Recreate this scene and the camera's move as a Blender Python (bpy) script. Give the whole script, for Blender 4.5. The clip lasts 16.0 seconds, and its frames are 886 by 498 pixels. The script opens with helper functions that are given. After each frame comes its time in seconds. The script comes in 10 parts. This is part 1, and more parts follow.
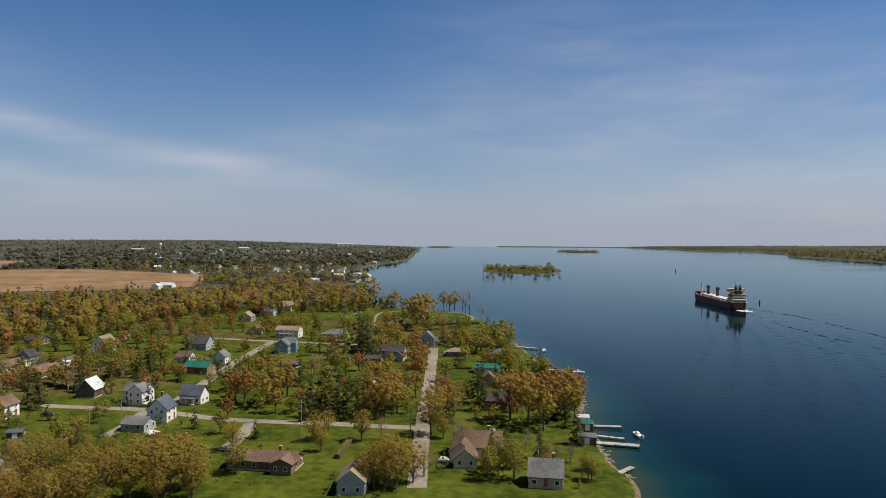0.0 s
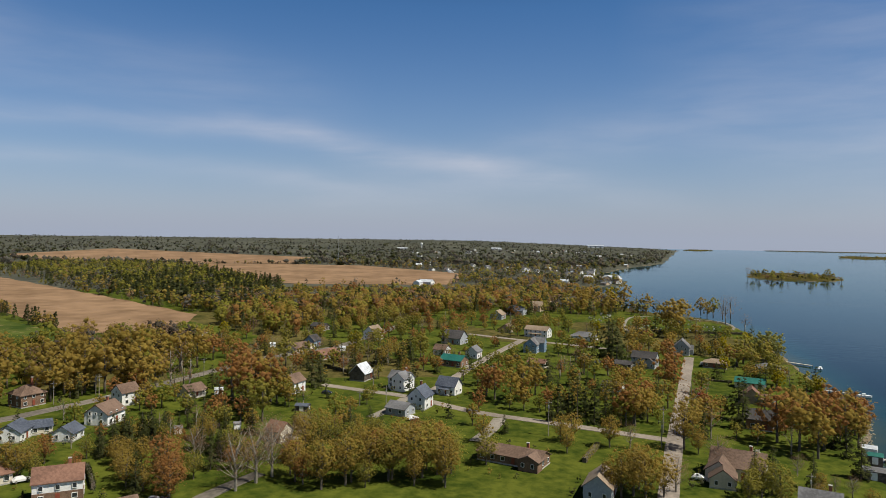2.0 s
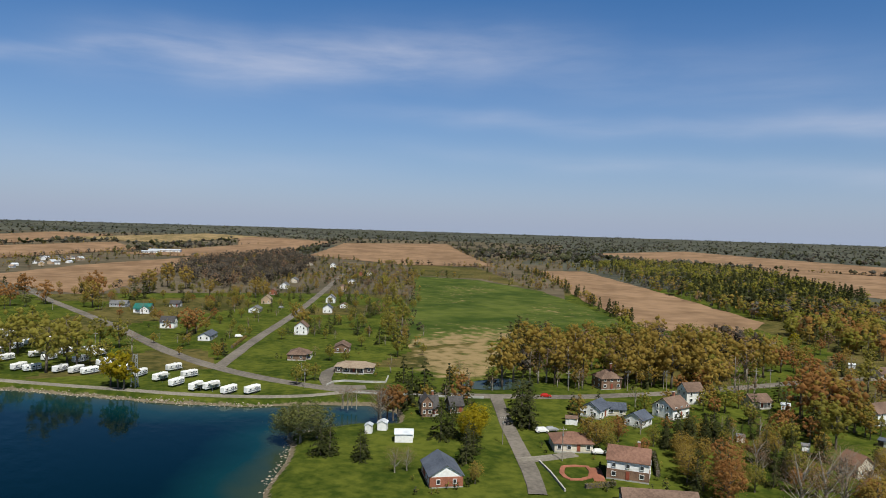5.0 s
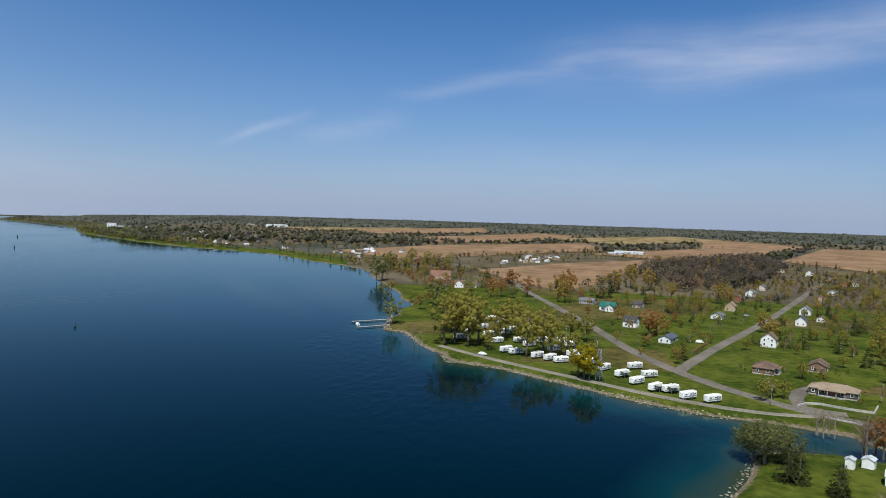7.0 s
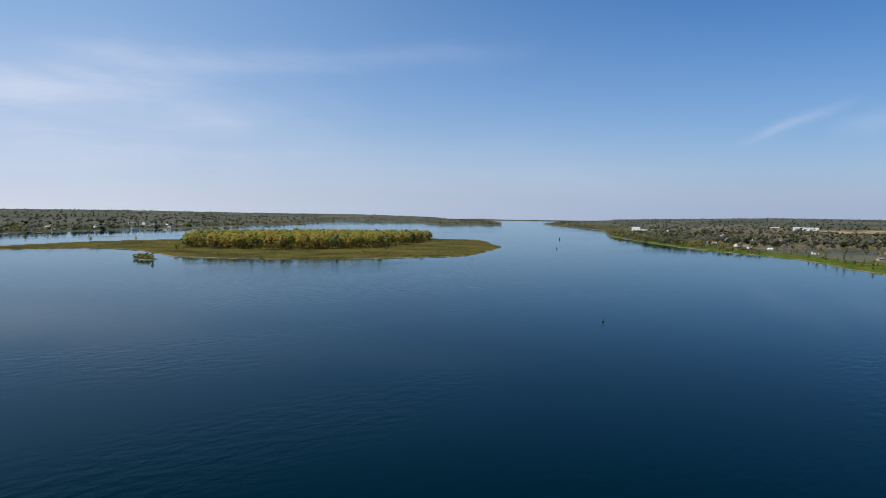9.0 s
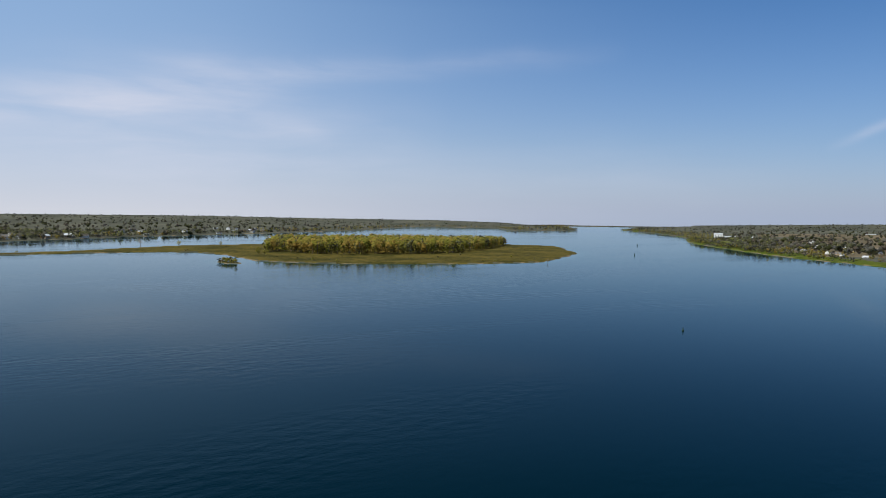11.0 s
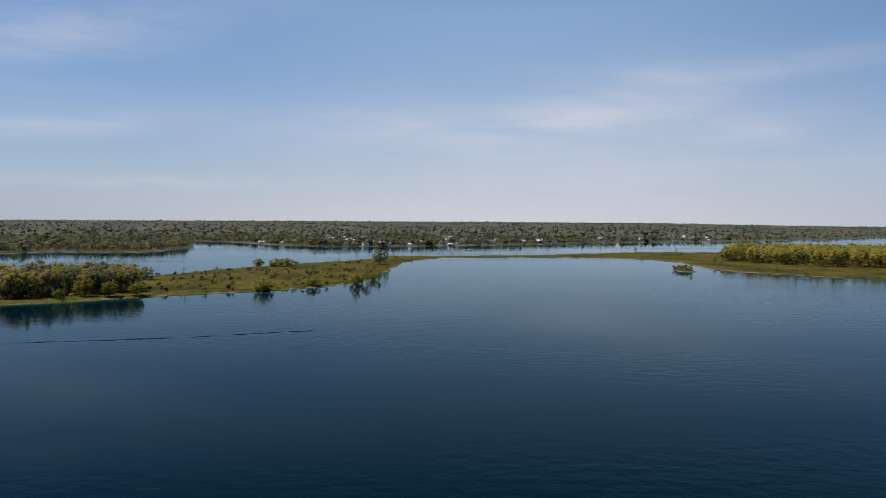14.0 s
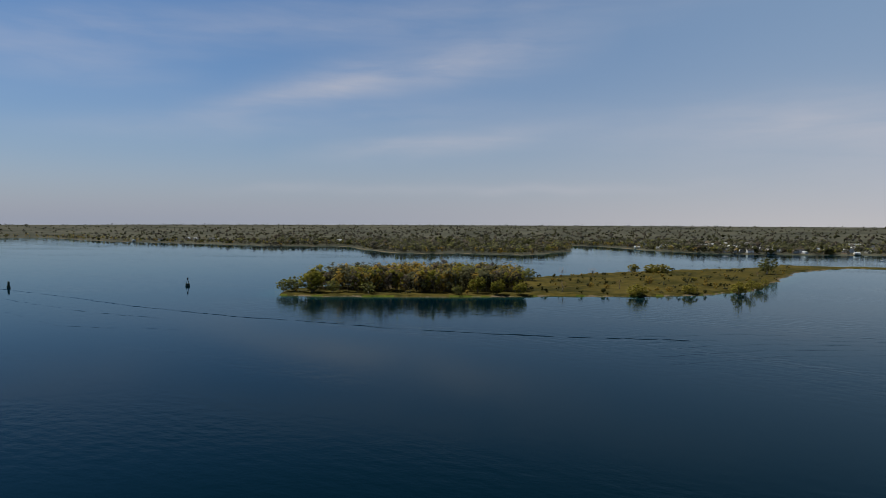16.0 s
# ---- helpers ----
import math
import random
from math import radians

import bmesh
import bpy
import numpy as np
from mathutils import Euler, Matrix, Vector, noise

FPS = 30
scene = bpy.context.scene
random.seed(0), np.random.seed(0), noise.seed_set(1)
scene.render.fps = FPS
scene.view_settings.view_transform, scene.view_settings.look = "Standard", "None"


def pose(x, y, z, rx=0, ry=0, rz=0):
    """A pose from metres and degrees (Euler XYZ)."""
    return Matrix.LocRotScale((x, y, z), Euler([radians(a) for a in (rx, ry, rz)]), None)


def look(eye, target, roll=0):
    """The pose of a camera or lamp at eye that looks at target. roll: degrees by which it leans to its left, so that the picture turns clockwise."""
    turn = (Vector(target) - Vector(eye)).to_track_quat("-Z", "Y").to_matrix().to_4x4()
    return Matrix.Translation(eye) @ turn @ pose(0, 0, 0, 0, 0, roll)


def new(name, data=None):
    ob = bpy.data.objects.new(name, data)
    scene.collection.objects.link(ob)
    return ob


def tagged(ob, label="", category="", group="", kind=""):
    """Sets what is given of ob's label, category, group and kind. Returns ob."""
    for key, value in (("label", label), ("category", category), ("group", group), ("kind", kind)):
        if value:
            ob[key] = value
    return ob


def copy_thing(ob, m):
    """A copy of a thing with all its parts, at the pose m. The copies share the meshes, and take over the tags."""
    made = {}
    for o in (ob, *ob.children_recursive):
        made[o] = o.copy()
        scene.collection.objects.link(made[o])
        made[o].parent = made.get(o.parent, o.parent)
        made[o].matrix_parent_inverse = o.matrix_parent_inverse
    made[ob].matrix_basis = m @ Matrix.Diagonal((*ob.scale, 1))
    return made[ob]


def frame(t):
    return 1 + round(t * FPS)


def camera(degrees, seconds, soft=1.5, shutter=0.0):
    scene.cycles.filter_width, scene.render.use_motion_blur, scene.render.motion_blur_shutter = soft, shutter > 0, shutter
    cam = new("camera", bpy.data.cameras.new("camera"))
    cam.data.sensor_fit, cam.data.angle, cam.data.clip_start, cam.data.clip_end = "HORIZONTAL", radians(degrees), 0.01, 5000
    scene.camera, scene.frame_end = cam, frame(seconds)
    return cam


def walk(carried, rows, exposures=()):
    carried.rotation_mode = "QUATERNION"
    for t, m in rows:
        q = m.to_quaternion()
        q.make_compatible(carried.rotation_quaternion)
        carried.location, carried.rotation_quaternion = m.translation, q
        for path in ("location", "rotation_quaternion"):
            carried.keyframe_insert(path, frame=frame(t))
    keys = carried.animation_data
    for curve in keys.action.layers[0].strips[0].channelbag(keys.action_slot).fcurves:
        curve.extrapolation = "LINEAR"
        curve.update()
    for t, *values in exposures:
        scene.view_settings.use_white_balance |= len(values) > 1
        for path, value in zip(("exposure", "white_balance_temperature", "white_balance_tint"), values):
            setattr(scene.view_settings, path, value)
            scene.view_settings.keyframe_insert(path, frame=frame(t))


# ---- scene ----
# The camera hovers at one place and turns to its left.
# seconds, heading (degrees to the left of +y), tilt, lean
EYE = (0.0, 0.0, 68.0)
TURN = [
    (0.0, -4.55, -1.00, 0.28),
    (0.5, -1.59, -1.01, 0.40),
    (1.0, 3.10, -1.01, 0.51),
    (1.5, 9.50, -1.04, 0.70),
    (2.0, 15.66, -1.07, 0.79),
    (2.5, 21.86, -1.09, 0.98),
    (3.0, 30.50, -1.19, 1.21),
    (3.5, 41.57, -1.36, 1.56),
    (3.7, 45.72, -1.44, 1.64),
    (5.8, 70.20, -1.92, 1.94),
    (6.0, 74.42, -2.02, 2.01),
    (6.5, 85.53, -2.35, 1.93),
    (7.0, 96.40, -2.62, 1.76),
    (7.5, 106.85, -2.87, 1.59),
    (8.0, 116.90, -3.02, 1.33),
    (8.5, 126.69, -3.18, 1.05),
    (9.0, 137.13, -3.24, 0.73),
    (9.2, 140.39, -3.29, 0.73),
    (9.5, 142.60, -3.25, 0.73),
    (10.2, 143.10, -3.05, 0.72),
    (11.0, 143.20, -2.85, 0.72),
    (11.5, 143.84, -2.76, 0.72),
    (12.0, 146.95, -2.68, 0.67),
    (12.5, 154.43, -2.67, 0.59),
    (13.0, 163.88, -2.66, 0.43),
    (13.5, 171.88, -2.62, 0.36),
    (14.0, 179.24, -2.58, 0.33),
    (14.5, 186.82, -2.49, 0.30),
    (15.0, 194.85, -2.45, 0.33),
    (15.5, 203.13, -2.43, 0.27),
    (16.0, 209.25, -2.30, 0.21),
]
cam = camera(64.6, 16.0, soft=0.45)
walk(cam, [(t, pose(*EYE, 90, 0, a) @ pose(0, 0, 0, tilt, 0, 0) @ pose(0, 0, 0, 0, 0, lean)) for t, a, tilt, lean in TURN],
     exposures=[(0.0, 0.14, 6650, 8), (2.0, 0.15, 6500, 8), (4.0, 0.18, 6350, 8), (7.0, 0.15, 5800, 6), (9.0, 0.27, 5800, 6), (12.5, 0.20, 6200, 8),
                (13.0, 0.23, 6200, 8), (14.5, 0.10, 6300, 8), (15.0, 0.08, 6350, 8), (15.5, -0.06, 6400, 8), (16.0, -0.19, 6500, 8)])

# ---- sky and sun ----
SUN_AZ, SUN_EL = 262.0, 57.0   # degrees to the left of +y, and above the horizon
world = bpy.data.worlds.new("sky")
scene.world = world
world.use_nodes = True
wn, wl = world.node_tree.nodes, world.node_tree.links
wn.clear()


def wnode(kind, **kw):
    n = wn.new(kind)
    for k, v in kw.items():
        if k in n.inputs:
            n.inputs[k].default_value = v
    return n


sky = wn.new("ShaderNodeTexSky")
sky.sky_type = "NISHITA"
sky.sun_disc = False
sky.sun_elevation = radians(SUN_EL)
sky.sun_rotation = radians(-SUN_AZ)
sky.air_density, sky.dust_density, sky.ozone_density, sky.altitude = 1.0, 0.7, 2.2, 60
coord = wn.new("ShaderNodeTexCoord")
sep = wn.new("ShaderNodeSeparateXYZ")
wl.new(coord.outputs["Generated"], sep.inputs[0])


def calc(op, a, b=None, clamp=False):
    """One step of arithmetic; a and b are sockets or numbers."""
    n = wn.new("ShaderNodeMath")
    n.operation, n.use_clamp = op, clamp
    for i, v in enumerate((a, b)):
        if v is None:
            continue
        if isinstance(v, (int, float)):
            n.inputs[i].default_value = v
        else:
            wl.new(v, n.inputs[i])
    return n.outputs[0]


# heading and height of a direction in degrees; the seam lies behind
swing = wn.new("ShaderNodeMapping")
swing.vector_type = "POINT"
swing.inputs["Rotation"].default_value = (0, 0, radians(-102.5))
wl.new(coord.outputs["Generated"], swing.inputs[0])
sw = wn.new("ShaderNodeSeparateXYZ")
wl.new(swing.outputs[0], sw.inputs[0])
HEAD = calc("ADD", calc("MULTIPLY", calc("ARCTAN2", calc("MULTIPLY", sw.outputs["X"], -1.0), sw.outputs["Y"]), 57.2958), 102.5)
LIFT = calc("MULTIPLY", calc("ARCSINE", sep.outputs["Z"]), 57.2958)
fibre_at = wn.new("ShaderNodeCombineXYZ")
wl.new(calc("MULTIPLY", HEAD, 0.10), fibre_at.inputs[0])
wl.new(calc("MULTIPLY", LIFT, 0.55), fibre_at.inputs[1])
fibre = wnode("ShaderNodeTexNoise", Scale=1.0, Detail=6.0, Roughness=0.55, Distortion=0.25)
wl.new(fibre_at.outputs[0], fibre.inputs["Vector"])
bend_at = wn.new("ShaderNodeCombineXYZ")
wl.new(calc("MULTIPLY", HEAD, 0.07), bend_at.inputs[0])
wl.new(calc("MULTIPLY", LIFT, 0.05), bend_at.inputs[1])
bend = wnode("ShaderNodeTexNoise", Scale=1.0, Detail=2.0)
wl.new(bend_at.outputs[0], bend.inputs["Vector"])
SWAY = calc("MULTIPLY", calc("SUBTRACT", bend.outputs["Fac"], 0.5), 3.0)


def cirrus(a0, e0, a1, e1, wide, dense):
    """One wisp of cirrus from heading a0, height e0 to a1, e1 (degrees), feathered along its length."""
    lo, hi = min(a0, a1), max(a0, a1)
    line = calc("ADD", calc("MULTIPLY", calc("SUBTRACT", HEAD, float(a0)), (e1 - e0) / (a1 - a0)), float(e0))
    off = calc("DIVIDE", calc("SUBTRACT", calc("ADD", LIFT, SWAY), line), wide * 1.2)
    body = calc("POWER", 2.7183, calc("MULTIPLY", calc("MULTIPLY", off, off), -1.0))
    fade = (hi - lo) * 0.3
    ends = calc("MULTIPLY", calc("DIVIDE", calc("SUBTRACT", HEAD, lo - fade), fade * 1.6, True), calc("DIVIDE", calc("SUBTRACT", hi + fade, HEAD), fade * 1.6, True))
    return calc("MULTIPLY", calc("MULTIPLY", body, ends), dense * 0.8)


# heading and height of both ends, width, density
WISPS_NORTH = (
    (28.7, 8.1, 1.6, 3.3, 1.01, 0.31),
    (10.4, 6.4, -8.7, 10.0, 1.84, 0.28),
    (-7.4, 6.8, -22.7, 8.0, 1.10, 0.20),
    (29.3, 3.8, 11.1, 2.9, 1.38, 0.20),
    (-24.7, 4.8, -39.0, 5.3, 0.92, 0.14),
    (-13.9, 9.6, -27.4, 11.0, 1.56, 0.17),
    (61.7, 8.9, 28.1, 7.8, 0.64, 0.32),
    (28.1, 7.8, 9.2, 4.9, 0.64, 0.28),
    (59.2, 6.0, 21.5, 4.2, 0.64, 0.23),
    (82.9, 12.0, 53.8, 14.1, 1.84, 0.35),
    (54.6, 13.4, 28.9, 10.7, 2.12, 0.20),
    (97.8, 10.2, 83.3, 12.6, 0.55, 0.39),
    (85.1, 12.3, 59.1, 14.0, 1.56, 0.35),
)
WISPS_WEST = (
    (113.4, 5.7, 108.1, 7.6, 0.32, 0.42),
    (107.1, 6.4, 100.7, 7.7, 0.69, 0.32),
    (100.1, 4.0, 69.6, 4.4, 1.38, 0.15),
    (172.4, 8.2, 157.6, 9.6, 2.30, 0.42),
    (159.6, 10.8, 135.7, 12.0, 0.64, 0.32),
    (172.0, 4.8, 149.4, 5.9, 2.76, 0.35),
    (158.1, 2.8, 123.6, 3.2, 2.30, 0.21),
    (186.6, 6.7, 164.2, 8.5, 1.66, 0.43),
    (167.7, 8.6, 151.2, 11.2, 1.01, 0.35),
    (158.1, 7.3, 153.0, 5.8, 0.64, 0.24),
    (184.5, 3.3, 158.1, 3.6, 2.02, 0.32),
    (222.3, 10.3, 203.1, 13.4, 1.20, 0.36),
    (218.8, 5.0, 204.3, 6.2, 0.74, 0.32),
)
WISPS_SOUTH = (
    (221.5, 2.3, 193.0, 2.7, 0.34, 0.42),
    (227.4, 8.6, 215.6, 10.4, 0.74, 0.48),
    (217.3, 10.8, 199.7, 13.4, 1.38, 0.41),
    (215.4, 5.6, 200.0, 6.8, 0.74, 0.32),
    (244.9, 11.3, 230.7, 11.0, 1.38, 0.26),
    (197.8, 6.8, 174.6, 7.4, 1.56, 0.32),
    (-8.0, 15.0, -42.0, 8.0, 5.00, 0.27),
    (-14.0, 4.0, -42.0, 4.5, 2.50, 0.23),
    (243.0, 13.0, 214.0, 16.0, 1.60, 0.40),
    (236.0, 6.8, 205.0, 8.4, 1.00, 0.30),
    (214.0, 15.5, 190.0, 17.0, 1.50, 0.30),
)
total = None
for wisp in (*WISPS_NORTH, *WISPS_WEST, *WISPS_SOUTH):
    w_ = cirrus(*wisp)
    total = w_ if total is None else calc("ADD", total, w_)
grain_ = calc("DIVIDE", calc("SUBTRACT", fibre.outputs["Fac"], 0.12), 0.62, True)
COVER = calc("MULTIPLY", calc("MULTIPLY", total, grain_), 1.0, True)
# a clear, dry spring sky with a pale rim; overhead darkened beyond its own blue
tone = wn.new("ShaderNodeValToRGB")
te = tone.color_ramp.elements
te[0].position, te[0].color = 0.0, (0.74, 0.74, 1.0, 1)
te[1].position, te[1].color = 0.75, (0.025, 0.10, 0.19, 1)
# stops above 0.31 darken unseen sky, to dim water reflections and fill light
for p_, c_ in ((0.03, (0.66, 0.73, 0.96, 1)), (0.10, (0.52, 0.67, 0.88, 1)), (0.31, (0.29, 0.57, 0.84, 1)), (0.46, (0.045, 0.155, 0.28, 1))):
    te.new(p_).color = c_
wl.new(sep.outputs["Z"], tone.inputs[0])
tint = wn.new("ShaderNodeMixRGB")
tint.blend_type = "MULTIPLY"
tint.inputs["Fac"].default_value = 1.0
wl.new(sky.outputs[0], tint.inputs["Color1"])
wl.new(tone.outputs[0], tint.inputs["Color2"])
cloud = wn.new("ShaderNodeMixRGB")
cloud.inputs["Color2"].default_value = (6.2, 6.1, 6.8, 1)
wl.new(COVER, cloud.inputs["Fac"])
# thin high haze: a pale rim all round, spreading upwards beneath the sun
near_sun = calc("DIVIDE", calc("SUBTRACT", HEAD, 174.0), 34.0)
GLARE = calc("POWER", 2.7183, calc("MULTIPLY", calc("MULTIPLY", near_sun, near_sun), -1.0))
low = calc("MAXIMUM", LIFT, 0.0)
rim = calc("MULTIPLY", calc("POWER", 2.7183, calc("MULTIPLY", low, -0.17)), 0.85)
high = calc("MULTIPLY", calc("MULTIPLY", GLARE, 0.62), calc("DIVIDE", calc("SUBTRACT", 25.0, low), 9.0, True))


def veil(under, cover, away, sunward):
    """Lays thin haze over the sky colour, paler towards the sun."""
    tone_ = wn.new("ShaderNodeMixRGB")
    tone_.inputs["Color1"].default_value, tone_.inputs["Color2"].default_value = (*away, 1), (*sunward, 1)
    wl.new(GLARE, tone_.inputs["Fac"])
    mx = wn.new("ShaderNodeMixRGB")
    wl.new(cover, mx.inputs["Fac"])
    wl.new(under, mx.inputs["Color1"])
    wl.new(tone_.outputs[0], mx.inputs["Color2"])
    return mx


haze = veil(tint.outputs[0], high, (3.2, 4.6, 6.6), (3.2, 4.6, 6.6))
haze = veil(haze.outputs[0], rim, (3.55, 4.0, 5.1), (6.5, 6.2, 6.35))
wl.new(haze.outputs[0], cloud.inputs["Color1"])
back = wnode("ShaderNodeBackground", Strength=0.094)
wl.new(cloud.outputs[0], back.inputs["Color"])
wout = wn.new("ShaderNodeOutputWorld")
wl.new(back.outputs[0], wout.inputs[0])

sun = new("sun", bpy.data.lights.new("sun", "SUN"))
sun.data.energy, sun.data.angle, sun.data.color = 5.2, radians(0.53), (1.0, 0.93, 0.80)
_a, _e = radians(SUN_AZ), radians(SUN_EL)
sun.matrix_world = look((0, 0, 0), (math.sin(_a) * math.cos(_e), -math.cos(_a) * math.cos(_e), -math.sin(_e)))


# ---- materials ----
def mat(name, dark, light, scale=1.0, rough=0.9, bump=0.0, big=0.0, metal=0.0, per="", spread=0.0, detail=4.0, spec=0.3, earth=False):
    """A surface with grain between two colours, slow patches over it, fine relief, and a shift from piece to piece."""
    m = bpy.data.materials.new(name)
    m.use_nodes = True
    n, l = m.node_tree.nodes, m.node_tree.links
    b = n["Principled BSDF"]
    b.inputs["Roughness"].default_value, b.inputs["Metallic"].default_value = rough, metal
    b.inputs["Specular IOR Level"].default_value = spec
    geo = n.new("ShaderNodeNewGeometry")
    tex = n.new("ShaderNodeTexNoise")
    tex.inputs["Scale"].default_value, tex.inputs["Detail"].default_value = scale, detail
    l.new(geo.outputs["Position"], tex.inputs["Vector"])
    fac = tex.outputs["Fac"]
    if big:
        slow = n.new("ShaderNodeTexNoise")
        slow.inputs["Scale"].default_value, slow.inputs["Detail"].default_value = big, 3.0
        l.new(geo.outputs["Position"], slow.inputs["Vector"])
        mean = n.new("ShaderNodeMath")
        mean.operation = "MULTIPLY_ADD"
        mean.inputs[1].default_value, mean.inputs[2].default_value = 1.1, -0.55
        l.new(slow.outputs["Fac"], mean.inputs[0])
        add = n.new("ShaderNodeMath")
        add.operation = "ADD"
        l.new(fac, add.inputs[0])
        l.new(mean.outputs[0], add.inputs[1])
        fac = add.outputs[0]
    rng = n.new("ShaderNodeMapRange")
    rng.inputs["From Min"].default_value, rng.inputs["From Max"].default_value = 0.28, 0.72
    l.new(fac, rng.inputs["Value"])
    mix = n.new("ShaderNodeMixRGB")
    mix.inputs["Color1"].default_value, mix.inputs["Color2"].default_value = (*dark, 1), (*light, 1)
    l.new(rng.outputs[0], mix.inputs["Fac"])
    col = mix.outputs[0]
    if per:
        src = geo.outputs["Random Per Island"] if per == "island" else n.new("ShaderNodeObjectInfo").outputs["Random"]
        if per == "leaf":
            both = n.new("ShaderNodeMath")
            both.operation = "MULTIPLY_ADD"
            both.inputs[1].default_value = 0.45
            l.new(geo.outputs["Random Per Island"], both.inputs[0])
            half_obj = n.new("ShaderNodeMath")
            half_obj.operation = "MULTIPLY"
            half_obj.inputs[1].default_value = 0.55
            l.new(src, half_obj.inputs[0])
            l.new(half_obj.outputs[0], both.inputs[2])
            src = both.outputs[0]
        val = n.new("ShaderNodeMapRange")
        val.inputs["To Min"].default_value, val.inputs["To Max"].default_value = 1 - spread, 1 + spread
        l.new(src, val.inputs["Value"])
        hsv = n.new("ShaderNodeHueSaturation")
        l.new(val.outputs[0], hsv.inputs["Value"])
        hue = n.new("ShaderNodeMapRange")
        hue.inputs["To Min"].default_value, hue.inputs["To Max"].default_value = 0.5 - spread * 0.06, 0.5 + spread * 0.06
        frac = n.new("ShaderNodeMath")
        frac.operation = "MULTIPLY"
        frac.inputs[1].default_value = 7.31
        fr2 = n.new("ShaderNodeMath")
        fr2.operation = "FRACT"
        l.new(src, frac.inputs[0])
        l.new(frac.outputs[0], fr2.inputs[0])
        l.new(fr2.outputs[0], hue.inputs["Value"])
        l.new(hue.outputs[0], hsv.inputs["Hue"])
        l.new(col, hsv.inputs["Color"])
        col = hsv.outputs[0]
    if earth:
        # dead straw and stony bank show through where the ground is marked dry or lies at the water's edge
        for mark, tone_a, tone_b, size_ in (("dry", (0.12, 0.095, 0.04), (0.33, 0.24, 0.125), 0.16), ("bank", (0.07, 0.056, 0.036), (0.22, 0.18, 0.125), 0.7)):
            at = n.new("ShaderNodeAttribute")
            at.attribute_name = mark
            ns = n.new("ShaderNodeTexNoise")
            ns.inputs["Scale"].default_value, ns.inputs["Detail"].default_value = size_, 6.0
            l.new(geo.outputs["Position"], ns.inputs["Vector"])
            tn = n.new("ShaderNodeMixRGB")
            tn.inputs["Color1"].default_value, tn.inputs["Color2"].default_value = (*tone_a, 1), (*tone_b, 1)
            l.new(ns.outputs["Fac"], tn.inputs["Fac"])
            sm = n.new("ShaderNodeMath")
            sm.operation = "ADD"
            l.new(at.outputs["Fac"], sm.inputs[0])
            l.new(ns.outputs["Fac"], sm.inputs[1])
            cut = n.new("ShaderNodeMapRange")
            cut.inputs["From Min"].default_value, cut.inputs["From Max"].default_value = 0.92, 1.12
            l.new(sm.outputs[0], cut.inputs["Value"])
            mx = n.new("ShaderNodeMixRGB")
            l.new(cut.outputs[0], mx.inputs["Fac"])
            l.new(col, mx.inputs["Color1"])
            l.new(tn.outputs[0], mx.inputs["Color2"])
            col = mx.outputs[0]
    l.new(col, b.inputs["Base Color"])
    if bump:
        bp = n.new("ShaderNodeBump")
        bp.inputs["Strength"].default_value, bp.inputs["Distance"].default_value = bump, 0.5 / scale
        l.new(tex.outputs["Fac"], bp.inputs["Height"])
        l.new(bp.outputs[0], b.inputs["Normal"])
    return m


LAWN = mat("lawn", (0.030, 0.047, 0.006), (0.090, 0.104, 0.015), 0.35, 0.95, 0.3, 0.045, earth=True, spec=0.04)
ROUGH_GRASS = mat("rough_grass", (0.042, 0.044, 0.012), (0.120, 0.098, 0.032), 0.25, 0.95, 0.3, 0.02, earth=True, spec=0.04)
# far wood floor: the grey of distance haze is put into its colour
HAZED_WOOD_FLOOR = mat("hazed_wood_floor", (0.042, 0.046, 0.036), (0.094, 0.094, 0.072), 0.035, 0.95, 0.3, 0.004, earth=True, spec=0.04)
MEADOW_GRASS = mat("meadow_grass", (0.034, 0.056, 0.010), (0.086, 0.106, 0.022), 0.06, 0.95, 0.2, 0.018, earth=True, spec=0.04)
PLOUGHED = mat("ploughed", (0.165, 0.105, 0.062), (0.275, 0.178, 0.108), 0.05, 0.95, 0.2, 0.012, spec=0.04)
FALLOW = mat("fallow_land", (0.068, 0.060, 0.039), (0.136, 0.110, 0.074), 0.03, 0.95, 0.2, 0.006, earth=True, spec=0.04)
STUBBLE = mat("stubble", (0.10, 0.085, 0.035), (0.32, 0.23, 0.12), 0.12, 0.95, 0.2, 0.02, spec=0.04)
MARSH = mat("marsh_grass", (0.030, 0.030, 0.007), (0.094, 0.075, 0.018), 0.12, 0.95, 0.3, 0.015, earth=True, spec=0.04)
PALE_ASPHALT = mat("pale_asphalt", (0.185, 0.160, 0.136), (0.290, 0.250, 0.214), 0.7, 0.9, 0.1, 0.05, spec=0.04)
ASPHALT = mat("asphalt", (0.112, 0.100, 0.086), (0.192, 0.170, 0.146), 0.7, 0.9, 0.1, 0.05, spec=0.04)
GRAVEL = mat("gravel", (0.16, 0.145, 0.12), (0.26, 0.235, 0.20), 1.0, 0.95, 0.2, 0.08, spec=0.04)


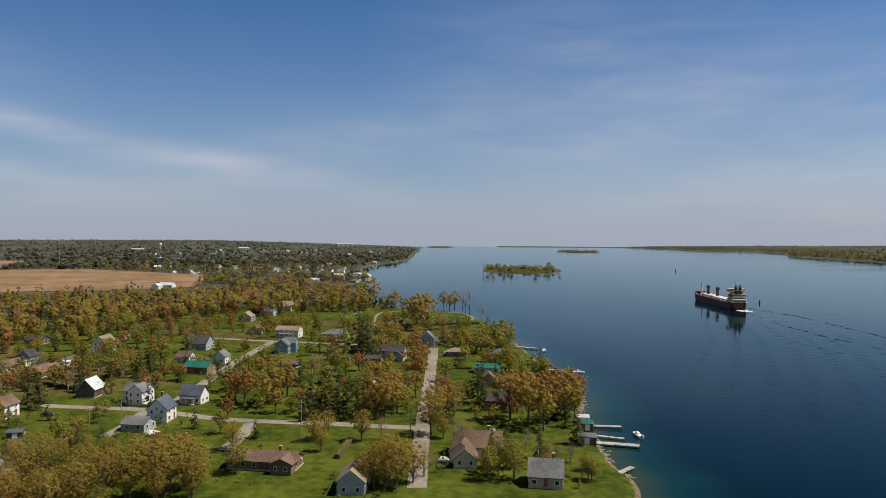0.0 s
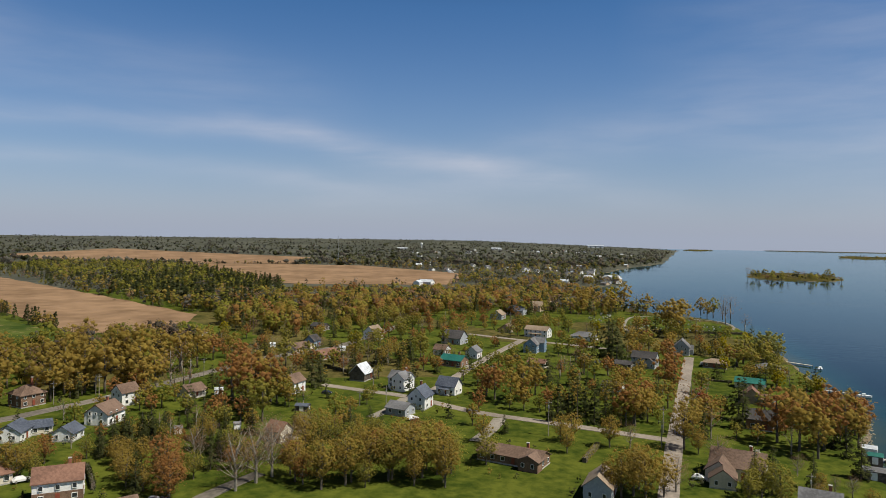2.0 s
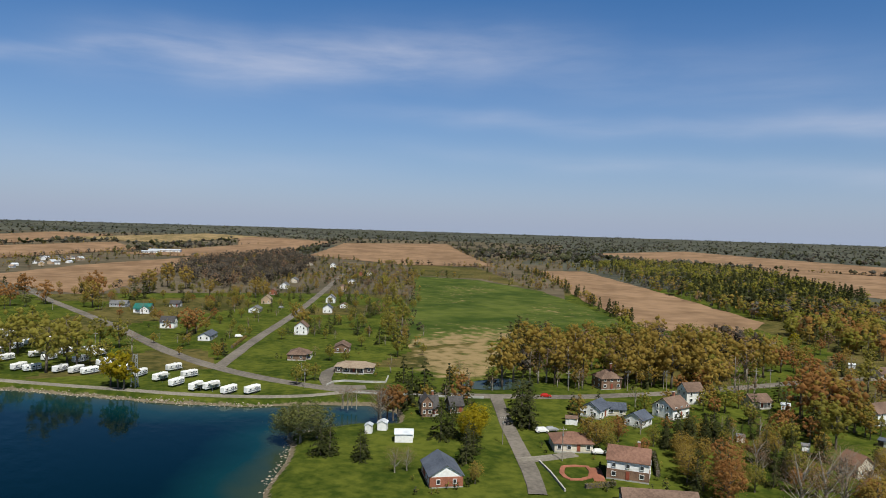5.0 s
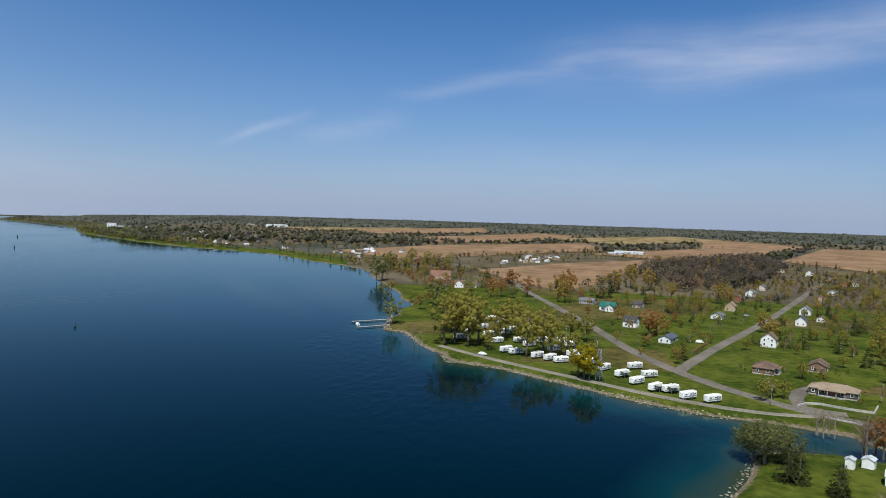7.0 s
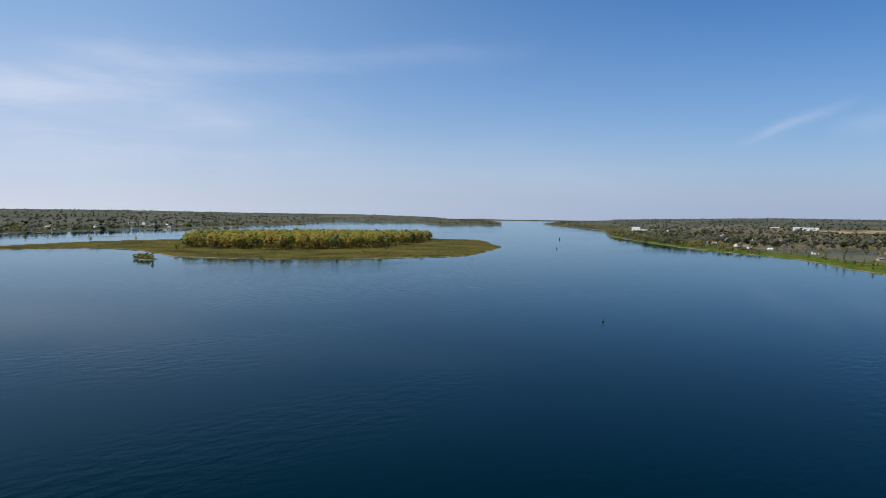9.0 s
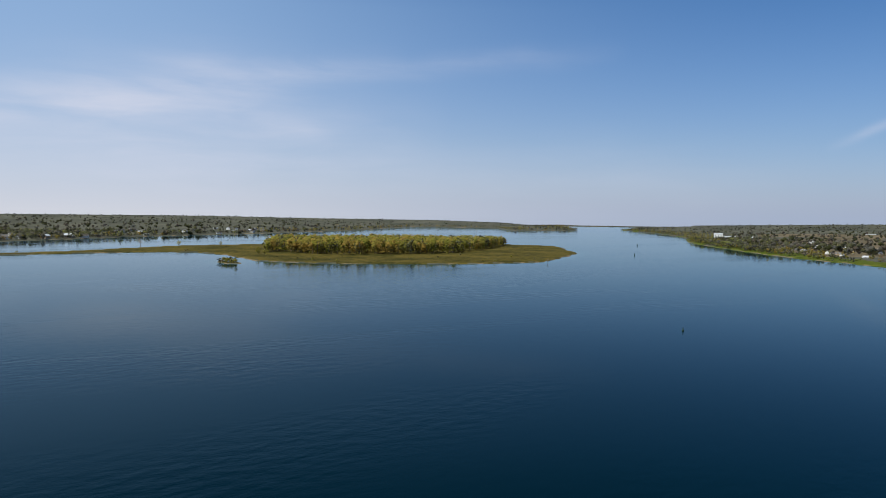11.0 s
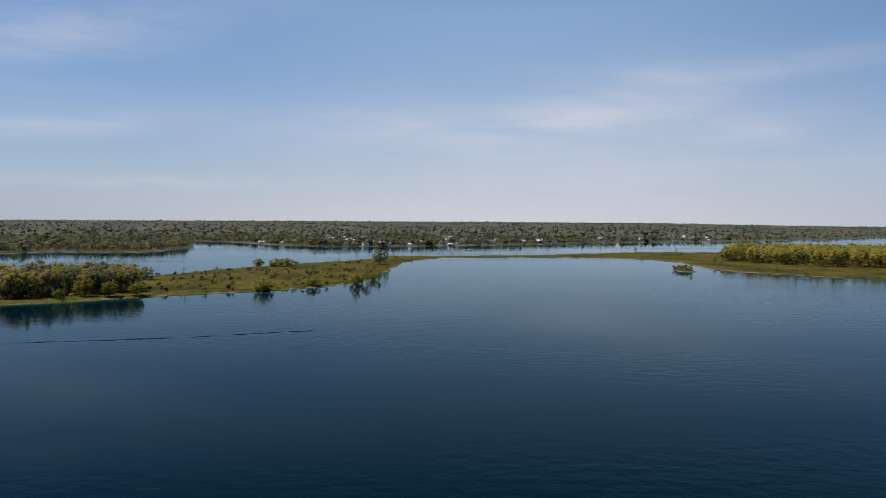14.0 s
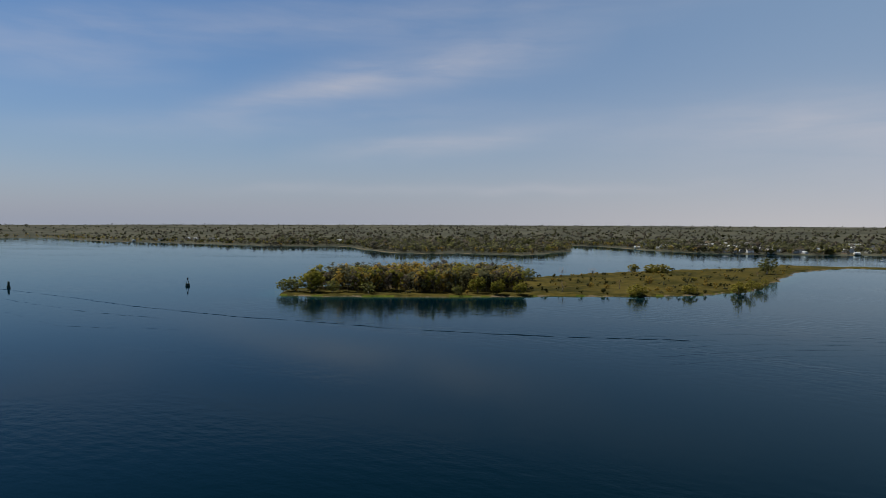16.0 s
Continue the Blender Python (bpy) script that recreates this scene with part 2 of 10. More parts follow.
def water_material():
    m = bpy.data.materials.new("river_water")
    m.use_nodes = True
    n, l = m.node_tree.nodes, m.node_tree.links
    b = n["Principled BSDF"]
    geo = n.new("ShaderNodeNewGeometry")
    depth = n.new("ShaderNodeAttribute")
    depth.attribute_name = "depth"
    murk = n.new("ShaderNodeTexNoise")
    murk.inputs["Scale"].default_value, murk.inputs["Detail"].default_value = 0.03, 5.0
    l.new(geo.outputs["Position"], murk.inputs["Vector"])
    wob = n.new("ShaderNodeMath")
    wob.operation = "MULTIPLY_ADD"
    wob.inputs[1].default_value = 0.5
    l.new(murk.outputs["Fac"], wob.inputs[0])
    l.new(depth.outputs["Fac"], wob.inputs[2])
    ramp = n.new("ShaderNodeValToRGB")
    e = ramp.color_ramp.elements
    e[0].position, e[0].color = 0.22, (0.035, 0.045, 0.022, 1)
    e[1].position, e[1].color = 1.1, (0.0002, 0.0074, 0.0132, 1)
    mid = e.new(0.55)
    mid.color = (0.003, 0.026, 0.03, 1)
    l.new(wob.outputs[0], ramp.inputs[0])
    l.new(ramp.outputs[0], b.inputs["Base Color"])
    b.inputs["Specular IOR Level"].default_value, b.inputs["Roughness"].default_value = 0.0, 1.0
    gloss = n.new("ShaderNodeBsdfGlossy")
    gloss.inputs["Color"].default_value = (0.77, 0.93, 1.0, 1)
    fresnel = n.new("ShaderNodeFresnel")
    fresnel.inputs["IOR"].default_value = 1.12
    film_ = n.new("ShaderNodeMixShader")
    l.new(fresnel.outputs[0], film_.inputs["Fac"])
    l.new(b.outputs[0], film_.inputs[1])
    l.new(gloss.outputs[0], film_.inputs[2])
    l.new(film_.outputs[0], n["Material Output"].inputs["Surface"])
    # calm slicks and ruffled water
    slick = n.new("ShaderNodeTexNoise")
    slick.inputs["Scale"].default_value, slick.inputs["Detail"].default_value, slick.inputs["Distortion"].default_value = 0.0045, 6.0, 1.2
    drift = n.new("ShaderNodeMapping")
    drift.inputs["Rotation"].default_value, drift.inputs["Scale"].default_value = (0, 0, radians(-35)), (0.45, 1.5, 1)
    l.new(geo.outputs["Position"], drift.inputs["Vector"])
    l.new(drift.outputs[0], slick.inputs["Vector"])
    rr = n.new("ShaderNodeMapRange")
    rr.inputs["From Min"].default_value, rr.inputs["From Max"].default_value = 0.35, 0.65
    rr.inputs["To Min"].default_value, rr.inputs["To Max"].default_value = 0.02, 0.06
    l.new(slick.outputs["Fac"], rr.inputs["Value"])
    l.new(rr.outputs[0], gloss.inputs["Roughness"])
    ruffle = n.new("ShaderNodeMapRange")
    ruffle.inputs["From Min"].default_value, ruffle.inputs["From Max"].default_value = 0.47, 0.62
    ruffle.inputs["To Min"].default_value, ruffle.inputs["To Max"].default_value = 0.03, 0.20
    l.new(slick.outputs["Fac"], ruffle.inputs["Value"])
    last = None
    for scale_, strong, far_ in ((0.16, None, 0.9), (0.75, 0.04, 0.35)):
        wave = n.new("ShaderNodeTexNoise")
        wave.inputs["Scale"].default_value, wave.inputs["Detail"].default_value = scale_, 5.0
        turn_w = n.new("ShaderNodeMapping")
        turn_w.inputs["Rotation"].default_value, turn_w.inputs["Scale"].default_value = (0, 0, radians(25 if strong is None else -40)), (0.75, 1.25, 1)
        l.new(geo.outputs["Position"], turn_w.inputs["Vector"])
        l.new(turn_w.outputs[0], wave.inputs["Vector"])
        bp = n.new("ShaderNodeBump")
        bp.inputs["Distance"].default_value = far_
        if strong is None:
            l.new(ruffle.outputs[0], bp.inputs["Strength"])
        else:
            bp.inputs["Strength"].default_value = strong
        l.new(wave.outputs["Fac"], bp.inputs["Height"])
        if last:
            l.new(last, bp.inputs["Normal"])
        last = bp.outputs[0]
    for node in (b, gloss, fresnel):
        l.new(last, node.inputs["Normal"])
    return m


WATER = water_material()
from mathutils import geometry



# ---- the lie of the land: plan of shores, fields and roads, in metres ----
SHORE_TOWN = [(47, 4900), (216, 4266), (63, 2015), (-21, 1663), (-71, 1330), (-59, 1222), (-18, 1147), (-19, 1040), (-56, 968), (-79, 944), (-58, 847), (-20, 708), (21, 653), (58, 624), (75, 578)]
SHORE_VILLAGE = [(79, 531), (83, 451), (81, 386), (82, 341), (87, 316), (80, 280), (72, 254), (71, 237), (70, 222), (67, 204), (69, 191)]
SHORE_NEAR = [(54, 136), (23, 68), (-23, 23), (-68, 20), (-173, 50), (-189, 59), (-206, 68), (-214, 69), (-221, 85), (-219, 96), (-215, 109), (-228, 115), (-240, 110), (-247, 97)]
SHORE_CAMP = [(-254, 77), (-260, 62), (-270, 47), (-281, 34), (-291, 22), (-304, 7), (-317, -9), (-323, -21), (-326, -33), (-342, -37), (-362, -50), (-401, -66), (-409, -79), (-456, -85), (-494, -83), (-535, -82), (-615, -111), (-735, -155), (-850, -190), (-890, -225), (-948, -279), (-1038, -350), (-1105, -421)]
SHORE_WEST = [(-1217, -627), (-1392, -841), (-1614, -1080), (-2040, -1387), (-2390, -1764), (-2770, -2250)]
ISLAND_SHORE = [(439, -477), (397, -492), (337, -522), (257, -570), (218, -601), (161, -632), (107, -675), (71, -747), (44, -1059), (-15, -1182), (-142, -1201), (-285, -1202), (-368, -1162), (-380, -1078), (-374, -929), (-402, -880), (-453, -822), (-538, -772), (-623, -738), (-726, -723), (-944, -857), (-1125, -1085), (-1065, -1242), (-881, -1374), (-651, -1424), (-401, -1397), (-183, -1271), (45, -1211), (77, -1232), (92, -1142), (212, -984), (277, -885), (314, -788), (389, -667), (458, -568), (466, -519)]
ISLET_MARSH = [(-332, -969), (-333, -933), (-341, -909), (-335, -889), (-316, -895), (-316, -927)]
ISLET_NORTH = [(191, 1410), (202, 1323), (245, 1282), (303, 1294), (343, 1351), (361, 1521), (307, 1613), (226, 1559)]
ISLET_FAR = [(782, 3220), (828, 2985), (954, 3078), (1056, 3453), (918, 3626)]
ISLET_TOWN = [(244, 4487), (322, 4194), (437, 4539), (448, 4880), (301, 4873)]
FAR_SHORE_A = [(-3600, -3500), (-2428, -2201), (-2017, -2186), (-2302, -2649), (-2031, -2969), (-1375, -2396), (-833, -2066)]
FAR_SHORE_B = [(-544, -1958), (-206, -1743), (53, -1623), (229, -1580), (383, -1666), (544, -1851), (652, -1910), (516, -1501), (533, -1290), (678, -1290), (799, -1225), (1005, -1372)]
FAR_SHORE_C = [(1111, -1469), (1341, -1389), (1607, -1406), (1961, -1392), (2591, -1545), (2700, -1300), (2900, -800), (2600, 0), (1900, 900)]
FAR_SHORE_D = [(1374, 1708), (1423, 2027), (1506, 2532), (1789, 3019), (1877, 3498), (1656, 3608), (1712, 4234), (1521, 4658), (1274, 4732), (737, 4844)]
FIELD_LONG = [(-918, 711), (-895, 795), (-565, 617), (-343, 492), (-296, 390), (-351, 375), (-523, 463)]
MEADOW = [(-836, 443), (-765, 495), (-607, 480), (-452, 413), (-337, 356), (-339, 291), (-346, 246), (-338, 175)]
MEADOW_FAR = [(-1092, 571), (-1018, 658), (-625, 490), (-780, 512), (-855, 451)]
STRAW = [(-338, 175), (-358, 251), (-299, 220), (-250, 175), (-266, 148), (-290, 151)]
FIELD_CREST = [(-1403, 493), (-2057, 835), (-2064, 1213), (-1027, 703), (-1078, 553)]
FIELD_MAST = [(-1515, 1380), (-1595, 1845), (-839, 1703), (-720, 1383), (-930, 1255), (-1165, 1196)]
FIELD_TOWN = [(-900, 1270), (-745, 1350), (-560, 1385), (-285, 1190), (-246, 919), (-388, 856), (-501, 836)]
FIELD_WEST = [(-892, -55), (-1086, 56), (-1316, 249), (-831, 107), (-662, 40), (-725, 5)]
FIELD_NORTH = [(-1435, 127), (-1989, 553), (-2211, 866), (-1396, 401), (-1316, 249)]
FIELD_FAR = [(-1227, -340), (-1575, -204), (-1963, 172), (-1612, 191), (-1218, -75), (-1057, -168), (-1163, -294)]
FIELD_STRIP = [(-2351, -828), (-2747, -441), (-2550, -390), (-2199, -701)]
FIELD_LEFT = [(-2452, 604), (-2405, 720), (-2159, 811), (-1833, 614), (-1666, 411)]
FIELD_RIM = [(-2468, -626), (-2986, -165), (-2547, -117), (-2112, -452)]
FIELD_BACK = [(-2003, -298), (-2599, 51), (-2449, 214), (-1861, -46), (-1751, -214)]
FIELD_EDGE = [(-2187, 43), (-2697, 549), (-2481, 688), (-1952, 291), (-2047, 195)]
ROAD_VILLAGE = [(8, 184), (11, 224), (13, 250), (20, 327), (28, 416)]
ROAD_CROSS = [(11, 242), (-2, 245), (-18, 249), (-38, 253), (-60, 258), (-79, 268), (-96, 275), (-112, 278), (-134, 283)]
ROAD_DIAGONAL = [(-85, 272), (-83, 308), (-79, 379), (-72, 445)]
ROAD_UPPER = [(-111, 463), (-72, 448), (-44, 440), (-17, 431)]
LANE_YARD = [(-91, 270), (-91, 251), (-93, 238)]
ROAD_MAIN = [(-279, 94), (-264, 105), (-252, 119), (-243, 134), (-231, 155), (-216, 186), (-209, 210), (-203, 237), (-196, 295), (-190, 338), (-171, 385), (-169, 496)]
ROAD_WEST = [(-264, 105), (-279, 94), (-298, 83), (-326, 71), (-374, 58), (-462, 44), (-548, 27), (-648, 7), (-787, -16), (-915, -53), (-999, -103)]
ROAD_HILL = [(-322, 71), (-394, 108), (-550, 192), (-926, 380), (-1107, 474)]
ROAD_SHORE = [(-230, 160), (-190, 138), (-153, 119), (-138, 110)]
LANE_LOWER = [(-105, 146), (-103, 160), (-100, 172)]
LANE_CAMP = [(-357, -40), (-337, -20), (-314, 6), (-297, 27), (-282, 45), (-270, 62), (-262, 78), (-258, 92), (-258, 106)]
DRIVE_LODGE = [(-263, 118), (-271, 105), (-296, 114), (-306, 126)]
DRIVE_BRICK = [(-162, 121), (-160, 128), (-159, 140)]
DRIVE_BUNGALOW = [(-48, 251), (-48, 238), (-50, 220)]



def arc(r, a0, a1, n=24):
    """Points on a circle about the origin; angles to the left of +y."""
    return [(-r * math.sin(radians(a0 + (a1 - a0) * i / n)), r * math.cos(radians(a0 + (a1 - a0) * i / n))) for i in range(n + 1)]


MAINLAND = SHORE_TOWN + SHORE_VILLAGE + SHORE_NEAR + SHORE_CAMP + SHORE_WEST + arc(5300, 127, 1, 30)
FAR_BANK = FAR_SHORE_A + FAR_SHORE_B + FAR_SHORE_C + FAR_SHORE_D + arc(5300, -9, -228, 40)
RIVER_BEND = arc(4480, 124, 137, 8) + arc(5300, 137, 124, 8)
LANDS = [MAINLAND, FAR_BANK, ISLAND_SHORE, ISLET_MARSH, ISLET_NORTH, ISLET_FAR, ISLET_TOWN, RIVER_BEND]


def inside(poly, x, y):
    hit = np.zeros(np.shape(x), bool)
    for (x0, y0), (x1, y1) in zip(poly, poly[1:] + poly[:1]):
        if y0 != y1:
            hit ^= ((y0 > y) != (y1 > y)) & (x < (x1 - x0) * (y - y0) / (y1 - y0) + x0)
    return hit


def edge_distance(poly, x, y, closed=True):
    d = np.full(np.shape(x), 1e9)
    for (x0, y0), (x1, y1) in zip(poly, poly[1:] + (poly[:1] if closed else [])):
        dx, dy = x1 - x0, y1 - y0
        t = np.clip(((x - x0) * dx + (y - y0) * dy) / (dx * dx + dy * dy + 1e-9), 0, 1)
        d = np.minimum(d, np.hypot(x - x0 - t * dx, y - y0 - t * dy))
    return d


def wobble(x, y, size):
    """A cheap smooth noise of about +-1 over the plan."""
    u, v = x / size, y / size
    return (np.sin(u * 1.3 + 1.7 * np.sin(v * 0.9)) + np.sin(v * 1.7 + 1.3 * np.sin(u * 1.1 + 2.0)) + np.sin((u + v) * 2.3 + 0.7)) / 3


def shore(x, y):
    """Metres inland of the nearest waterline (negative: out on the water)."""
    best = np.full(np.shape(x), -1e9)
    r = np.hypot(x, y)
    amp = np.clip(r / 150, 0.8, 9)
    for poly in LANDS:
        d = edge_distance(poly, x, y)
        s = np.where(inside(poly, x, y), d, -d)
        best = np.maximum(best, s)
    return best + amp * (wobble(x, y, 9.0) * 0.6 + wobble(x, y, 31.0) * 0.7)


def rise(d):
    u = np.clip((d - 1300) / 3600, 0, 1)
    return 1.5 + 47 * u * u * (3 - 2 * u)


def height(x, y):
    s = shore(x, y)
    top = rise(np.hypot(x, y))
    return lie(s, top, x, y)


def lie(s, top, x, y):
    """Steep little banks, then land that climbs slowly away from the river; islets stay low."""
    z = np.minimum(np.clip(s * 0.45, -5, 1.5), 1.5) + np.clip(s - 4, 0, None) * 0.035
    low = np.zeros(np.shape(x), bool)
    for poly in LANDS[2:]:
        low |= edge_distance(poly, x, y) < 40
        low |= inside(poly, x, y)
    return np.minimum(z, np.where(low, 1.3, top))


def polar_sheet():
    az = np.radians(np.linspace(0, 360, 880, endpoint=False))
    r = np.concatenate([[0.5, 20, 36, 50], np.geomspace(64, 4960, 260)])
    R, A = np.meshgrid(r, az, indexing="ij")
    return R, A, 4.0 - R * np.sin(A), 4.0 + R * np.cos(A)


def sheet_faces(R):
    nr, na = R.shape
    i = np.arange(nr - 1)[:, None] * na + np.arange(na)[None, :]
    j = np.arange(nr - 1)[:, None] * na + (np.arange(na)[None, :] + 1) % na
    return np.stack([i, j, j + na, i + na], -1).reshape(-1, 4)


def link_sheet(name, co, faces, mats, slots, smooth=True):
    used = np.unique(faces)
    remap = np.full(len(co), -1)
    remap[used] = np.arange(len(used))
    me = bpy.data.meshes.new(name)
    me.from_pydata(co[used].tolist(), [], remap[faces].tolist())
    for m in mats:
        me.materials.append(m)
    if slots is not None:
        me.polygons.foreach_set("material_index", slots.astype(np.int32))
    me.polygons.foreach_set("use_smooth", np.full(len(me.polygons), smooth))
    return new(name, me), used


R, A, X, Y = polar_sheet()
SD = shore(X, Y)
Z = lie(SD, rise(R), X, Y)
Z = Z + np.where(SD > 6, wobble(X, Y, 23.0) * 0.12, 0)
CO = np.stack([X, Y, Z], -1).reshape(-1, 3)
F = sheet_faces(R)
fc = CO[F].mean(1)
fs = SD.reshape(-1)[F]
keep = fs.max(1) > -25
F1, fx, fy, fsd = F[keep], fc[keep, 0], fc[keep, 1], fs[keep].mean(1)
fr = np.hypot(fx, fy)
slot = np.zeros(len(F1), int)                                   # lawn
wild = (wobble(fx, fy, 60.0) > 0.15) & (fr > 330)
slot[wild] = 1
slot[fr > 900] = 2
slot[inside(FAR_BANK, fx, fy) & (wobble(fx, fy, 90.0) > -0.3)] = 2
fa = np.degrees(np.arctan2(-fx, fy)) % 360
slot[(fa > 50) & (fa < 119) & (fr > 680) & (fr < 2700) & (wobble(fx, fy, 260.0) > -0.35)] = 4
slot[(edge_distance(SHORE_WEST, fx, fy, closed=False) < 70) & (wobble(fx, fy, 50.0) > 0.0)] = 0
slot[(fa > 104) & (fa < 125) & (fr > 560) & (fr < 1700) & (fsd < 75 + 30 * wobble(fx, fy, 40.0))] = 0
slot[inside(MEADOW_FAR, fx, fy)] = 1
slot[inside(ISLAND_SHORE, fx, fy)] = 3
for poly in (ISLET_MARSH, ISLET_NORTH, ISLET_FAR, ISLET_TOWN):
    slot[inside(poly, fx, fy)] = 3
ground, gv = link_sheet("ground", CO, F1, [LAWN, ROUGH_GRASS, HAZED_WOOD_FLOOR, MARSH, FALLOW], slot)
gx, gy, gs = (g.reshape(-1)[gv] for g in (X, Y, SD))
for mark, value in (("dry", 0.62 * np.clip(0.5 + np.where(inside(STRAW, gx, gy), 1, -1) * edge_distance(STRAW, gx, gy) / 26, 0, 1)),
                    ("bank", np.clip(1.1 - gs / 2.6, 0, 1.2))):
    ground.data.attributes.new(mark, "FLOAT", "POINT").data.foreach_set("value", value.astype(np.float32))
tagged(ground, "mown lawns, spring meadow and bare ploughed fields", "ground", kind="structure")

XW, YW, SW = (np.concatenate([g[:1], g[1::2], g[-1:]])[:, ::2] for g in (X, Y, SD))
FW = sheet_faces(XW)
F2 = FW[SW.reshape(-1)[FW].min(1) < 6]
WCO = np.stack([XW, YW, np.zeros_like(XW)], -1).reshape(-1, 3)
water, used = link_sheet("water", WCO, F2[:, ::-1], [WATER], None)
dep = water.data.attributes.new("depth", "FLOAT", "POINT")
dep.data.foreach_set("value", np.clip(-SW.reshape(-1)[used] / 36.0, 0, 1).astype(np.float32))
tagged(water, "deep blue river water with light ripples", "river", kind="structure")


def field(name, poly, material, label, lift=0.16):
    """A field laid over the ground: its edge a little uneven, its face following the rise of the land."""
    edge = []
    for (x0, y0), (x1, y1) in zip(poly, poly[1:] + poly[:1]):
        n = max(2, int(math.hypot(x1 - x0, y1 - y0) / 14))
        for k in range(n):
            x, y = x0 + (x1 - x0) * k / n, y0 + (y1 - y0) * k / n
            edge.append((x + 1.6 * math.sin(0.11 * y + 0.05 * x), y + 1.6 * math.sin(0.09 * x)))
    ex, ey = np.array(edge).T
    step = max(40.0, (ex.max() - ex.min()) / 40)
    GX, GY = np.meshgrid(np.arange(ex.min(), ex.max(), step), np.arange(ey.min(), ey.max(), step))
    ok = inside(edge, GX, GY)
    near = edge_distance(edge, GX[ok], GY[ok]) > 9
    pts = edge + list(zip(GX[ok][near].tolist(), GY[ok][near].tolist()))
    verts, _, faces = geometry.delaunay_2d_cdt([Vector(p) for p in pts], [], [list(range(len(edge)))], 1, 0.01)[:3]
    vx, vy = np.array([v[0] for v in verts]), np.array([v[1] for v in verts])
    vz = np.maximum(height(vx, vy), 1.5) + lift + np.clip((np.hypot(vx, vy) - 700) / 900, 0, 2.5)
    me = bpy.data.meshes.new(name)
    me.from_pydata(np.stack([vx, vy, vz], -1).tolist(), [], [list(f) for f in faces])
    me.materials.append(material)
    if me.polygons[0].normal.z < 0:
        me.flip_normals()
    me.polygons.foreach_set("use_smooth", np.full(len(me.polygons), True))
    if material is MEADOW_GRASS:
        pale = np.clip(0.28 + 0.16 * wobble(vx, vy, 45.0) + 0.25 * np.clip(1 - edge_distance(STRAW, vx, vy) / 60, 0, 1), 0, 1)
        me.attributes.new("dry", "FLOAT", "POINT").data.foreach_set("value", pale.astype(np.float32))
    return tagged(new(name, me), label, "field", kind="structure")


for name, poly, material, label in (("meadow", MEADOW, MEADOW_GRASS, "broad green spring meadow behind the houses"),
                                    ("field_long", FIELD_LONG, PLOUGHED, "long bare ploughed field"), ("field_crest", FIELD_CREST, PLOUGHED, "bare ploughed field on the rise"),
                                    ("field_mast", FIELD_MAST, PLOUGHED, "wide bare field before the mast"), ("field_town", FIELD_TOWN, PLOUGHED, "bare brown field before the town"),
                                    ("field_west", FIELD_WEST, PLOUGHED, "bare brown field beyond the camp"), ("field_north", FIELD_NORTH, PLOUGHED, "pale ploughed field on the rise"),
                                    ("field_far", FIELD_FAR, PLOUGHED, "far brown ploughed fields"), ("field_strip", FIELD_STRIP, STUBBLE, "narrow strip of straw stubble"),
                                    ("field_left", FIELD_LEFT, PLOUGHED, "distant bare field"), ("field_rim", FIELD_RIM, PLOUGHED, "far strip of bare field"),
                                    ("field_back", FIELD_BACK, PLOUGHED, "far brown field among woods"), ("field_edge", FIELD_EDGE, STUBBLE, "far stubble field among woods")):
    field(name, poly, material, label)


def ribbon(name, line, width, material, label, lift=0.05, category="road"):
    """A road draped along a bent line, cambered a little, with square ends."""
    pts = []
    n = len(line)
    for i in range(n - 1):
        p0, p1, p2, p3 = (Vector(line[max(0, min(n - 1, i + k))]) for k in (-1, 0, 1, 2))
        steps = max(2, int((p2 - p1).length / 9))
        for k in range(steps):
            t = k / steps
            pts.append(0.5 * ((2 * p1) + (p2 - p0) * t + (2 * p0 - 5 * p1 + 4 * p2 - p3) * t * t + (3 * p1 - p0 - 3 * p2 + p3) * t ** 3))
    pts.append(Vector(line[-1]))
    verts, faces = [], []
    for i, p in enumerate(pts):
        d = (pts[min(i + 1, len(pts) - 1)] - pts[max(i - 1, 0)]).normalized()
        s = Vector((-d.y, d.x))
        w = width / 2 * (1 + 0.04 * math.sin(i * 1.7))
        base = max(1.5, float(rise(p.length))) + lift + 0.12
        for u, z in ((-1.06, -0.3), (-1, 0.0), (0, 0.06), (1, 0.0), (1.06, -0.3)):
            verts.append((p.x + s.x * w * u, p.y + s.y * w * u, base + z))
    for i in range(len(pts) - 1):
        for k in range(4):
            a = i * 5 + k
            faces.append((a, a + 1, a + 6, a + 5))
    me = bpy.data.meshes.new(name)
    me.from_pydata(verts, [], faces)
    me.materials.append(material)
    return tagged(new(name, me), label, category, kind="structure")


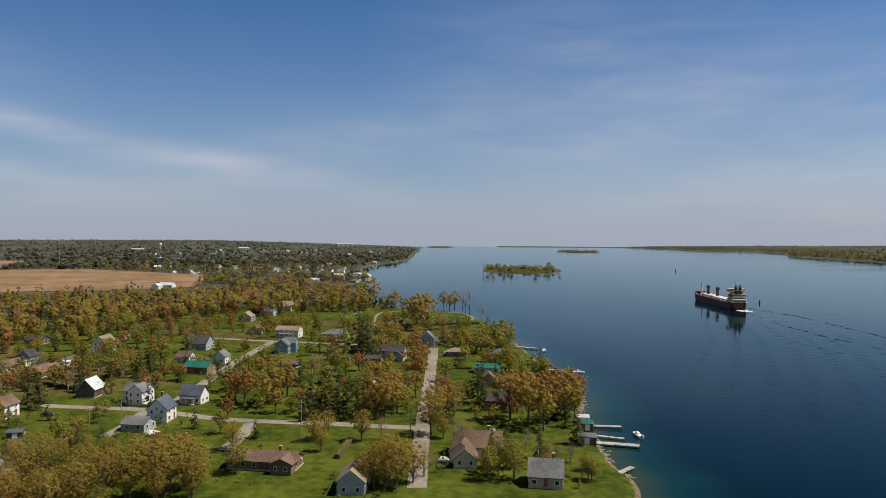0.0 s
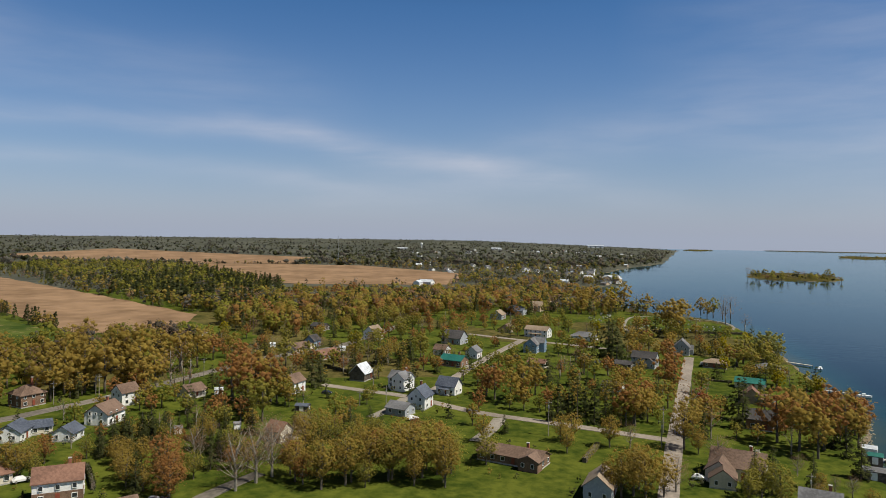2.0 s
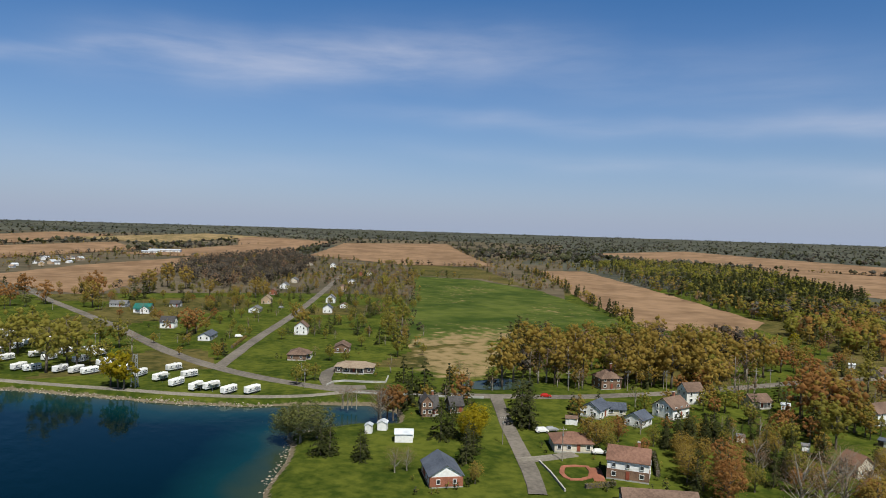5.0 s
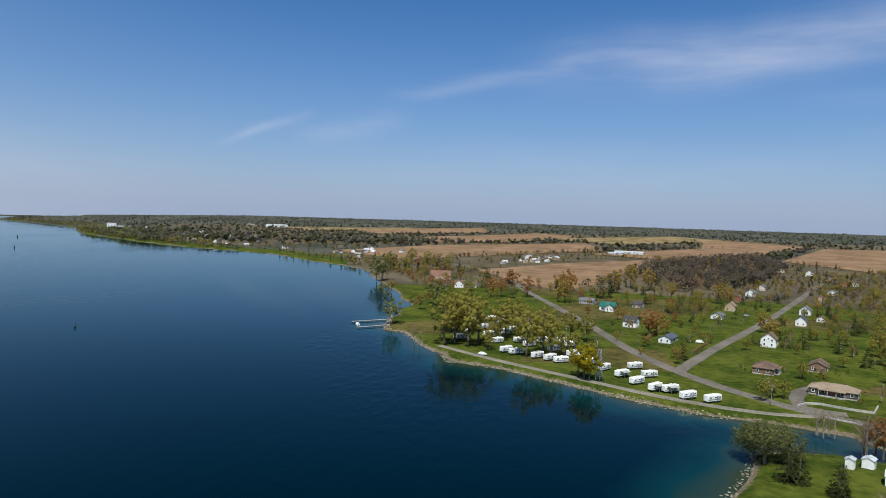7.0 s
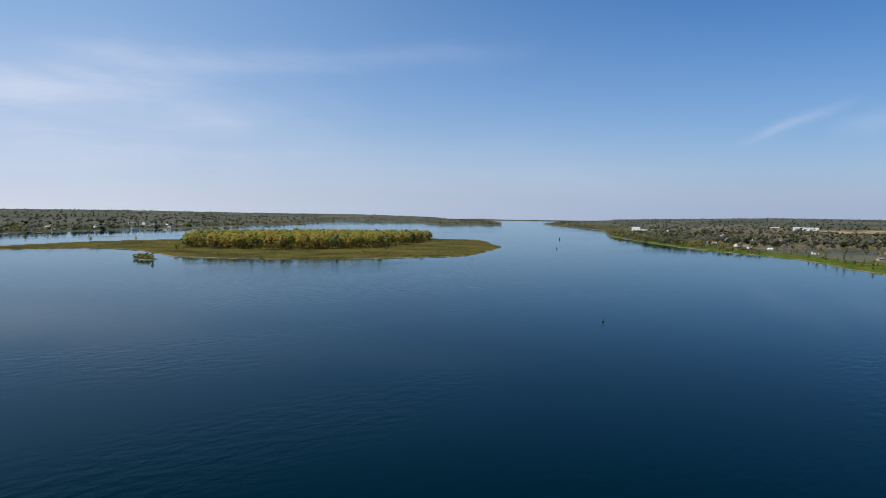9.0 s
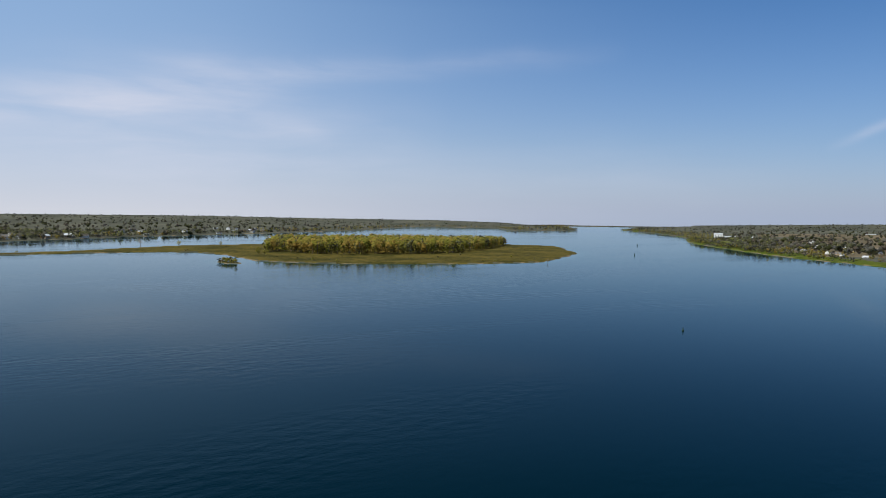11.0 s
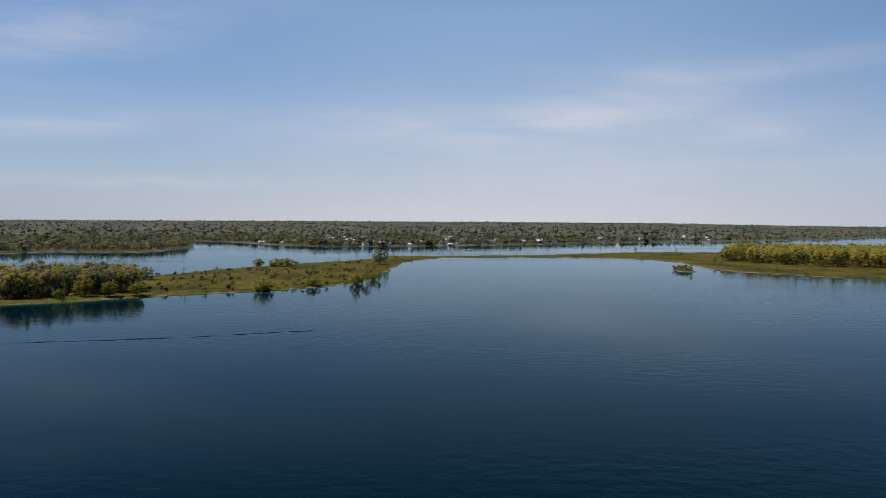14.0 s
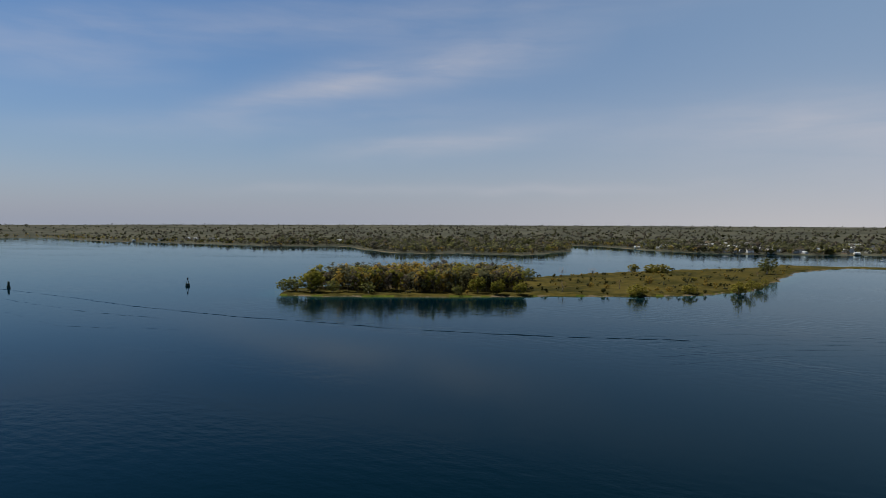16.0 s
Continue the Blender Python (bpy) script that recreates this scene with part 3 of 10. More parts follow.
ROADS = [("road_village", ROAD_VILLAGE, 5.2, PALE_ASPHALT, "pale worn asphalt village street between lawns"),
         ("road_cross", ROAD_CROSS, 4.8, PALE_ASPHALT, "pale asphalt cross street past white houses"),
         ("road_diagonal", ROAD_DIAGONAL, 4.8, PALE_ASPHALT, "pale asphalt street running to the upper lots"),
         ("road_upper", ROAD_UPPER, 5.0, PALE_ASPHALT, "narrow asphalt street among lawns"),
         ("lane_yard", LANE_YARD, 4.0, GRAVEL, "short gravel lane behind a white house"),
         ("road_main", ROAD_MAIN, 6.2, ASPHALT, "two-lane grey asphalt main road"),
         ("road_west", ROAD_WEST, 6.4, ASPHALT, "two-lane asphalt road bending along the camp"),
         ("road_hill", ROAD_HILL, 5.8, ASPHALT, "long straight asphalt road between houses"),
         ("road_shore", ROAD_SHORE, 4.8, ASPHALT, "asphalt side street to the shore lots"),
         ("lane_lower", LANE_LOWER, 4.2, ASPHALT, "asphalt lane partly under bare trees"),
         ("lane_camp", LANE_CAMP, 3.6, GRAVEL, "grey gravel lane along the rocky bank"),
         ("drive_lodge", DRIVE_LODGE, 5.5, ASPHALT, "grey asphalt forecourt drive of the low lodge"),
         ("drive_brick", DRIVE_BRICK, 4.0, GRAVEL, "gravel driveway beside the brick house"),
         ("drive_bungalow", DRIVE_BUNGALOW, 4.5, GRAVEL, "pale gravel driveway of the brown bungalow")]
for i, (name, line, width, material, label) in enumerate(ROADS):
    ribbon(name, line, width, material, label, lift=0.012 * i)


# ---- builders ----
def part(name, bm, material, parent=None, label=""):
    """One mesh object from a bmesh, under a thing or a part."""
    me = bm if isinstance(bm, bpy.types.Mesh) else bpy.data.meshes.new(name)
    if me is not bm:
        bm.to_mesh(me)
        bm.free()
        me.materials.append(material)
    ob = new(name, me)
    if parent is not None:
        ob.parent = parent
    if label:
        ob["label"] = label
    return ob


def thing(name, m, label, category, group=""):
    ob = new(name)
    ob.empty_display_size = 0.5
    ob.matrix_basis = m
    return tagged(ob, label, category, group)


def add_box(bm, sx, sy, sz, at=(0, 0, 0), turn=None, bevel=0.0):
    """A box standing on at, bevelled where asked."""
    m = Matrix.Translation(at) @ (turn if turn is not None else Matrix()) @ Matrix.Translation((0, 0, sz / 2)) @ Matrix.Diagonal((sx, sy, sz, 1))
    out = bmesh.ops.create_cube(bm, size=1.0, matrix=m)
    if bevel:
        es = list({e for v in out["verts"] for e in v.link_edges})
        bmesh.ops.bevel(bm, geom=es, offset=bevel, segments=1, affect="EDGES")
    return bm


def box(sx, sy, sz, at=(0, 0, 0), turn=None, bevel=0.0):
    return add_box(bmesh.new(), sx, sy, sz, at, turn, bevel)


def add_rod(bm, a, b, r0, r1=None, sides=6):
    """A tapered rod from a to b."""
    a, b = Vector(a), Vector(b)
    d = b - a
    m = Matrix.Translation((a + b) / 2) @ d.to_track_quat("Z", "Y").to_matrix().to_4x4()
    bmesh.ops.create_cone(bm, cap_ends=True, segments=sides, radius1=r0, radius2=r0 if r1 is None else r1, depth=d.length, matrix=m)
    return bm


def rod(a, b, r0, r1=None, sides=6):
    return add_rod(bmesh.new(), a, b, r0, r1, sides)


SIDING_WHITE = mat("white_siding", (0.66, 0.66, 0.65), (0.80, 0.80, 0.79), 1.5, 0.6, 0.05, 0.2)
SIDING_CREAM = mat("cream_siding", (0.52, 0.47, 0.38), (0.64, 0.58, 0.48), 1.5, 0.65, 0.05, 0.2)
SIDING_GREY = mat("grey_siding", (0.28, 0.30, 0.33), (0.38, 0.40, 0.43), 1.5, 0.65, 0.05, 0.2)
SIDING_BLUE = mat("blue_siding", (0.16, 0.24, 0.34), (0.24, 0.33, 0.44), 1.5, 0.65, 0.05, 0.2)
SIDING_TAN = mat("tan_siding", (0.36, 0.26, 0.17), (0.48, 0.36, 0.25), 1.5, 0.7, 0.05, 0.2)
WOOD_DARK = mat("weathered_boards", (0.07, 0.055, 0.045), (0.16, 0.13, 0.11), 1.2, 0.85, 0.2, 0.3)
BRICK_RED = mat("red_brick", (0.20, 0.075, 0.045), (0.33, 0.13, 0.08), 3.0, 0.85, 0.2, 0.3)
BRICK_BROWN = mat("brown_brick", (0.13, 0.08, 0.055), (0.24, 0.15, 0.10), 3.0, 0.85, 0.2, 0.3)
ROOF_BROWN = mat("brown_shingle", (0.10, 0.065, 0.048), (0.18, 0.12, 0.09), 1.6, 0.9, 0.3, 0.15)
ROOF_GREY = mat("grey_shingle", (0.10, 0.10, 0.105), (0.18, 0.18, 0.19), 1.6, 0.9, 0.3, 0.15)
ROOF_BLUE = mat("blue_grey_shingle", (0.05, 0.06, 0.085), (0.10, 0.115, 0.15), 1.6, 0.9, 0.3, 0.15)
ROOF_DARK = mat("dark_shingle", (0.035, 0.033, 0.035), (0.075, 0.07, 0.07), 1.6, 0.9, 0.3, 0.15)
ROOF_RED = mat("red_brown_shingle", (0.13, 0.07, 0.05), (0.22, 0.12, 0.085), 1.6, 0.9, 0.3, 0.15)
ROOF_TAN = mat("tan_shingle", (0.19, 0.14, 0.10), (0.29, 0.23, 0.17), 1.6, 0.9, 0.3, 0.15)
ROOF_TEAL = mat("teal_metal_roof", (0.015, 0.10, 0.085), (0.03, 0.15, 0.125), 1.0, 0.45, 0.05, 0.2)
ROOF_METAL = mat("galvanised_roof", (0.42, 0.45, 0.50), (0.60, 0.63, 0.67), 0.8, 0.4, 0.05, 0.2)
TRIM = mat("white_trim", (0.70, 0.70, 0.69), (0.82, 0.82, 0.81), 2.0, 0.5)
DOOR_PAINT = mat("door_paint", (0.20, 0.05, 0.03), (0.28, 0.08, 0.05), 2.0, 0.5)
GLASS = mat("window_glass", (0.02, 0.025, 0.03), (0.04, 0.045, 0.05), 0.5, 0.08, spec=0.6)
CONCRETE = mat("concrete", (0.30, 0.29, 0.27), (0.44, 0.43, 0.40), 1.0, 0.9, 0.1, 0.2)
PLANK = mat("grey_planks", (0.30, 0.28, 0.26), (0.46, 0.44, 0.41), 1.4, 0.85, 0.1, 0.2, per="object", spread=0.15)
BARK = mat("bark", (0.07, 0.058, 0.046), (0.15, 0.125, 0.10), 2.5, 0.95, 0.4)
BARK_PALE = mat("pale_bark", (0.17, 0.15, 0.125), (0.29, 0.26, 0.22), 2.5, 0.95, 0.4)
STEEL = mat("steel", (0.30, 0.31, 0.32), (0.45, 0.46, 0.47), 2.0, 0.45, metal=0.6)
TYRE = mat("tyre", (0.02, 0.02, 0.02), (0.035, 0.035, 0.035), 4.0, 0.9)

WINDOW_MESHES = {}


def window_meshes(w, h):
    key = (round(w, 2), round(h, 2))
    if key not in WINDOW_MESHES:
        f = bmesh.new()
        b = 0.11
        rim = ((-w / 2, 0), (w / 2, 0), (w / 2, h), (-w / 2, h))
        hole = ((-w / 2 + b, b), (w / 2 - b, b), (w / 2 - b, h - b), (-w / 2 + b, h - b))
        rows_ = [[f.verts.new((px_, py_, pz_)) for px_, pz_ in loop] for loop, py_ in ((rim, 0.05), (rim, -0.12), (hole, -0.12), (hole, 0.0))]
        for r0_, r1_ in zip(rows_, rows_[1:]):
            for i in range(4):
                f.faces.new((r0_[i], r0_[(i + 1) % 4], r1_[(i + 1) % 4], r1_[i]))
        bmesh.ops.recalc_face_normals(f, faces=f.faces)
        fm = bpy.data.meshes.new("window")
        f.to_mesh(fm)
        f.free()
        fm.materials.append(TRIM)
        p = box(w - 0.1, 0.05, h - 0.1, (0, -0.03, 0.05))
        pm = bpy.data.meshes.new("pane")
        p.to_mesh(pm)
        p.free()
        pm.materials.append(GLASS)
        WINDOW_MESHES[key] = fm, pm
    return WINDOW_MESHES[key]


def window(parent, m, w=1.1, h=1.3):
    fm, pm = window_meshes(w, h)
    f = part("window", fm, TRIM, parent)
    f.matrix_basis = m
    part("pane", pm, GLASS, f)


def wall_mesh(w, d, h, rise_, axis="x", gable=True):
    """Four walls with gables on the two short ends, as one closed body."""
    bm = bmesh.new()
    v = [bm.verts.new((sx * w / 2, sy * d / 2, z)) for z in (-0.6, h) for sx, sy in ((-1, -1), (1, -1), (1, 1), (-1, 1))]
    for a, b in ((0, 1), (1, 2), (2, 3), (3, 0)):
        bm.faces.new((v[a], v[b], v[b + 4], v[a + 4]))
    bm.faces.new((v[3], v[2], v[1], v[0]))
    if gable:
        l, r = bm.verts.new((-w / 2, 0, h + rise_)), bm.verts.new((w / 2, 0, h + rise_))
        bm.faces.new((v[5], v[6], r))
        bm.faces.new((v[7], v[4], l))
        bm.faces.new((v[4], v[5], r, l))
        bm.faces.new((v[6], v[7], l, r))
    else:
        bm.faces.new(v[4:8])
    return bm


def gable_roof(w, d, h, rise_, eave=0.45, thick=0.22):
    """Two sloping slabs that meet at the ridge, with eaves past the walls."""
    bm = bmesh.new()
    k = rise_ / (d / 2)
    low = h - eave * k
    prof = [(-d / 2 - eave, low), (0, h + rise_), (d / 2 + eave, low), (d / 2 + eave, low + thick), (0, h + rise_ + thick * 1.25), (-d / 2 - eave, low + thick)]
    rings = [[bm.verts.new((x, y, z + 0.03)) for y, z in prof] for x in (-w / 2 - eave * 0.8, w / 2 + eave * 0.8)]
    for i in range(6):
        j = (i + 1) % 6
        bm.faces.new((rings[0][i], rings[0][j], rings[1][j], rings[1][i]))
    for r, s in ((rings[0], 1), (rings[1], -1)):
        bm.faces.new((r[0], r[5], r[4], r[1]))
        bm.faces.new((r[1], r[4], r[3], r[2]))
    bmesh.ops.recalc_face_normals(bm, faces=bm.faces)
    return bm


def hip_roof(w, d, h, rise_, eave=0.5, thick=0.2):
    bm = bmesh.new()
    W_, D_ = w / 2 + eave, d / 2 + eave
    ridge = max(0.2, W_ - D_)
    lo = [bm.verts.new((sx * W_, sy * D_, h - 0.12)) for sx, sy in ((-1, -1), (1, -1), (1, 1), (-1, 1))]
    up = [bm.verts.new((v.co.x, v.co.y, h - 0.12 + thick)) for v in lo]
    a, b = bm.verts.new((-ridge, 0, h + rise_)), bm.verts.new((ridge, 0, h + rise_))
    bm.faces.new(lo[::-1])
    for i in range(4):
        bm.faces.new((lo[i], lo[(i + 1) % 4], up[(i + 1) % 4], up[i]))
    bm.faces.new((up[0], up[1], b, a))
    bm.faces.new((up[1], up[2], b))
    bm.faces.new((up[2], up[3], a, b))
    bm.faces.new((up[3], up[0], a))
    return bm


PLOTS = []       # where houses stand, and how far they reach


def house(x, y, rot, w, d, storeys, wall, roof, label, style="gable", pitch=0.5, chimney=0, porch=0, wing=None, garage=0, name="house",
          category="house", z=1.5, windows=True, group="", door=True, base=None):
    """A house with its long side along its own x; rot turns it, in degrees. wing: (side, width, depth, storeys) of a lower cross wing."""
    root = thing(name, pose(x, y, z, 0, 0, rot), label, category, group)
    PLOTS.append((x, y, max(w, d) / 2))
    h = 0.4 + 2.4 * storeys
    rise_ = pitch * d / 2
    part("wall", wall_mesh(w, d, h, rise_, gable=(style == "gable")), wall, root)
    part("foundation", box(w + 0.12, d + 0.12, 0.9, (0, 0, -0.5)), CONCRETE, root)
    part("roof", gable_roof(w, d, h, rise_) if style == "gable" else hip_roof(w, d, h, rise_ * 0.85), roof, root)
    if base is not None:
        part("lower_wall", box(w + 0.16, d + 0.16, 2.5, (0, 0, 0.42)), base, root, "brick ground storey")
    if windows:
        for s in range(max(1, int(round(storeys)))):
            zz = 1.05 + 2.4 * s
            n = max(2, int(w / 2.9))
            for i in range(n):
                u = -w / 2 + w * (i + 0.5) / n
                for side in ((0, 1) if math.hypot(x, y) < 300 else (0,)):
                    if s == 0 and door and i == n // 2:
                        continue
                    yy = (-d / 2 - 0.1) if side == 0 else (d / 2 + 0.1)
                    window(root, pose(u, yy, zz, 0, 0, 180 * side), 1.1 if s else 1.3, 1.3)
            for i in range(2):
                v = (-0.25 + 0.5 * i) * d
                for side in (-1, 1):
                    if garage and side == 1 and s == 0:
                        continue
                    window(root, pose(side * (w / 2 + 0.1), v, zz, 0, 0, 90 * side), 1.0, 1.3)
        if style == "gable" and storeys >= 1.5:
            for side in (-1, 1):
                window(root, pose(side * (w / 2 + 0.1), 0, h - 0.3, 0, 0, 90 * side), 0.8, 1.0)
    if door:
        dm = box(1.0, 0.12, 2.1, (0, 0, 0))
        n = max(2, int(w / 2.9))
        u = -w / 2 + w * (n // 2 + 0.5) / n
        for side in (0, 1):
            dr = part("door", dm if side == 0 else dr.data, DOOR_PAINT, root)
            dr.matrix_basis = pose(u, (-d / 2 - 0.12) if side == 0 else (d / 2 + 0.12), 0.5, 0, 0, 180 * side)
    if garage:
        part("garage_door", box(0.12, min(4.8, d * 0.6), 2.3, (w / 2 + 0.1, 0, 0.3)), TRIM, root, "white panelled garage door")
    for k in range(chimney):
        cx = w * (0.22 - 0.5 * k)
        c = part("chimney", box(0.75, 0.75, rise_ + 1.6, (cx, 0.6, h - 0.1), bevel=0.04), BRICK_RED, root, "red brick chimney")
        part("chimney_cap", box(0.9, 0.9, 0.14, (cx, 0.6, h + rise_ + 1.5)), CONCRETE, c)
    if porch:
        pw = w * 0.55
        part("porch_floor", box(pw, 2.0, 0.45, (0, -d / 2 - 1.0, 0)), PLANK, root)
        part("porch_roof", box(pw + 0.4, 2.4, 0.16, (0, -d / 2 - 1.1, 2.75), Matrix.Rotation(radians(8), 4, "X")), roof, root)
        for i in range(4):
            part("porch_post", box(0.14, 0.14, 2.4, (-pw / 2 + 0.1 + (pw - 0.2) * i / 3, -d / 2 - 1.9, 0.45)), TRIM, root)
    if wing:
        side, ww, wd, ws = wing
        hh = 0.5 + 2.5 * ws
        m = pose(side * (w / 2 - ww / 2 + 0.3), -d / 2 - wd / 2 + 0.5, 0, 0, 0, 90)
        a = part("wing_wall", wall_mesh(wd + 1.0, ww, hh, pitch * ww / 2), wall, root)
        a.matrix_basis = m
        a = part("wing_roof", gable_roof(wd + 3.0, ww, hh, pitch * ww / 2), roof, root)
        a.matrix_basis = m @ Matrix.Translation((1.2, 0, 0))
        for v in (-0.25, 0.25):
            for s in range(int(round(ws))):
                window(root, m @ pose(-(wd + 1.0) / 2 - 0.1, v * ww, 1.15 + 2.5 * s, 0, 0, -90), 1.0, 1.3)
    return root


def shed(x, y, rot, w, d, h, wall, roof, label, name="shed", z=1.5, flat=False, category="shed"):
    root = thing(name, pose(x, y, z, 0, 0, rot), label, category)
    part("wall", wall_mesh(w, d, h, 0.45 * d / 2 * (0.35 if flat else 1)), wall, root)
    part("roof", gable_roof(w, d, h, 0.45 * d / 2 * (0.35 if flat else 1), 0.25, 0.12), roof, root)
    part("door", box(min(1.6, w * 0.4), 0.1, min(2.1, h - 0.2), (0, -d / 2 - 0.04, 0.05)), TRIM, root)
    window(root, pose(w / 2 + 0.08, 0, 0.9, 0, 0, 90), 0.8, 0.8)
    return root


# ---- trees ----
def leafy(m, share=0.45, airy=0.0):
    """Lets part of the light through, as thin leaves and buds do; airy: the gaps in a spray that are too small to build."""
    n, l = m.node_tree.nodes, m.node_tree.links
    b, o = n["Principled BSDF"], n["Material Output"]
    tr = n.new("ShaderNodeBsdfTranslucent")
    l.new(b.inputs["Base Color"].links[0].from_socket, tr.inputs["Color"])
    last = b.outputs[0]
    for shader, part_ in ((tr, share), (n.new("ShaderNodeBsdfTransparent"), airy)):
        mx = n.new("ShaderNodeMixShader")
        mx.inputs["Fac"].default_value = part_
        l.new(last, mx.inputs[1])
        l.new(shader.outputs[0], mx.inputs[2])
        last = mx.outputs[0]
    l.new(last, o.inputs["Surface"])
    return m


# twigs: leafless grey plus distance haze in the colour; scrub hazed more lightly
LEAF = {}
for _k, _d, _l in (("orange", (0.290, 0.150, 0.052), (0.410, 0.216, 0.076)), ("green", (0.232, 0.210, 0.044), (0.345, 0.305, 0.066)),
                   ("yellow", (0.262, 0.216, 0.013), (0.430, 0.347, 0.021)), ("bare", (0.235, 0.152, 0.096), (0.325, 0.212, 0.134)),
                   ("olive", (0.282, 0.202, 0.048), (0.400, 0.288, 0.070)), ("willow", (0.150, 0.160, 0.055), (0.280, 0.290, 0.100)),
                   ("conifer", (0.044, 0.053, 0.019), (0.105, 0.112, 0.042)), ("blossom", (0.506, 0.460, 0.423), (0.690, 0.662, 0.626)),
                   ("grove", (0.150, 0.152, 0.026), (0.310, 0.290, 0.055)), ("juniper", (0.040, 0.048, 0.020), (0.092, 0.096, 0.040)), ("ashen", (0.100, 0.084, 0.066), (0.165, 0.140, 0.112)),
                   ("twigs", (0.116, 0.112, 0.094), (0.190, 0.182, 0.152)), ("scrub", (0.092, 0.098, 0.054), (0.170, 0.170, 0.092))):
    LEAF[_k] = leafy(mat(_k + "_foliage", _d, _l, 0.55, 0.9, per="leaf", spread=0.09, spec=0.05, big=0.03), 0.55, 0.1 if _k in ("conifer", "blossom", "juniper") else 0.30)


def spray(out, rng, loose):
    """Two axes for each leaf spray, so that it faces roughly outwards from its clump."""
    face = out / (np.linalg.norm(out, axis=1)[:, None] + 1e-9) + np.array([0, 0, 0.55]) + rng.normal(size=out.shape) * loose
    face /= np.linalg.norm(face, axis=1)[:, None] + 1e-9
    a = np.cross(face, rng.normal(size=out.shape))
    a /= np.linalg.norm(a, axis=1)[:, None] + 1e-9
    return a, np.cross(face, a)


OCTA = (np.array([(1, 0, 0), (-1, 0, 0), (0, 1, 0), (0, -1, 0), (0, 0, 1), (0, 0, -1)], float),
        np.array([(0, 2, 4), (2, 1, 4), (1, 3, 4), (3, 0, 4), (2, 0, 5), (1, 2, 5), (3, 1, 5), (0, 3, 5)]))
_ico = bmesh.new()
bmesh.ops.create_icosphere(_ico, subdivisions=1, radius=1.0)
ICO = np.array([v.co for v in _ico.verts]), np.array([[v.index for v in f.verts] for f in _ico.faces])
_ico.free()


def unit(v):
    return v / (np.linalg.norm(v, axis=-1, keepdims=True) + 1e-9)


def clumps(centres, radii, rng, shape=OCTA, flat=0.8):
    """Uneven little masses of foliage: points, triangles, and the way each point faces."""
    base, tri = shape
    n = len(centres)
    turn_ = rng.uniform(0, 6.283, n)
    ca, sa = np.cos(turn_)[:, None], np.sin(turn_)[:, None]
    b = np.stack([base[None, :, 0] * ca - base[None, :, 1] * sa, base[None, :, 0] * sa + base[None, :, 1] * ca, np.repeat(base[None, :, 2], n, 0) * flat], -1)
    b = b * rng.uniform(0.68, 1.3, (n, len(base), 1)) * radii[:, None, None]
    v = centres[:, None] + b
    f = (np.arange(n)[:, None, None] * len(base) + tri[None]).reshape(-1, 3)
    return v.reshape(-1, 3), f, unit(b).reshape(-1, 3)


def sprays(centres, sizes, rng, outward, loose, wide=0.7):
    """Small leaf sprays, each a lozenge: points, faces, and the way each point faces, out of the clump that it belongs to."""
    a, b = spray(outward, rng, loose)
    t = sizes[:, None]
    v = np.stack([centres - a * t, centres - b * t * wide, centres + a * t, centres + b * t * wide], 1)
    out = unit(unit(outward) + np.array([0, 0, 0.35]))
    return v.reshape(-1, 3), np.arange(4 * len(centres)).reshape(-1, 4), np.repeat(out, 4, axis=0)


FACING = {}      # the way that the points of each crown face, by mesh


def foliage_mesh(name, pieces, materials, slots=None):
    """One mesh from pieces of (points, faces, facing); leaves take the light as the clump would that they cover."""
    co, fs, no, base = [], [], [], 0
    for v, f, w in pieces:
        co.append(v)
        no.append(w)
        fs += (f + base).tolist() if isinstance(f, np.ndarray) else [tuple(i + base for i in p) for p in f]
        base += len(v)
    me = bpy.data.meshes.new(name)
    me.from_pydata(np.concatenate(co).tolist(), [], fs)
    for m in materials:
        me.materials.append(m)
    if slots is not None:
        me.polygons.foreach_set("material_index", slots.astype(np.int32))
    me.polygons.foreach_set("use_smooth", np.full(len(me.polygons), True))
    facing = np.concatenate(no)
    me.normals_split_custom_set_from_vertices(facing.tolist())
    FACING[me.name] = facing
    return me


def leaf_mesh(name, centres, sizes, rng, material, outward=None, loose=0.42, cores=None):
    """Many small leaf sprays, turned roughly outwards, round denser cores where given as (centres, radii)."""
    out = rng.normal(size=(len(centres), 3)) if outward is None else outward
    pieces = [sprays(centres, sizes, rng, out, loose)]
    if cores is not None:
        pieces.append(clumps(cores[0], cores[1], rng))
    return foliage_mesh(name, pieces, [material])


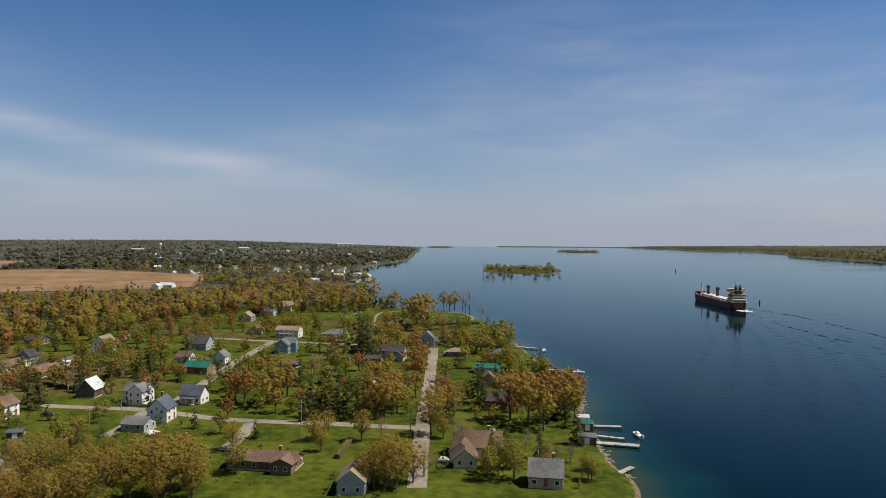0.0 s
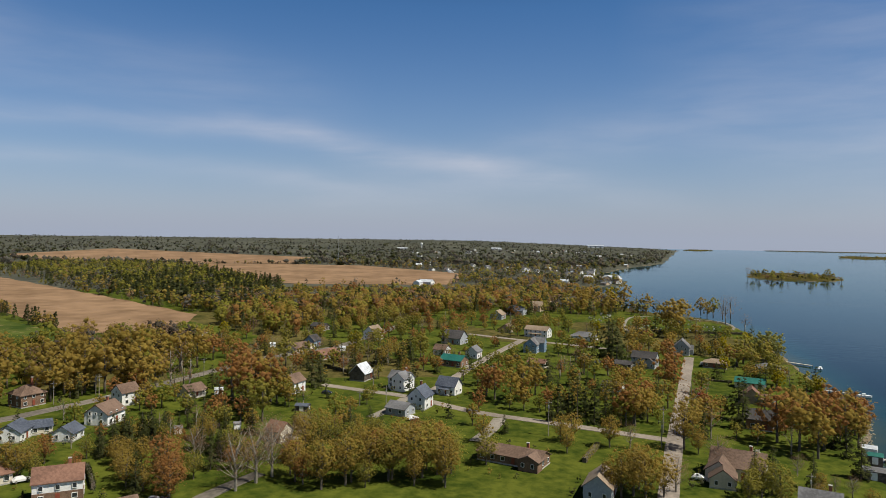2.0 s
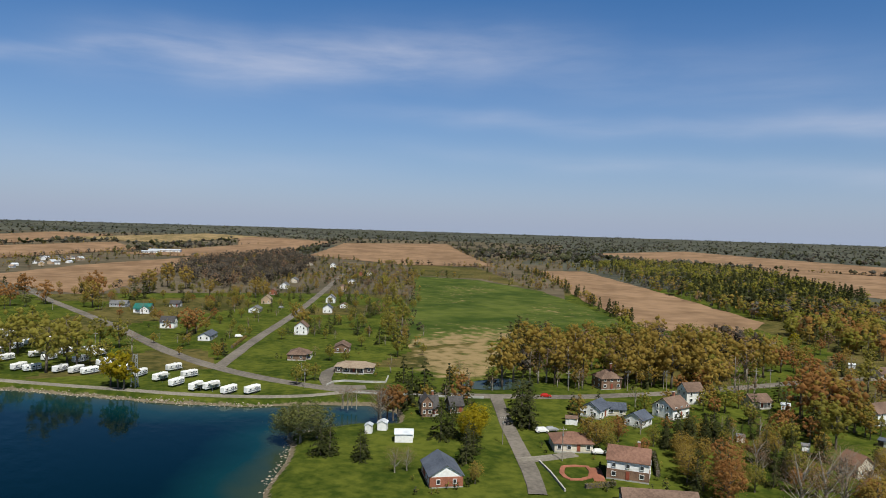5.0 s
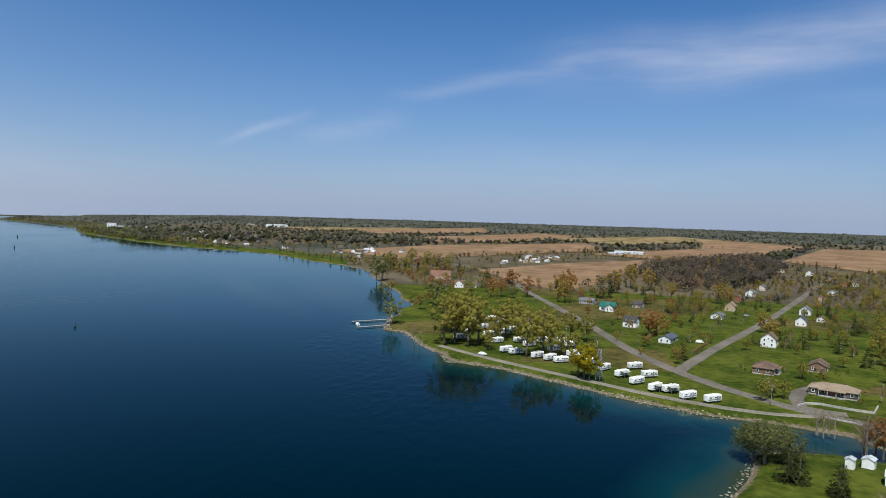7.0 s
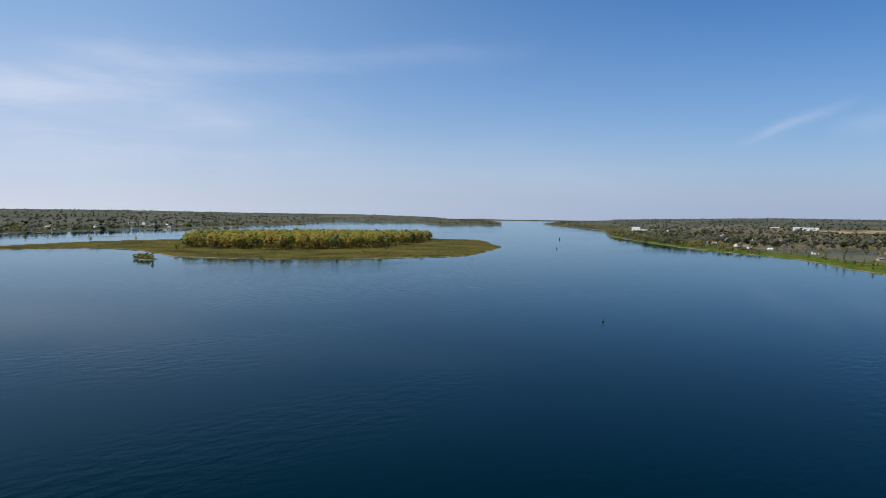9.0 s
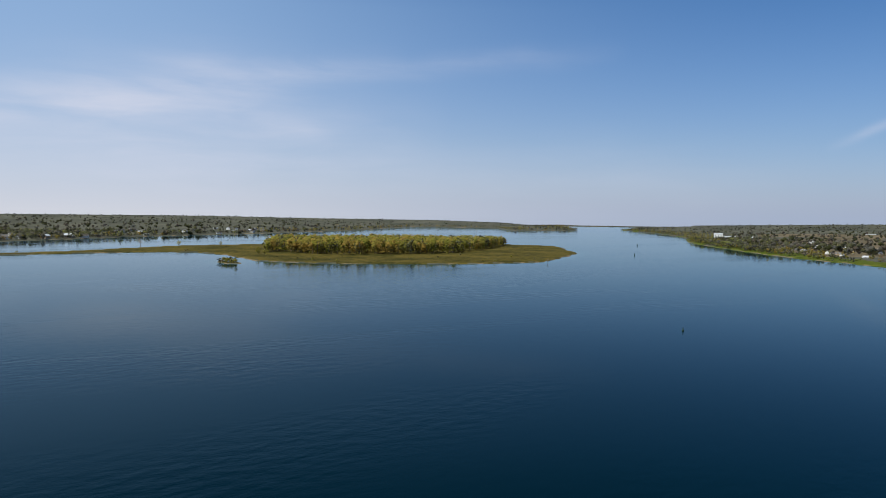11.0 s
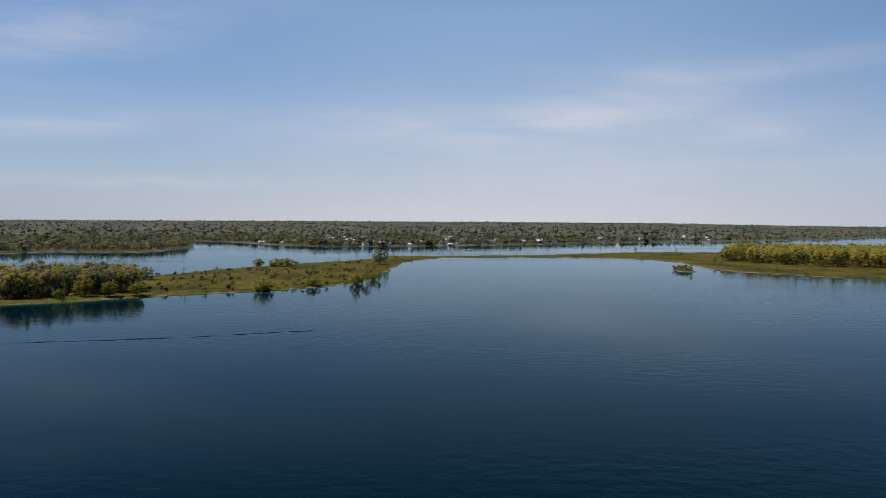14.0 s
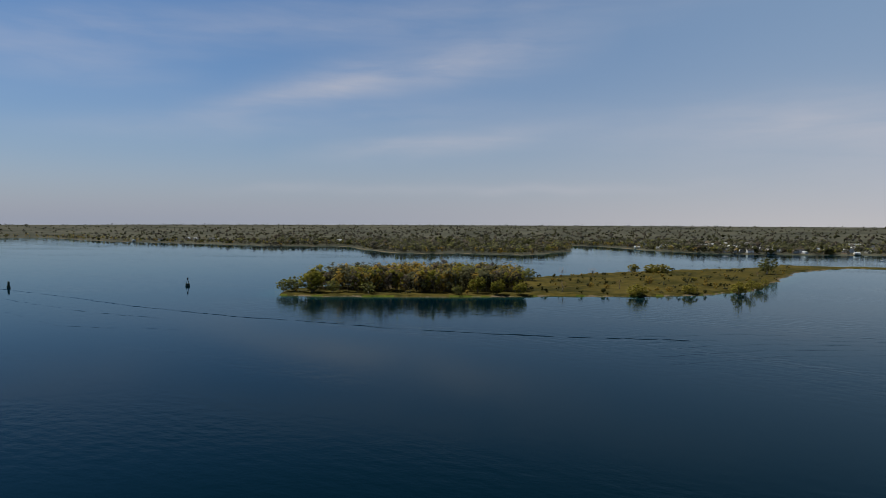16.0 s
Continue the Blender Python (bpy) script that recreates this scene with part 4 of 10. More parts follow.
def deciduous(kind, seed, sparse=1.0, limbs=11, tall=1.0, lite=False):
    """A unit tree, 10 m high: tapered trunk, forked limbs, and clumps of buds and small leaves at the ends."""
    rng = np.random.default_rng(seed)
    root = thing("tree", pose(0, 0, -500), TREE_LABEL[kind], "tree")
    bm = bmesh.new()
    bark = BARK_PALE if kind in ("bare", "willow") else BARK
    add_rod(bm, (0, 0, -0.4), (0.1, 0, 3.2 * tall), 0.24, 0.17, 7)
    add_rod(bm, (0.1, 0, 3.2 * tall), (rng.normal() * 0.3, rng.normal() * 0.3, 8.2), 0.17, 0.04, 6)
    lean = rng.normal(size=2) * 0.35
    reach = rng.uniform(2.5, 3.1) * (1.2 if kind == "willow" else 1.0)
    tips = [(np.array([0, 0, 8.7]), 0.9)]
    count = 22 if lite else 46
    for i in range(count):
        az = i * 2.39996 + rng.uniform(-0.3, 0.3)
        up = 1 - 2 * (i + 0.5) / count
        q = rng.uniform(0.72, 1.08) * (0.55 + 0.45 * math.sin(i * 1.7) ** 2 if i % 5 == 0 else 1.0)
        ring = math.sqrt(max(0.0, 1 - up * up)) * reach * q
        tip = np.array([math.cos(az) * ring + lean[0] * up, math.sin(az) * ring + lean[1] * up, 5.7 + 3.5 * up * q])
        tips.append((tip, rng.uniform(0.8, 1.15)))
        if i % (5 if lite else 3) == 0:
            z0 = max(1.8, tip[2] - 2.6)
            mid = np.array([tip[0] * 0.45, tip[1] * 0.45, z0 + 0.4 * (tip[2] - z0)])
            add_rod(bm, (0.05, 0, min(z0, 7.5)), mid, 0.10, 0.06, 4)
            add_rod(bm, mid, tip, 0.06, 0.02, 3)
        elif i % 3 == 1 and not lite:
            add_rod(bm, tip * np.array([0.4, 0.4, 1]) - np.array([0, 0, 0.9]), tip, 0.04, 0.015, 3)
    for i in range(8):
        tips.append((np.array([*(rng.normal(size=2) * 1.1), rng.uniform(4.2, 7.6)]), 1.1))
    part("trunk", bm, bark, root)
    pts, sz, outs = [], [], []
    heart = np.array([0, 0, 5.0])
    for c, q in tips:
        n = int((34 if not lite else 6) * sparse)
        p = rng.normal(size=(n, 3)) * np.array([0.62, 0.62, 0.56]) * q + c
        if kind == "willow":
            p[:, 2] -= rng.uniform(0, 1.4, n) ** 2
        pts.append(p)
        outs.append((p - c) * 0.7 + (c - heart) * 0.38)
        sz.append(rng.uniform(0.10, 0.20, n) * (2.1 if lite else 1.0) * (1.0 if kind != "bare" else 0.75))
    pts, sz = np.concatenate(pts), np.concatenate(sz)
    pts[:, 2] = np.where(pts[:, 2] < 1.2, 2.4 - pts[:, 2], pts[:, 2])
    cores = None
    if kind != "bare":
        mid_ = np.array([c for c, q in tips])
        cores = mid_, rng.uniform(0.32, 0.56, len(mid_)) * (1.5 if lite else 1.0) * (1.15 if kind == "yellow" else 1.0)
    part("crown", leaf_mesh("crown", pts, sz, rng, LEAF[kind], np.concatenate(outs), 0.42, cores), None, root)
    return root


def conifer(seed, slim=1.0, lite=False):
    """A unit spruce, 10 m high: a straight trunk and drooping whorls of needle sprays."""
    rng = np.random.default_rng(seed)
    root = thing("conifer", pose(0, 0, -500), TREE_LABEL["conifer"], "tree")
    bm = bmesh.new()
    add_rod(bm, (0, 0, -0.4), (0, 0, 9.7), 0.2, 0.03, 6)
    pts, sz = [], []
    for z in np.arange(0.9, 9.8, 0.95 if lite else 0.5):
        reach = 3.5 * slim * (1 - z / 10.3) ** 0.85 + 0.12
        for k in range(5):
            az = rng.uniform(0, 6.283)
            r = reach * rng.uniform(0.75, 1.15)
            tip = np.array([math.cos(az) * r, math.sin(az) * r, z - 0.28 * r])
            if k < 2 and z < 7 and not lite:
                add_rod(bm, (0, 0, z), tip * np.array([0.8, 0.8, 1]), 0.04, 0.015, 3)
            n = int(2 + (2.4 if lite else 4) * r)
            t = rng.uniform(0.15, 1, n)[:, None]
            pts.append(np.array([0, 0, z]) * (1 - t) + tip * t + rng.normal(size=(n, 3)) * np.array([0.16, 0.16, 0.1]))
            sz.append(rng.uniform(0.21, 0.44, n) * (1.6 if lite else 1.0) * (0.55 + 0.45 * (1 - z / 10)))
    part("trunk", bm, BARK, root)
    part("crown", leaf_mesh("crown", np.concatenate(pts), np.concatenate(sz), rng, LEAF["conifer"], np.concatenate(pts) * np.array([1, 1, 0.0]) + np.array([0, 0, 0.7]), 0.7), None, root)
    return root


TREE_LABEL = {"orange": "broad tree with rust-orange spring buds", "green": "tree with fresh yellow-green spring leaves",
              "yellow": "round tree in bright yellow spring bloom", "bare": "bare grey-brown tree with fine twigs",
              "olive": "tall tree with olive-brown opening buds", "willow": "spreading pale green willow over the grass",
              "conifer": "dark green pointed spruce with drooping boughs", "blossom": "small tree in white spring blossom",
              "grove": "tall island tree with yellow-green spring leaves"}
STOCK = {}
for _k, _n in (("orange", 3), ("green", 3), ("yellow", 1), ("bare", 3), ("olive", 3), ("willow", 2), ("blossom", 1), ("grove", 2)):
    STOCK[_k] = [deciduous(_k, 11 * i + len(_k), sparse={"bare": 0.62, "yellow": 1.5, "willow": 2.2, "orange": 1.0, "blossom": 1.3}.get(_k, 0.95)) for i in range(_n)]
STOCK_FAR = {k: [deciduous(k, 31 + 7 * i, sparse={"bare": 0.7, "yellow": 1.4}.get(k, 1.0), lite=True) for i in range(2)] for k in STOCK}
STOCK["conifer"] = [conifer(3), conifer(5, 0.75), conifer(8, 1.15)]
STOCK_FAR["conifer"] = [conifer(13, 1.0, True), conifer(15, 0.75, True), conifer(18, 1.15, True)]
PLANT_RNG = random.Random(4)
STOCK_USED = set()


SINGLE = 290      # metres; farther trees are too many to count
BEYOND = []


def plant(kind, x, y, h, z=1.5, wide=1.0, single=SINGLE):
    """A tree of that kind and height, turned at random."""
    src = PLANT_RNG.choice((STOCK if math.hypot(x, y) < min(SINGLE, 240) else STOCK_FAR)[kind])
    s = h / 10
    turn_ = pose(x, y, z, 0, 0, PLANT_RNG.uniform(0, 360))
    if (kind != "conifer" or single < SINGLE) and math.hypot(x, y) > single:
        BEYOND.append((src, turn_ @ Matrix.Diagonal((s * wide, s * wide, s, 1))))
        return None
    m = turn_ @ Matrix.Diagonal((s * wide, s * wide, s, 1))
    if src.name not in STOCK_USED:
        STOCK_USED.add(src.name)
        src.matrix_basis = m
        src["group"] = kind + " trees"
        return src
    made = copy_thing(src, turn_)
    made.scale = (s * wide, s * wide, s)
    return made


def woodland(name, poly, count, kinds, size, label, seed, quads=38, z=None, avoid=(), group_name="woods"):
    """A wood too dense to count: trunks and leaf clumps in one mesh, spread over a plan."""
    rng = np.random.default_rng(seed)
    px, py = np.array(poly).T
    xs, ys = np.empty(0), np.empty(0)
    while len(xs) < count:
        x = rng.uniform(px.min(), px.max(), count * 3)
        y = rng.uniform(py.min(), py.max(), count * 3)
        ok = inside(poly, x, y)
        for a in avoid:
            ok &= ~inside(a, x, y)
        xs, ys = np.concatenate([xs, x[ok]]), np.concatenate([ys, y[ok]])
    xs, ys = xs[:count], ys[:count]
    return trees_at(name, xs, ys, kinds, size, label, rng, quads)


def trees_at(name, xs, ys, kinds, size, label, rng, quads, zs=None, shrink=0.9, wide=1.0):
    count = len(xs)
    h = rng.uniform(size[0], size[1], count) * np.minimum(1.0, (1300 / np.hypot(xs, ys)) ** shrink)
    zs = np.maximum(height(xs, ys), 0.3) if zs is None else zs
    kind = rng.integers(0, len(kinds), count)
    verts, mats = [], []
    # trunks: three-sided tapered stems
    ang = np.array([0, 2.1, 4.2])
    stem = np.stack([np.cos(ang), np.sin(ang), 0 * ang], -1)
    r0 = (h * 0.018)[:, None, None]
    foot = np.stack([xs, ys, zs - 0.3], -1)[:, None, :] + stem[None] * r0
    top = np.stack([xs, ys, zs + h * 0.75], -1)[:, None, :] + stem[None] * r0 * 0.4
    sv = np.concatenate([foot, top], 1)
    sides = np.array([[0, 1, 4, 3], [1, 2, 5, 4], [2, 0, 3, 5]])
    sf = (np.arange(count)[:, None, None] * 6 + sides[None]).reshape(-1, 4)
    # crowns
    cone = np.array([k == "conifer" for k in kinds])[kind]
    thin = np.array([k == "bare" for k in kinds])[kind]
    pieces, slots = [], []
    if quads > 8:
        pieces.append((sv.reshape(-1, 3), sf, np.repeat(stem[None], count * 2, 0).reshape(-1, 3)))
        slots.append(np.zeros(len(sf)))
    # masses of foliage, then loose sprays round them
    nb = 2 if quads <= 8 else max(4, quads // 7)
    r_ = h * rng.uniform(0.26, 0.36, count) * wide
    u = unit(rng.normal(size=(count, nb, 3))) * rng.uniform(0.25, 0.95, (count, nb, 1)) ** 0.6
    heart = np.stack([xs, ys, zs + h * 0.50], -1)
    c = heart[:, None] + u * np.stack([r_, r_, h * 0.39], -1)[:, None]
    rad = r_[:, None] * rng.uniform(0.24, 0.46, (count, nb)) * (6.0 / nb) ** 0.3 * (1.25 if quads <= 8 else 1.0) * np.where(thin, 0.6, 1.0)[:, None]
    broad = np.repeat(~cone[:, None], nb, 1)
    v, f, w = clumps(c[broad], rad[broad], rng, ICO if quads >= 80 else OCTA)
    w = unit(w + 0.8 * unit(np.repeat((c - heart[:, None])[broad], 12 if quads >= 80 else 6, axis=0)))
    pieces.append((v, f, w))
    slots.append(np.repeat(1 + np.repeat(kind[:, None], nb, 1)[broad], 20 if quads >= 80 else 8))
    n = quads
    t = rng.uniform(0.06, 1, (count, n))
    az = rng.uniform(0, 6.283, (count, n))
    rr = (1 - t) * (h * 0.21)[:, None]
    cc = np.stack([xs[:, None] + np.cos(az) * rr, ys[:, None] + np.sin(az) * rr, zs[:, None] + t * h[:, None]], -1)
    u = unit(rng.normal(size=(count, n, 3))) * rng.uniform(0.5, 1.12, (count, n, 1)) ** 0.5
    cb = heart[:, None] + u * np.stack([r_, r_, h * 0.42], -1)[:, None]
    c = np.where(cone[:, None, None], cc, cb)
    keep = cone[:, None] | (rng.uniform(0, 1, (count, n)) < (0.0 if quads <= 8 else 0.8))
    axis = np.stack([xs, ys, zs + h * 0.45], -1)[:, None]
    out = np.where(cone[:, None, None], (cc - axis) * np.array([1, 1, 0.0]) + np.array([0, 0, 0.05]) * h[:, None, None], c - axis)
    size_ = h[:, None] * rng.uniform(0.05, 0.105, (count, n)) * (38 / n) ** 0.5 * np.where(cone[:, None], 1.25, 1.0 if quads > 30 else 0.8)
    v, f, w = sprays(c[keep], size_[keep], rng, out[keep], 0.36, 0.75)
    pieces.append((v, f, w))
    slots.append(1 + np.repeat(kind[:, None], n, 1)[keep])
    me = foliage_mesh(name, pieces, [BARK] + [LEAF[k] for k in kinds], np.concatenate(slots))
    return tagged(new(name, me), label, "woodland", kind="stuff")


# ---- things, place by place ----

# village by the cross street
house(-34.8, 204.6, -14, 19.9, 8.1, 0.95, BRICK_BROWN, ROOF_BROWN, "long brown brick bungalow with a brown shingle roof", chimney=1, pitch=0.45, wing=(1, 6, 2.5, 1), z=1.50)
house(-80.6, 258.2, 84, 8.5, 7.1, 1.9, SIDING_WHITE, ROOF_BLUE, "white two-storey house with a steep dark roof", pitch=0.95, chimney=1, z=1.50)
house(-84.7, 246.4, -14, 8.5, 7.1, 0.95, SIDING_GREY, ROOF_GREY, "low garage wing with a grey shingle roof", door=False, z=1.50)
house(-76.4, 284.9, -14, 9.0, 6.6, 1.42, SIDING_WHITE, ROOF_BLUE, "white cottage with dark blue-grey steep roof and porch", pitch=0.95, porch=1, z=1.50)
house(-98.6, 287.5, -14, 9.5, 6.2, 1.9, SIDING_WHITE, ROOF_GREY, "white clapboard house with a cross gable and veranda", pitch=0.8, porch=1, wing=(1, 6, 3, 2), chimney=1, z=1.50)
house(-122.1, 299.4, 84, 8.5, 7.6, 1.33, WOOD_DARK, ROOF_METAL, "weathered grey barn with a bright metal roof", pitch=1.0, windows=False, name='barn', category='barn', z=1.50)
house(-139.0, 265.6, 84, 8.5, 6.6, 1.9, SIDING_WHITE, ROOF_BROWN, "white house with a brown roof among spruces", pitch=0.8, z=1.50)
house(-90.7, 347.5, -14, 12.3, 8.5, 1.23, BRICK_BROWN, ROOF_TEAL, "brown house with a teal metal roof", chimney=1, z=1.50)
house(-86.3, 373.5, 84, 8.5, 6.6, 1.42, SIDING_WHITE, ROOF_GREY, "white gabled house with a grey roof", pitch=0.8, z=1.50)
house(-109.6, 420.5, -14, 13.3, 10.4, 1.42, SIDING_GREY, ROOF_DARK, "large house under a broad dark roof", pitch=0.8, chimney=1, z=1.50)
house(-58.7, 405.0, 84, 12.3, 7.6, 1.9, SIDING_BLUE, ROOF_GREY, "blue and white two-storey house", pitch=0.8, wing=(1, 6, 3, 2), z=1.50)
house(-64.3, 467.4, -14, 16.1, 8.5, 1.9, SIDING_WHITE, ROOF_TAN, "white two-storey house with a tan roof and veranda", porch=1, z=1.50)
house(-33.8, 463.7, -14, 16.1, 9.5, 0.95, SIDING_WHITE, ROOF_GREY, "white bungalow under a grey hip roof", style='hip', pitch=0.7, z=1.50)
house(-109.1, 557.1, 84, 12.3, 9.5, 1.42, SIDING_GREY, ROOF_TAN, "grey gabled house with a tan roof", pitch=0.7, z=1.50)
house(-101.5, 596.1, -14, 17.1, 9.5, 1.42, SIDING_GREY, ROOF_BLUE, "blue-grey house with a dark roof", pitch=0.7, z=1.50)
house(-89.7, 631.1, -14, 13.3, 10.4, 1.9, SIDING_TAN, ROOF_TAN, "tan two-storey house with a cross gable", wing=(-1, 8, 4, 2), pitch=0.7, z=1.50)
house(-77.8, 644.1, 84, 13.3, 10.4, 1.42, SIDING_TAN, ROOF_TAN, "tan house with a steep tan roof", pitch=0.8, z=1.50)
house(-88.2, 483.3, 84, 10.4, 8.5, 0.95, SIDING_TAN, ROOF_BROWN, "small tan house with a brown roof", pitch=0.7, z=1.50)
house(3.8, 379.4, -14, 12.3, 7.6, 1.9, SIDING_GREY, ROOF_DARK, "grey two-storey house with a dark roof", pitch=0.7, wing=(1, 6, 3, 1), z=1.50)
house(-6.7, 368.6, -14, 8.5, 5.7, 0.95, WOOD_DARK, ROOF_DARK, "dark timber outbuilding with a dark roof", door=False, z=1.50)
house(-9.9, 312.0, -14, 8.5, 6.2, 0.95, SIDING_WHITE, ROOF_DARK, "white garage with a dark roof", name='garage', category='garage', z=1.50)
house(24.6, 425.7, 84, 9.5, 8.5, 1.9, SIDING_GREY, ROOF_GREY, "grey two-storey house at the end of the street", pitch=0.9, wing=(1, 5, 2, 1), z=1.50)
house(39.2, 389.0, -14, 11.4, 7.6, 0.95, BRICK_BROWN, ROOF_TAN, "brown bungalow with a tan hip roof", style='hip', pitch=0.6, z=1.50)
house(64.3, 382.5, -14, 13.3, 8.5, 0.95, SIDING_GREY, ROOF_GREY, "grey lakeside bungalow with a grey roof", style='hip', pitch=0.6, z=1.50)
house(49.2, 340.6, -14, 12.3, 6.6, 0.95, SIDING_CREAM, ROOF_TEAL, "long low house with a green-blue roof", z=1.50)
house(45.4, 310.2, -96, 7.6, 8.5, 0.95, SIDING_TAN, ROOF_RED, "house with a red-brown roof and white garage", pitch=0.8, z=1.50)
house(51.2, 306.7, -14, 4.8, 5.7, 0.95, SIDING_WHITE, ROOF_RED, "small white garage beside a red-roofed house", name='garage', category='garage', door=False, z=1.50)
house(42.3, 268.4, -14, 8.5, 7.6, 1.42, BRICK_BROWN, ROOF_DARK, "brown house with dark roof under tall trees", pitch=0.7, z=1.50)
house(28.0, 211.9, -14, 14.2, 9.5, 1.33, SIDING_CREAM, ROOF_BROWN, "large cream house with brown multi-gabled roof", pitch=0.75, wing=(-1, 7, 5, 1.1), chimney=1, z=1.50)
house(22.9, 202.5, -96, 7.6, 6.6, 0.95, SIDING_CREAM, ROOF_BROWN, "cream garage wing with a brown gable roof", pitch=0.75, name='garage', category='garage', door=False, z=1.50)
house(43.0, 185.6, -14, 9.0, 8.5, 1.14, SIDING_TAN, ROOF_GREY, "shingled house with a worn grey roof", pitch=0.8, chimney=1, z=1.50)
house(-8.6, 184.8, 84, 10.4, 7.1, 1.33, SIDING_GREY, ROOF_TAN, "grey house with a tan-grey gabled roof", pitch=0.8, z=1.50)
shed(64.7, 221.8, -14, 6, 5, 2.4, WOOD_DARK, ROOF_GREY, "dark timber boathouse with a flat grey roof", flat=True, name='boathouse', z=1.50)
shed(70.4, 246.0, -14, 4, 3, 2.2, SIDING_WHITE, ROOF_METAL, "small white boat shelter at the water", z=1.50)
shed(69.3, 236.9, -14, 4, 3, 2.4, WOOD_DARK, ROOF_TEAL, "small shore hut with a green roof", z=1.50)
house(-110.7, 202.2, -14, 6.6, 5.7, 1.42, SIDING_CREAM, ROOF_RED, "cream cottage behind bare trees", pitch=0.8, z=1.50)
shed(-121.1, 239.2, 6.8, 5, 3, 2.0, WOOD_DARK, ROOF_BLUE, "dark low garden shed on the lawn", z=1.50)
shed(-130.5, 209.4, 41.9, 2.2, 2, 2.0, SIDING_WHITE, ROOF_GREY, "tiny white garden shed", z=1.50)
shed(-146.0, 198.8, 46.3, 2.4, 2.2, 2.0, SIDING_CREAM, ROOF_GREY, "tiny weathered garden shed", z=1.50)
house(-185.3, 359.5, 75, 12.3, 7.6, 0.95, SIDING_CREAM, ROOF_BROWN, "cream bungalow with a brown roof", pitch=0.6, wing=(1, 6, 3, 1), z=1.50)
house(-185.7, 378.6, 84, 7.6, 6.6, 1.42, SIDING_BLUE, ROOF_DARK, "small blue gabled house", pitch=0.9, z=1.50)
house(-161.7, 345.7, 75, 14.2, 7.6, 0.95, BRICK_RED, ROOF_RED, "long red brick bungalow beside the main road", pitch=0.5, z=1.50)
house(-163.4, 419.8, 84, 12.3, 7.6, 1.9, SIDING_WHITE, ROOF_TAN, "tall white house with a cross gable", pitch=0.9, porch=1, wing=(-1, 6, 3, 1.5), z=1.50)
house(-213.5, 446.8, -14, 11.4, 7.6, 0.95, WOOD_DARK, ROOF_DARK, "low dark house in the trees", z=1.50)
house(-260.4, 377.0, 84, 7.6, 6.6, 0.95, SIDING_BLUE, ROOF_METAL, "blue shed-like house with metal roof", pitch=0.6, windows=False, z=1.50)
house(-187.9, 602.8, -14, 11.4, 8.5, 1.23, SIDING_CREAM, ROOF_BROWN, "cream house half hidden by trees", pitch=0.6, z=1.50)
house(-105.4, 376.8, -14, 7.6, 6.6, 1.23, SIDING_WHITE, ROOF_BROWN, "small white house with brown roof", pitch=0.7, z=1.50)
shed(-162.6, 370.3, 23.7, 3, 2.5, 2, SIDING_WHITE, ROOF_METAL, "small white shed by the hedge", z=1.50)
shed(-206.2, 368.2, 29.3, 3, 2.5, 2, SIDING_WHITE, ROOF_METAL, "small white shed under trees", z=1.50)
house(-49.0, 358.1, -14, 9.5, 5.7, 0.95, SIDING_CREAM, ROOF_RED, "low cream house with a red-brown roof", z=1.50)

# houses along the main road and the shore street
house(-223.3, 213.2, 75, 9.4, 8.8, 1.8, BRICK_BROWN, ROOF_BROWN, "square brown brick house with hipped brown roof", style='hip', pitch=0.9, chimney=1, z=1.50)
house(-190.2, 176.7, 112.1, 8.8, 7.7, 1.2, SIDING_WHITE, ROOF_BLUE, "white house with a blue-grey gable roof", pitch=0.6, z=1.50)
house(-188.5, 185.1, 50.5, 6.6, 5.5, 0.9, SIDING_CREAM, ROOF_BLUE, "small annex with a blue-grey roof", pitch=0.6, door=False, z=1.50)
house(-174.5, 182.2, 105.8, 7.2, 6.6, 1, SIDING_WHITE, ROOF_BLUE, "white garage with a blue-grey gable roof", pitch=0.6, name='garage', category='garage', door=False, z=1.50)
house(-178.1, 202.3, 96.4, 9.9, 8.8, 1.5, SIDING_WHITE, ROOF_BROWN, "white gabled house with a brown roof", pitch=0.7, chimney=1, z=1.50)
house(-189.9, 226.5, 75, 7.7, 6.6, 2, SIDING_WHITE, ROOF_BROWN, "white roadside house with a brown roof", pitch=0.8, z=1.50)
house(-174.7, 246.6, 75, 8.8, 6.6, 1, SIDING_CREAM, ROOF_BROWN, "small cream cottage under bare trees", porch=1, pitch=0.6, z=1.50)
shed(-165.9, 252.3, 33.3, 3.2, 2.5, 2.2, SIDING_WHITE, ROOF_METAL, "small white shed on the lawn", z=1.50)
house(-164.6, 143.2, 61, 11.6, 9.9, 1, SIDING_CREAM, ROOF_RED, "low cream house with a red-brown hip roof", style='hip', pitch=0.55, garage=1, z=1.50)
shed(-185.2, 161.2, 49.0, 4, 3, 2.2, SIDING_WHITE, ROOF_BROWN, "white garden shed behind a hedge", z=1.50)
house(-137.8, 141.0, 40.3, 11.0, 7.7, 2.1, SIDING_WHITE, ROOF_RED, "white and brick two-storey house with a red-brown roof", pitch=0.7, chimney=1, base=BRICK_BROWN, z=1.50)
house(-117.9, 131.0, 54.0, 17.6, 8.2, 1, BRICK_BROWN, ROOF_BROWN, "long low brick house with a brown roof", pitch=0.45, z=1.50)
house(-158.0, 93.5, 161, 12.6, 8.6, 1.15, SIDING_WHITE, ROOF_BLUE, "white and red brick bungalow with a dark blue-grey roof", pitch=0.6, base=BRICK_RED, z=1.50)
